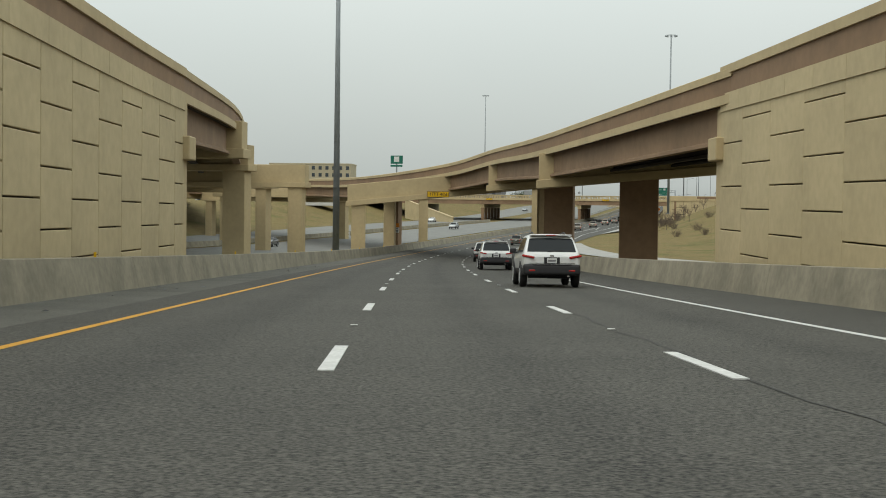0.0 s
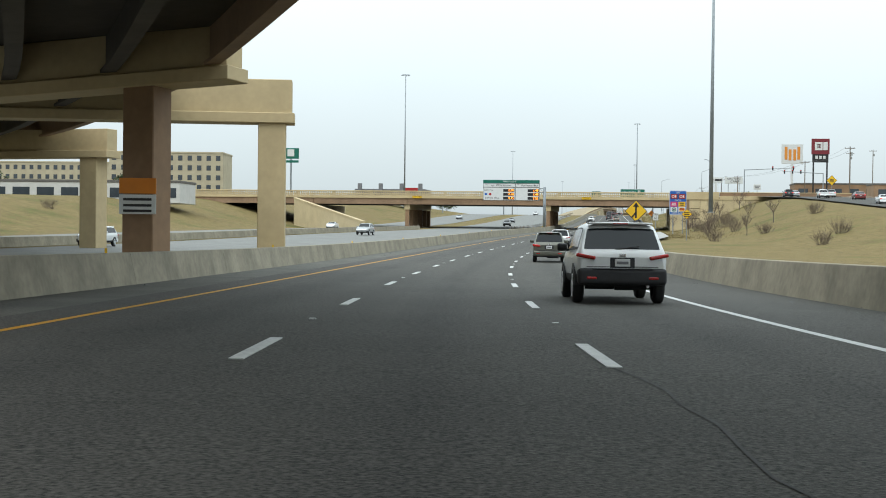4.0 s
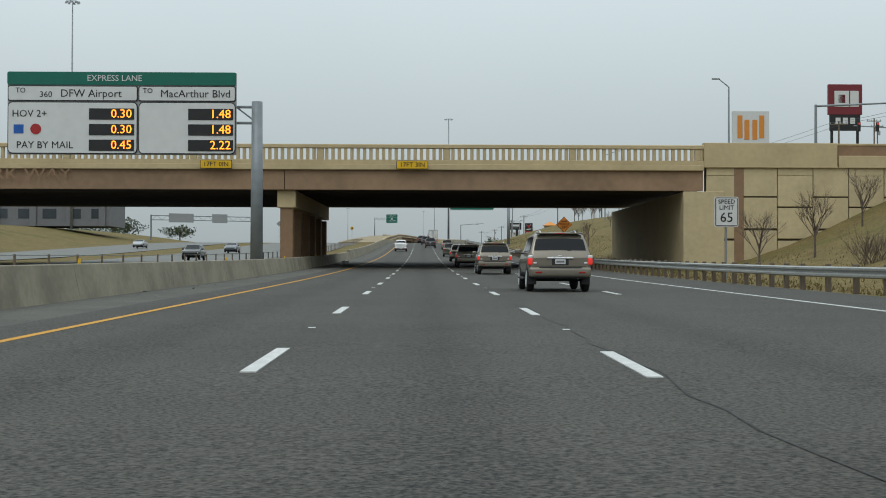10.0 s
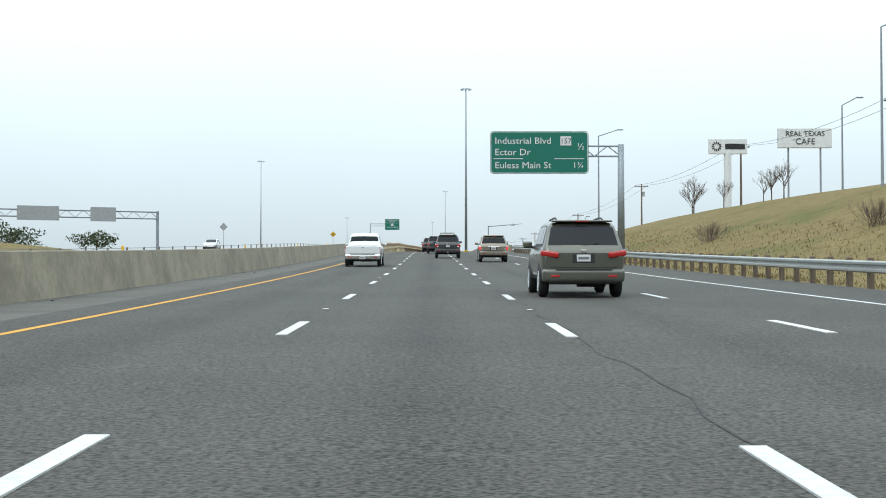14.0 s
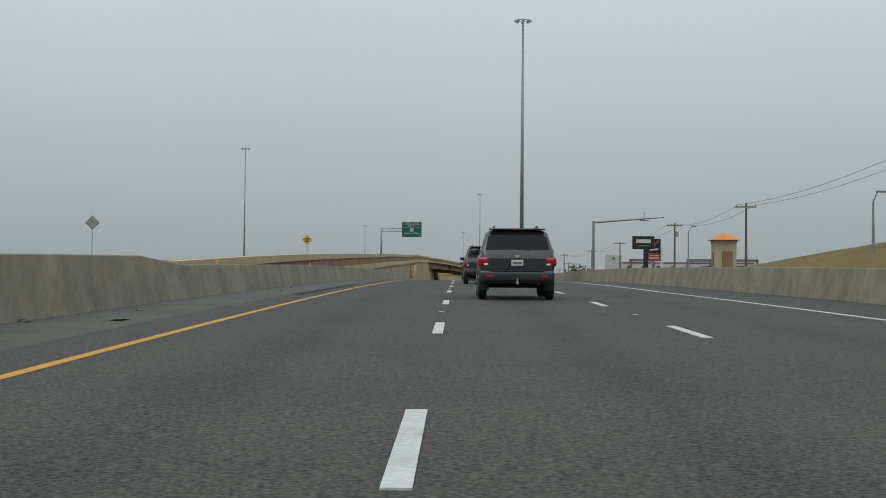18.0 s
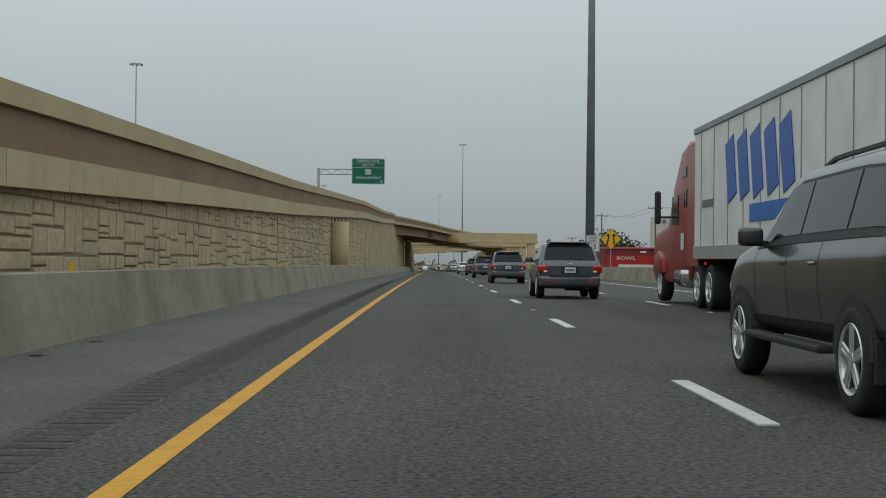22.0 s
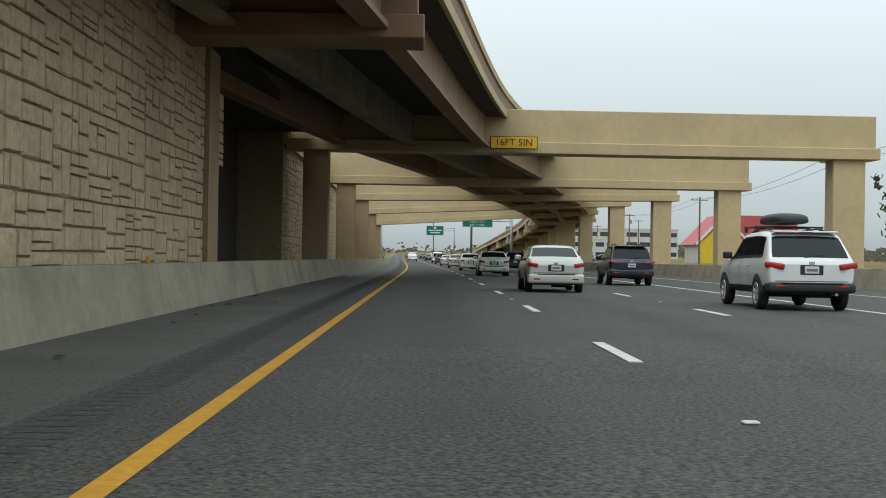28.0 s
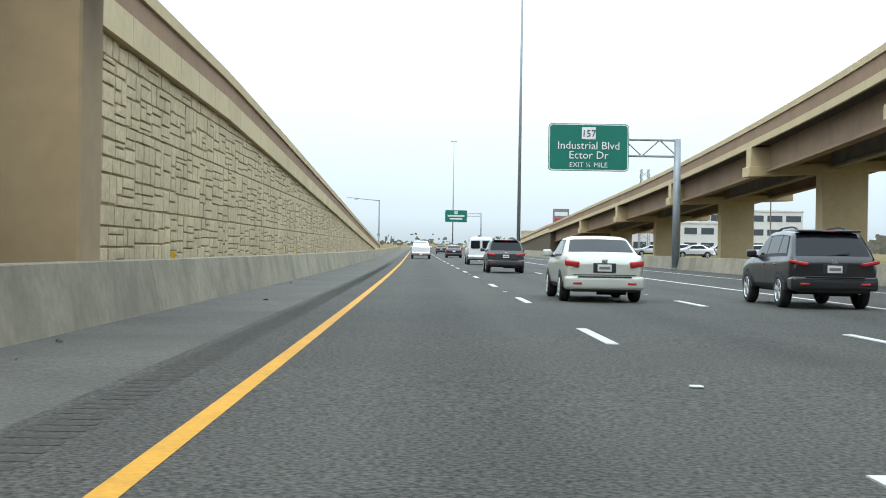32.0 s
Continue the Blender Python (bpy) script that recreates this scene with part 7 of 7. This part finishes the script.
    if kind == "suv":
        part("spoiler", box(w1 - 0.02, 0.24, 0.045, (0, R + rake + 0.03, H - 0.035), 0.02, seg=2), paint_mat, g, "roof spoiler", True)
        if close:
            part("wiper", box(0.5, 0.02, 0.02, (0.1, R + 0.13, belt + 0.1), rot=Matrix.Rotation(radians(-8), 4, "Y")), TRIM_BLACK, g)
            part("high_brake_lamp", box(0.3, 0.02, 0.022, (0, R + rake - 0.09, H - 0.04)), TAIL_RED, g)
    if box_on_roof:
        pod = bmesh.new()
        bmesh.ops.create_uvsphere(pod, u_segments=24, v_segments=14, radius=1)
        for v in pod.verts:
            x, y, z = v.co
            v.co = (math.copysign(abs(x) ** 0.6, x) * 0.43 * (1 - 0.12 * y), math.copysign(abs(y) ** 0.6, y) * 1.0 - 0.1, math.copysign(abs(z) ** 0.7, z) * (0.19 if z > 0 else 0.08) + H + 0.24)
        part("cargo_pod", pod, TRIM_BLACK, g, "black roof cargo pod", True)
        for y in (-0.65, 0.35):
            part("crossbar", box(w1 + 0.1, 0.07, 0.04, (0, y, H + 0.1), 0.01), TRIM_BLACK, g)
            for e in (-1, 1):
                part("crossbar_foot", box(0.08, 0.08, 0.14, (e * (w1 / 2), y, H + 0.04), 0.02), TRIM_BLACK, g)
    return g


WHITE_P = paint("white_car_paint", (0.608, 0.616, 0.616), 0.0)
SILVER_P = paint("silver_car_paint", (0.319, 0.334, 0.342), 0.5)
TAN_P = paint("tan_metallic_paint", (0.20, 0.176, 0.14), 0.42)
DARK_P = paint("dark_grey_paint", (0.042, 0.043, 0.046), 0.35)
BLACK_P = paint("black_car_paint", (0.014, 0.014, 0.017), 0.2)
NAVY_P = paint("navy_paint", (0.015, 0.019, 0.034), 0.3)
GREY_P = paint("slate_grey_paint", (0.076, 0.087, 0.099), 0.45)
RED_P = paint("dark_red_paint", (0.122, 0.015, 0.015), 0.3)
PEARL_P = paint("pearl_white_paint", (0.456, 0.471, 0.426), 0.1)
GREEN_P = paint("olive_grey_paint", (0.099, 0.099, 0.080), 0.4)

def white_suv(s, o, place):
    return car(s, o, WHITE_P, "white compact SUV with black lower trim " + place, 4.62, 1.86, 1.70, trim=0.74, clear=0.40, rake=0.52, lights="slim", flares=True)


def tan_suv(s, o, place):
    return car(s, o, TAN_P, "tan SUV with lit brake lamps " + place, 4.75, 1.9, 1.80, brake=True, lights="column", chrome=True, clear=0.45, rake=0.3, steps=True)


def grey_suv(s, o, place):
    return car(s, o, DARK_P, "dark grey full-size SUV with tow hitch " + place, 5.15, 2.0, 1.90, lights="tall", clear=0.48, rake=0.3, steps=True, hitch=True)


def slate_suv(s, o, place):
    return car(s, o, GREY_P, "slate grey compact SUV " + place, 4.27, 1.79, 1.66, lights="tall", clear=0.36, rake=0.46)


def cream_sedan(s, o, place):
    return car(s, o, PEARL_P, "cream white sedan " + place, 4.6, 1.8, 1.48, "sedan", clear=0.28)


def navy_suv(s, o, place):
    return car(s, o, NAVY_P, "navy blue SUV " + place, 4.5, 1.86, 1.66, clear=0.38, rake=0.5, lights="slim")


for s, o, place in ((41.5, 3.4, "between the ramp walls"), (76.0, 3.5, "nearing the flyover"), (111.6, 3.7, "beside the flyover pier"), (142.0, 3.7, "under the straddle bent"), (172.4, 3.7, "past the flyover"), (265.2, 3.65, "passing the merge lane")):
    white_suv(s, o, place)
car(219, 3.7, GREEN_P, "grey-green SUV driving ahead of the merge", 4.5, 1.8, 1.7)
for s, o, place in ((332.5, 3.7, "before the guardrail"), (368.5, 3.9, "beside the guardrail end"), (405.0, 3.9, "nearing the street bridge"), (439.5, 3.9, "facing the street bridge"), (469.0, 3.5, "under the street bridge"), (502.5, 3.7, "leaving the street bridge"), (594.4, 4.2, "climbing past the guide sign")):
    tan_suv(s, o, place)
car(537, 3.5, GREEN_P, "dark brown SUV driving uphill", 4.8, 1.9, 1.78)
car(579, -3.7, WHITE_P, "white pickup truck past the street bridge", 5.6, 1.98, 1.85, "pickup")
for s, o, place in ((612.0, 1.4, "changing lanes on the rise"), (649.5, 0.7, "climbing the rise"), (686.5, 0.0, "near the crest"), (716.8, -0.25, "at the crest"), (745.4, -0.25, "following the semi truck"), (775.4, -0.1, "beside the semi truck"), (804.4, -0.1, "alongside the semi truck")):
    grey_suv(s, o, place)
for s, o, place in ((833.4, -0.1, "ahead of the semi truck"), (863.8, -0.1, "beyond the crest"), (893.4, -0.1, "beside the stone wall"), (923.2, 0.1, "in the middle lane")):
    slate_suv(s, o, place)
for s, o, place in ((962.5, 0.0, "in the middle lane"), (1051.0, 0.0, "nearing the first beam"), (1086.8, 0.0, "under the first beams"), (1120.7, 0.0, "under the middle beams"), (1151.9, -0.1, "leaving the flyover"), (1183.5, -0.1, "past the flyover")):
    cream_sedan(s, o, place)
for s, o, place in ((989.4, 4.0, "in the outer lane"), (1064.0, 4.4, "near the first beam"), (1098.4, 4.3, "under the beams"), (1123.8, 4.0, "beside the bridge columns")):
    navy_suv(s, o, place)
for s, o, place in ((1152.9, 4.2, "leaving the flyover"), (1181.7, 4.4, "past the flyover")):
    car(s, o, BLACK_P, "black SUV " + place, 4.5, 1.86, 1.66, clear=0.38, rake=0.5, lights="slim")
car(1038.9, 4.35, WHITE_P, "white SUV carrying a black roof cargo pod", 5.0, 1.98, 1.77, box_on_roof=True, trim=0.62, clear=0.40, rake=0.6)
car(1219, 0.1, DARK_P, "dark grey SUV in the middle lane", 4.5, 1.86, 1.66)
for s, o, p, label, knd in ((1250, 0.4, WHITE_P, "white van in the middle lane", "van"), (1290, -3.8, WHITE_P, "white pickup in the fast lane", "pickup"), (1306, 0.1, BLACK_P, "black sedan in the middle lane", "sedan"), (1325, 3.7, DARK_P, "dark SUV in the outer lane", "suv"), (1375, 0.0, BLACK_P, "distant dark car in the middle lane", "sedan"), (1420, -3.7, RED_P, "distant red car in the fast lane", "sedan"), (1440, 3.7, WHITE_P, "distant white car in the outer lane", "sedan")):
    car(s, o, p, label, 5.6 if knd in ("van", "pickup") else 4.7, 1.98 if knd in ("van", "pickup") else 1.83, {"van": 2.05, "pickup": 1.88, "sedan": 1.48}.get(knd, 1.7), knd, close=False)
FAR_CARS = {}


def far_car(m, p, label, knd, brake):
    """A car away from the camera; alike ones share their meshes."""
    key = (p.name, knd, brake)
    m = m @ T3(0, 2.35, 0)
    if key not in FAR_CARS:
        FAR_CARS[key] = car(0, 0, p, label, 4.7, 1.85, 1.66 if knd != "sedan" else 1.47, knd, brake=brake, close=False)
        FAR_CARS[key].matrix_basis = m
        return FAR_CARS[key]
    return tagged(copy_thing(FAR_CARS[key], m), label, "car", "highway traffic")


for k, (s, o, p, knd) in enumerate(((250, -33, WHITE_P, "suv"), (190, -30, DARK_P, "sedan"), (330, -27, SILVER_P, "suv"), (420, -53, WHITE_P, "sedan"), (560, -28, GREY_P, "sedan"), (600, -50, SILVER_P, "sedan"), (690, -30, WHITE_P, "suv"), (505, -24, DARK_P, "suv"))):
    far_car(on_road(s, o, 0, 180), p, "car on the opposite carriageway", knd, False)
for k, (s, do, p, knd) in enumerate(((352, 3, WHITE_P, "sedan"), (380, 6, RED_P, "sedan"), (392, 2.6, WHITE_P, "pickup"), (408, 6, DARK_P, "suv"), (418, 9.5, WHITE_P, "suv"), (432, 3, BLACK_P, "suv"), (446, 6, SILVER_P, "sedan"))):
    far_car(on_road(s, frontage(s) + do, max(ground_h(s, frontage(s) + do), lerp(s, *H_RIGHT) - 0.1) + 0.25), p, "car waiting on the frontage road", knd, True)
for k in range(9):
    s = 1278 + 9 * k
    far_car(on_road(s, 30 + (k % 3) * 5, 0.5, 90), (WHITE_P, SILVER_P, BLACK_P)[k % 3], "car parked in the lot beside the ramp", "suv" if k % 3 else "sedan", False)


def tractor_trailer(s, o):
    g = thing("semi_truck", on_road(s, o, 0), "red semi truck hauling a white box trailer with blue graphics", "truck", group="highway traffic")
    L, W, Z0, Z1 = 16.1, 2.58, 1.15, 4.1
    tr = part("trailer_body", box(W, L, Z1 - Z0, (0, L / 2, (Z0 + Z1) / 2), 0.03), mat("trailer_white", (0.62, 0.62, 0.59), 0.45, 1.5, 0.06, stain=0.12, stain_scale=0.8), g, "white trailer box")
    for e in (-1, 1):
        part("top_rail", box(0.06, L, 0.14, (e * (W / 2), L / 2, Z1 - 0.05), 0.01), STEEL, g)
        part("bottom_rail", box(0.06, L, 0.3, (e * (W / 2), L / 2, Z0 + 0.12), 0.01), RAIL_STEEL, g, "metal side rail")
        for k in range(12):
            part("side_seam", box(0.02, 0.02, Z1 - Z0 - 0.3, (e * (W / 2 + 0.006), 0.7 + k * 1.33, (Z0 + Z1) / 2)), SIGN_BACK, g)
        for k in range(5):
            part("graphic_bar", box(0.012, 0.75, 1.25, (e * (W / 2 + 0.012), 8.2 + 1.05 * k, 2.95), 0.004, rot=Matrix.Rotation(radians(-14), 4, "X")), SIGN_BLUE, g, "slanted blue graphic")
        part("graphic_bar", box(0.012, 3.6, 0.34, (e * (W / 2 + 0.012), 9.0, 2.0), 0.004), BLUE, g)
        part("graphic_bar", box(0.012, 1.1, 0.16, (e * (W / 2 + 0.012), 14.6, 2.35), 0.004), GREY_WALL, g)
    for x in (-W / 2, 0, W / 2):
        part("door_frame", box(0.09, 0.05, Z1 - Z0, (x * 0.985, -0.02, (Z0 + Z1) / 2), 0.01), SIGN_BACK, g)
    for z in (Z0 + 0.06, Z1 - 0.06):
        part("door_frame", box(W, 0.05, 0.14, (0, -0.02, z), 0.01), SIGN_BACK, g)
    for x in (-0.35, -0.12, 0.14, 0.55):
        part("lock_rod", tube(0.025, 0.025, (x, -0.07, Z0 + 0.1), (x, -0.07, Z1 - 0.15), 6), STEEL, g)
    for e in (-1, 1):
        for k in range(4):
            part("hinge", box(0.18, 0.04, 0.07, (e * 1.17, -0.05, Z0 + 0.35 + 0.72 * k), 0.01), STEEL, g)
    for k in range(5):
        w, q = ((0.42, 12), (0.46, 10), (0.12, 16), (0.38, 12), (0.3, 12))[k]
    part("graphic_bar", box(w, 0.012, 0.1, (-0.70 - 0.05 * k, -0.012, 3.82 - 0.47 * k), 0.004), NAVY_P, g, "navy graphic bar")
    part("graphic_bar", box(0.13, 0.012, 0.34, (-0.72 - 0.05 * k, -0.014, 3.68 - 0.47 * k), 0.004, rot=Matrix.Rotation(radians(q), 4, "Y")), NAVY_P, g, "slanted navy graphic bar")
    part("graphic_bar", box(w * 0.85, 0.012, 0.09, (-0.76 - 0.05 * k, -0.016, 3.54 - 0.47 * k), 0.004), NAVY_P, g, "navy graphic bar")
    part("notice", box(0.62, 0.012, 0.4, (0.85, -0.012, 2.35), 0.004), SIGN_WHITE, g)
    part("notice", box(0.5, 0.012, 0.2, (0.8, -0.02, 1.75), 0.004), SIGN_YELLOW, g)
    part("rear_bumper", box(2.3, 0.12, 0.14, (0, 0.05, 0.55), 0.02), STEEL, g, "steel underride bar")
    for e in (-1, 1):
        part("bumper_leg", box(0.1, 0.1, 0.6, (e * 0.75, 0.1, 0.85)), STEEL, g)
        part("tail_lamp", box(0.34, 0.05, 0.14, (e * 0.95, -0.02, 1.08), 0.01), RED_LAMP, g, "lit red tail lamp")
        part("mud_flap", box(0.65, 0.04, 0.75, (e * 0.9, 0.6, 0.55), 0.01), SIGN_WHITE, g)
        for y in (1.3, 2.55):
            wheel(g, e * 1.03, y, 0.5, 0.55, e)
        part("landing_leg", box(0.14, 0.14, 0.95, (e * 0.7, 12.2, 0.65), 0.02), STEEL, g)
    part("chassis", box(1.0, L + 5.0, 0.25, (0, L / 2 + 3.2, 0.98)), TRIM_BLACK, g)
    red = mat("truck_red", (0.24, 0.022, 0.018), 0.3, 1.5, 0.05, stain=0.08, spec=0.5)
    y0 = L + 0.75
    part("sleeper", rounded(prism([(y0, 0.9), (y0, 3.75), (y0 + 0.5, 3.98), (y0 + 1.5, 3.8), (y0 + 2.5, 3.0), (y0 + 3.3, 2.05), (y0 + 5.1, 1.85), (y0 + 5.4, 1.5), (y0 + 5.45, 0.55), (y0 + 3.0, 0.5), (y0 + 0.2, 0.6)], 2.34), 0.14, 3), red, g, "red cab with a tall aerodynamic sleeper", True)
    for e in (-1, 1):
        part("cab_window", box(0.05, 0.85, 0.75, (e * 1.165, y0 + 2.25, 2.35), 0.02), GLASS, g, "dark cab window")
        part("cab_window", box(0.05, 0.35, 0.45, (e * 1.165, y0 + 0.9, 2.6), 0.02), GLASS, g)
        part("sleeper_window", box(0.05, 0.5, 0.28, (e * 1.165, y0 + 1.0, 3.25), 0.02), GLASS, g)
        part("side_fairing", box(0.06, 1.3, 2.9, (e * 1.22, y0 - 0.35, 2.4), 0.02), red, g, "red side fairing")
        part("mirror", box(0.16, 0.12, 0.85, (e * 1.5, y0 + 2.95, 2.45), 0.04), TRIM_BLACK, g, "tall black mirror")
        part("mirror_stem", tube(0.03, 0.03, (e * 1.15, y0 + 2.8, 2.2), (e * 1.48, y0 + 2.95, 2.2), 6), TRIM_BLACK, g)
        part("fender", rounded(prism([(y0 + 3.5, 0.75), (y0 + 3.6, 1.15), (y0 + 4.1, 1.35), (y0 + 4.7, 1.2), (y0 + 5.0, 0.75)], 0.4, shift=e * 1.08), 0.05), red, g, "red front fender", True)
        wheel(g, e * 1.05, y0 + 4.25, 0.5, 0.32, e)
        for y in (y0 - 0.9, y0 - 2.2):
            wheel(g, e * 0.98, y, 0.5, 0.55, e)
        part("headlamp", box(0.4, 0.2, 0.28, (e * 0.92, y0 + 5.3, 1.1), 0.05), LAMP_CLEAR, g)
        part("marker_lamp", box(0.04, 0.14, 0.06, (e * 1.2, y0 - 1.6, 1.02), 0.01), RED_LAMP, g)
        part("fuel_tank", tube(0.3, 0.3, (e * 0.92, y0 + 0.5, 0.7), (e * 0.92, y0 + 2.2, 0.7), 14), CHROME, g, "polished fuel tank", True)
        part("decal", box(0.02, 0.35, 0.4, (e * 1.19, y0 + 1.2, 1.55), 0.004), SIGN_WHITE, g)
    part("windshield", box(2.0, 0.06, 0.95, (0, y0 + 2.96, 2.5), 0.02, rot=Matrix.Rotation(radians(-41), 4, "X")), GLASS, g)
    return g


tractor_trailer(761, 3.4)
tractor_trailer(810.2, 3.3)

# ---- wall pieces, last ----
unit = bmesh.new()
box(1, 0.2, 1, (0, 0, 0), 0.012, bm=unit)
PANEL_ME = bpy.data.meshes.new("wall_panel")
unit.to_mesh(PANEL_ME)
unit.free()
PANEL_ME.materials.append(TAN_PANEL)


def tilted(s, o, h, w, hh, side, depth=1.0):
    """A panel flat on the wall: local x along the wall, y out of it."""
    t = heading(s)
    m = Matrix.Translation(at(s, o, h)) @ Matrix.Rotation(t + math.pi / 2, 4, "Z")
    return m @ Matrix.Rotation(-math.atan(grade(s)), 4, "Y") @ Matrix.Diagonal((w, depth, hh, 1))


def panel_wall(root, top, s0, s1, o, wide, tall, first, rise, cover):
    """Staggered cast panels with level joints: first is a joint's height at s0, rise its climb against the road."""
    k, s = 0, s0
    while s < s1 - 0.3:
        e = min(s + wide, s1)
        c = (s + e) / 2
        z = first + rise * (c - s0) - (4 * tall if k % 2 else 4.5 * tall)
        lim = top(c) - cover + 0.05
        while z < lim:
            z1 = min(z + tall, lim)
            if z1 > 0.2 and z1 - z > 0.06:
                m = Matrix.Translation(at(c, o, (z + z1) / 2)) @ Matrix.Rotation(heading(c) + math.pi / 2, 4, "Z") @ Matrix.Rotation(-math.atan(grade(c) + rise), 4, "Y")
                pt("wall_panel", PANEL_ME, root, m @ Matrix.Diagonal((e - s - 0.018, 1, z1 - z - 0.045, 1)))
            z = z1
        s = e
        k += 1


panel_wall(WALL_L, TOP_L, 8.64, 50, -9.80, 2.82, 1.5, 3.12, 0.0277, 1.59)
panel_wall(WALL_R, TOP_R, 9.6, 51, 10.95, 3.8, 1.64, 2.9, 0.04, 1.73)

for s in (781, 813, 845, 909, 941, 973, 1005):
    h0, h1 = 0.3, max(0.6, (TOP_D(s) - 1.4) if s < 985 else 6.7)
    part("panel_joint", box(0.06, 0.06, h1 - h0, (0, 0, (h0 + h1) / 2)), STONE, WALL_D, "vertical cast joint", m=on_road(s, -9.84, 0, 90, tilt=False))

STONES = []
for v in range(4):
    rs = random.Random(900 + v)
    bm = bmesh.new()
    a = [bm.verts.new((x, -0.5, z)) for x, z in ((-0.5, -0.5), (0.5, -0.5), (0.5, 0.5), (-0.5, 0.5))]
    f = [bm.verts.new((x * rs.uniform(0.88, 0.97), 0.5 * rs.uniform(0.6, 1.2), z * rs.uniform(0.82, 0.95))) for x, z in ((-0.5, -0.5), (0.5, -0.5), (0.5, 0.5), (-0.5, 0.5))]
    c = bm.verts.new((rs.uniform(-0.12, 0.12), 0.62, rs.uniform(-0.12, 0.12)))
    for i in range(4):
        bm.faces.new((a[i], a[(i + 1) % 4], f[(i + 1) % 4], f[i]))
        bm.faces.new((f[i], f[(i + 1) % 4], c))
    bmesh.ops.recalc_face_normals(bm, faces=bm.faces[:])
    for fc in bm.faces:
        if fc.normal.y < -0.1:
            fc.normal_flip()
    me = bpy.data.meshes.new("stone")
    bm.to_mesh(me)
    bm.free()
    me.materials.append(STONE)
    STONES.append((me, [v.co.copy() for v in me.vertices], [tuple(p.vertices) for p in me.polygons]))


def split(rng, x0, z0, x1, z1, out, long, least=(0.12, 0.55)):
    w, h = x1 - x0, z1 - z0
    if w * h < rng.uniform(*least) or (w < 0.45 and h < 0.45):
        out.append((x0, z0, x1, z1))
    elif w > h * rng.uniform(0.8, long):
        m = x0 + w * rng.uniform(0.3, 0.7)
        split(rng, x0, z0, m, z1, out, long, least)
        split(rng, m, z0, x1, z1, out, long, least)
    else:
        m = z0 + h * rng.uniform(0.3, 0.7)
        split(rng, x0, z0, x1, m, out, long, least)
        split(rng, x0, m, x1, z1, out, long, least)


def stone_wall(root, lim, s0, s1, o, near, seed, long, depth, course=(0.7, 1.0), run=(1.0, 2.1), least=(0.12, 0.55)):
    rs = random.Random(seed)
    cells = []
    z = 0.6
    while z < 8.0:
        s, tall = s0, rs.uniform(*course)
        while s < s1:
            w = rs.uniform(*run)
            if z < lim(s + w / 2):
                split(rs, s, z, s + w, z + tall, cells, long, least)
            s += w
        z += tall
    vs, fs, n = [], [], 0
    for x0, z0, x1, z1 in cells:
        cap = lim((x0 + x1) / 2)
        z1 = min(z1, cap)
        if z1 - z0 < 0.08:
            continue
        me, co, po = STONES[rs.randrange(4)]
        m = tilted((x0 + x1) / 2, o, (z0 + z1) / 2, (x1 - x0) - 0.028, (z1 - z0) - 0.026, 1, depth * rs.uniform(0.5, 1.2)) @ Matrix.Rotation(math.pi, 4, "Z")
        if near[0] < x0 < near[1] and n < 290:
            pt("stone", me, root, m)
            n += 1
        else:
            i = len(vs)
            vs += [tuple(m @ c) for c in co]
            fs += [tuple(i + k for k in p) for p in po]
    me = bpy.data.meshes.new("stones")
    me.from_pydata(vs, [], fs)
    me.materials.append(STONE)
    ob = new("stones", me)
    ob.parent = root
    tagged(ob, kind="stuff")


stone_wall(WALL_D, lambda s: (TOP_D(s) - 1.38) if s < 985 else 6.7, 742, 1044, -9.86, (850, 885), 31, 4.2, 0.055, (1.3, 2.2), (2.6, 4.6), (0.14, 0.7))
stone_wall(WALL_E, lambda s: (TOP_E(s) - 1.58) if s > 1063 else 6.7, 1074, 1388, -11.0, (1166, 1200), 32, 5.0, 0.06, (1.3, 2.2), (2.2, 4.0), (0.25, 0.7))
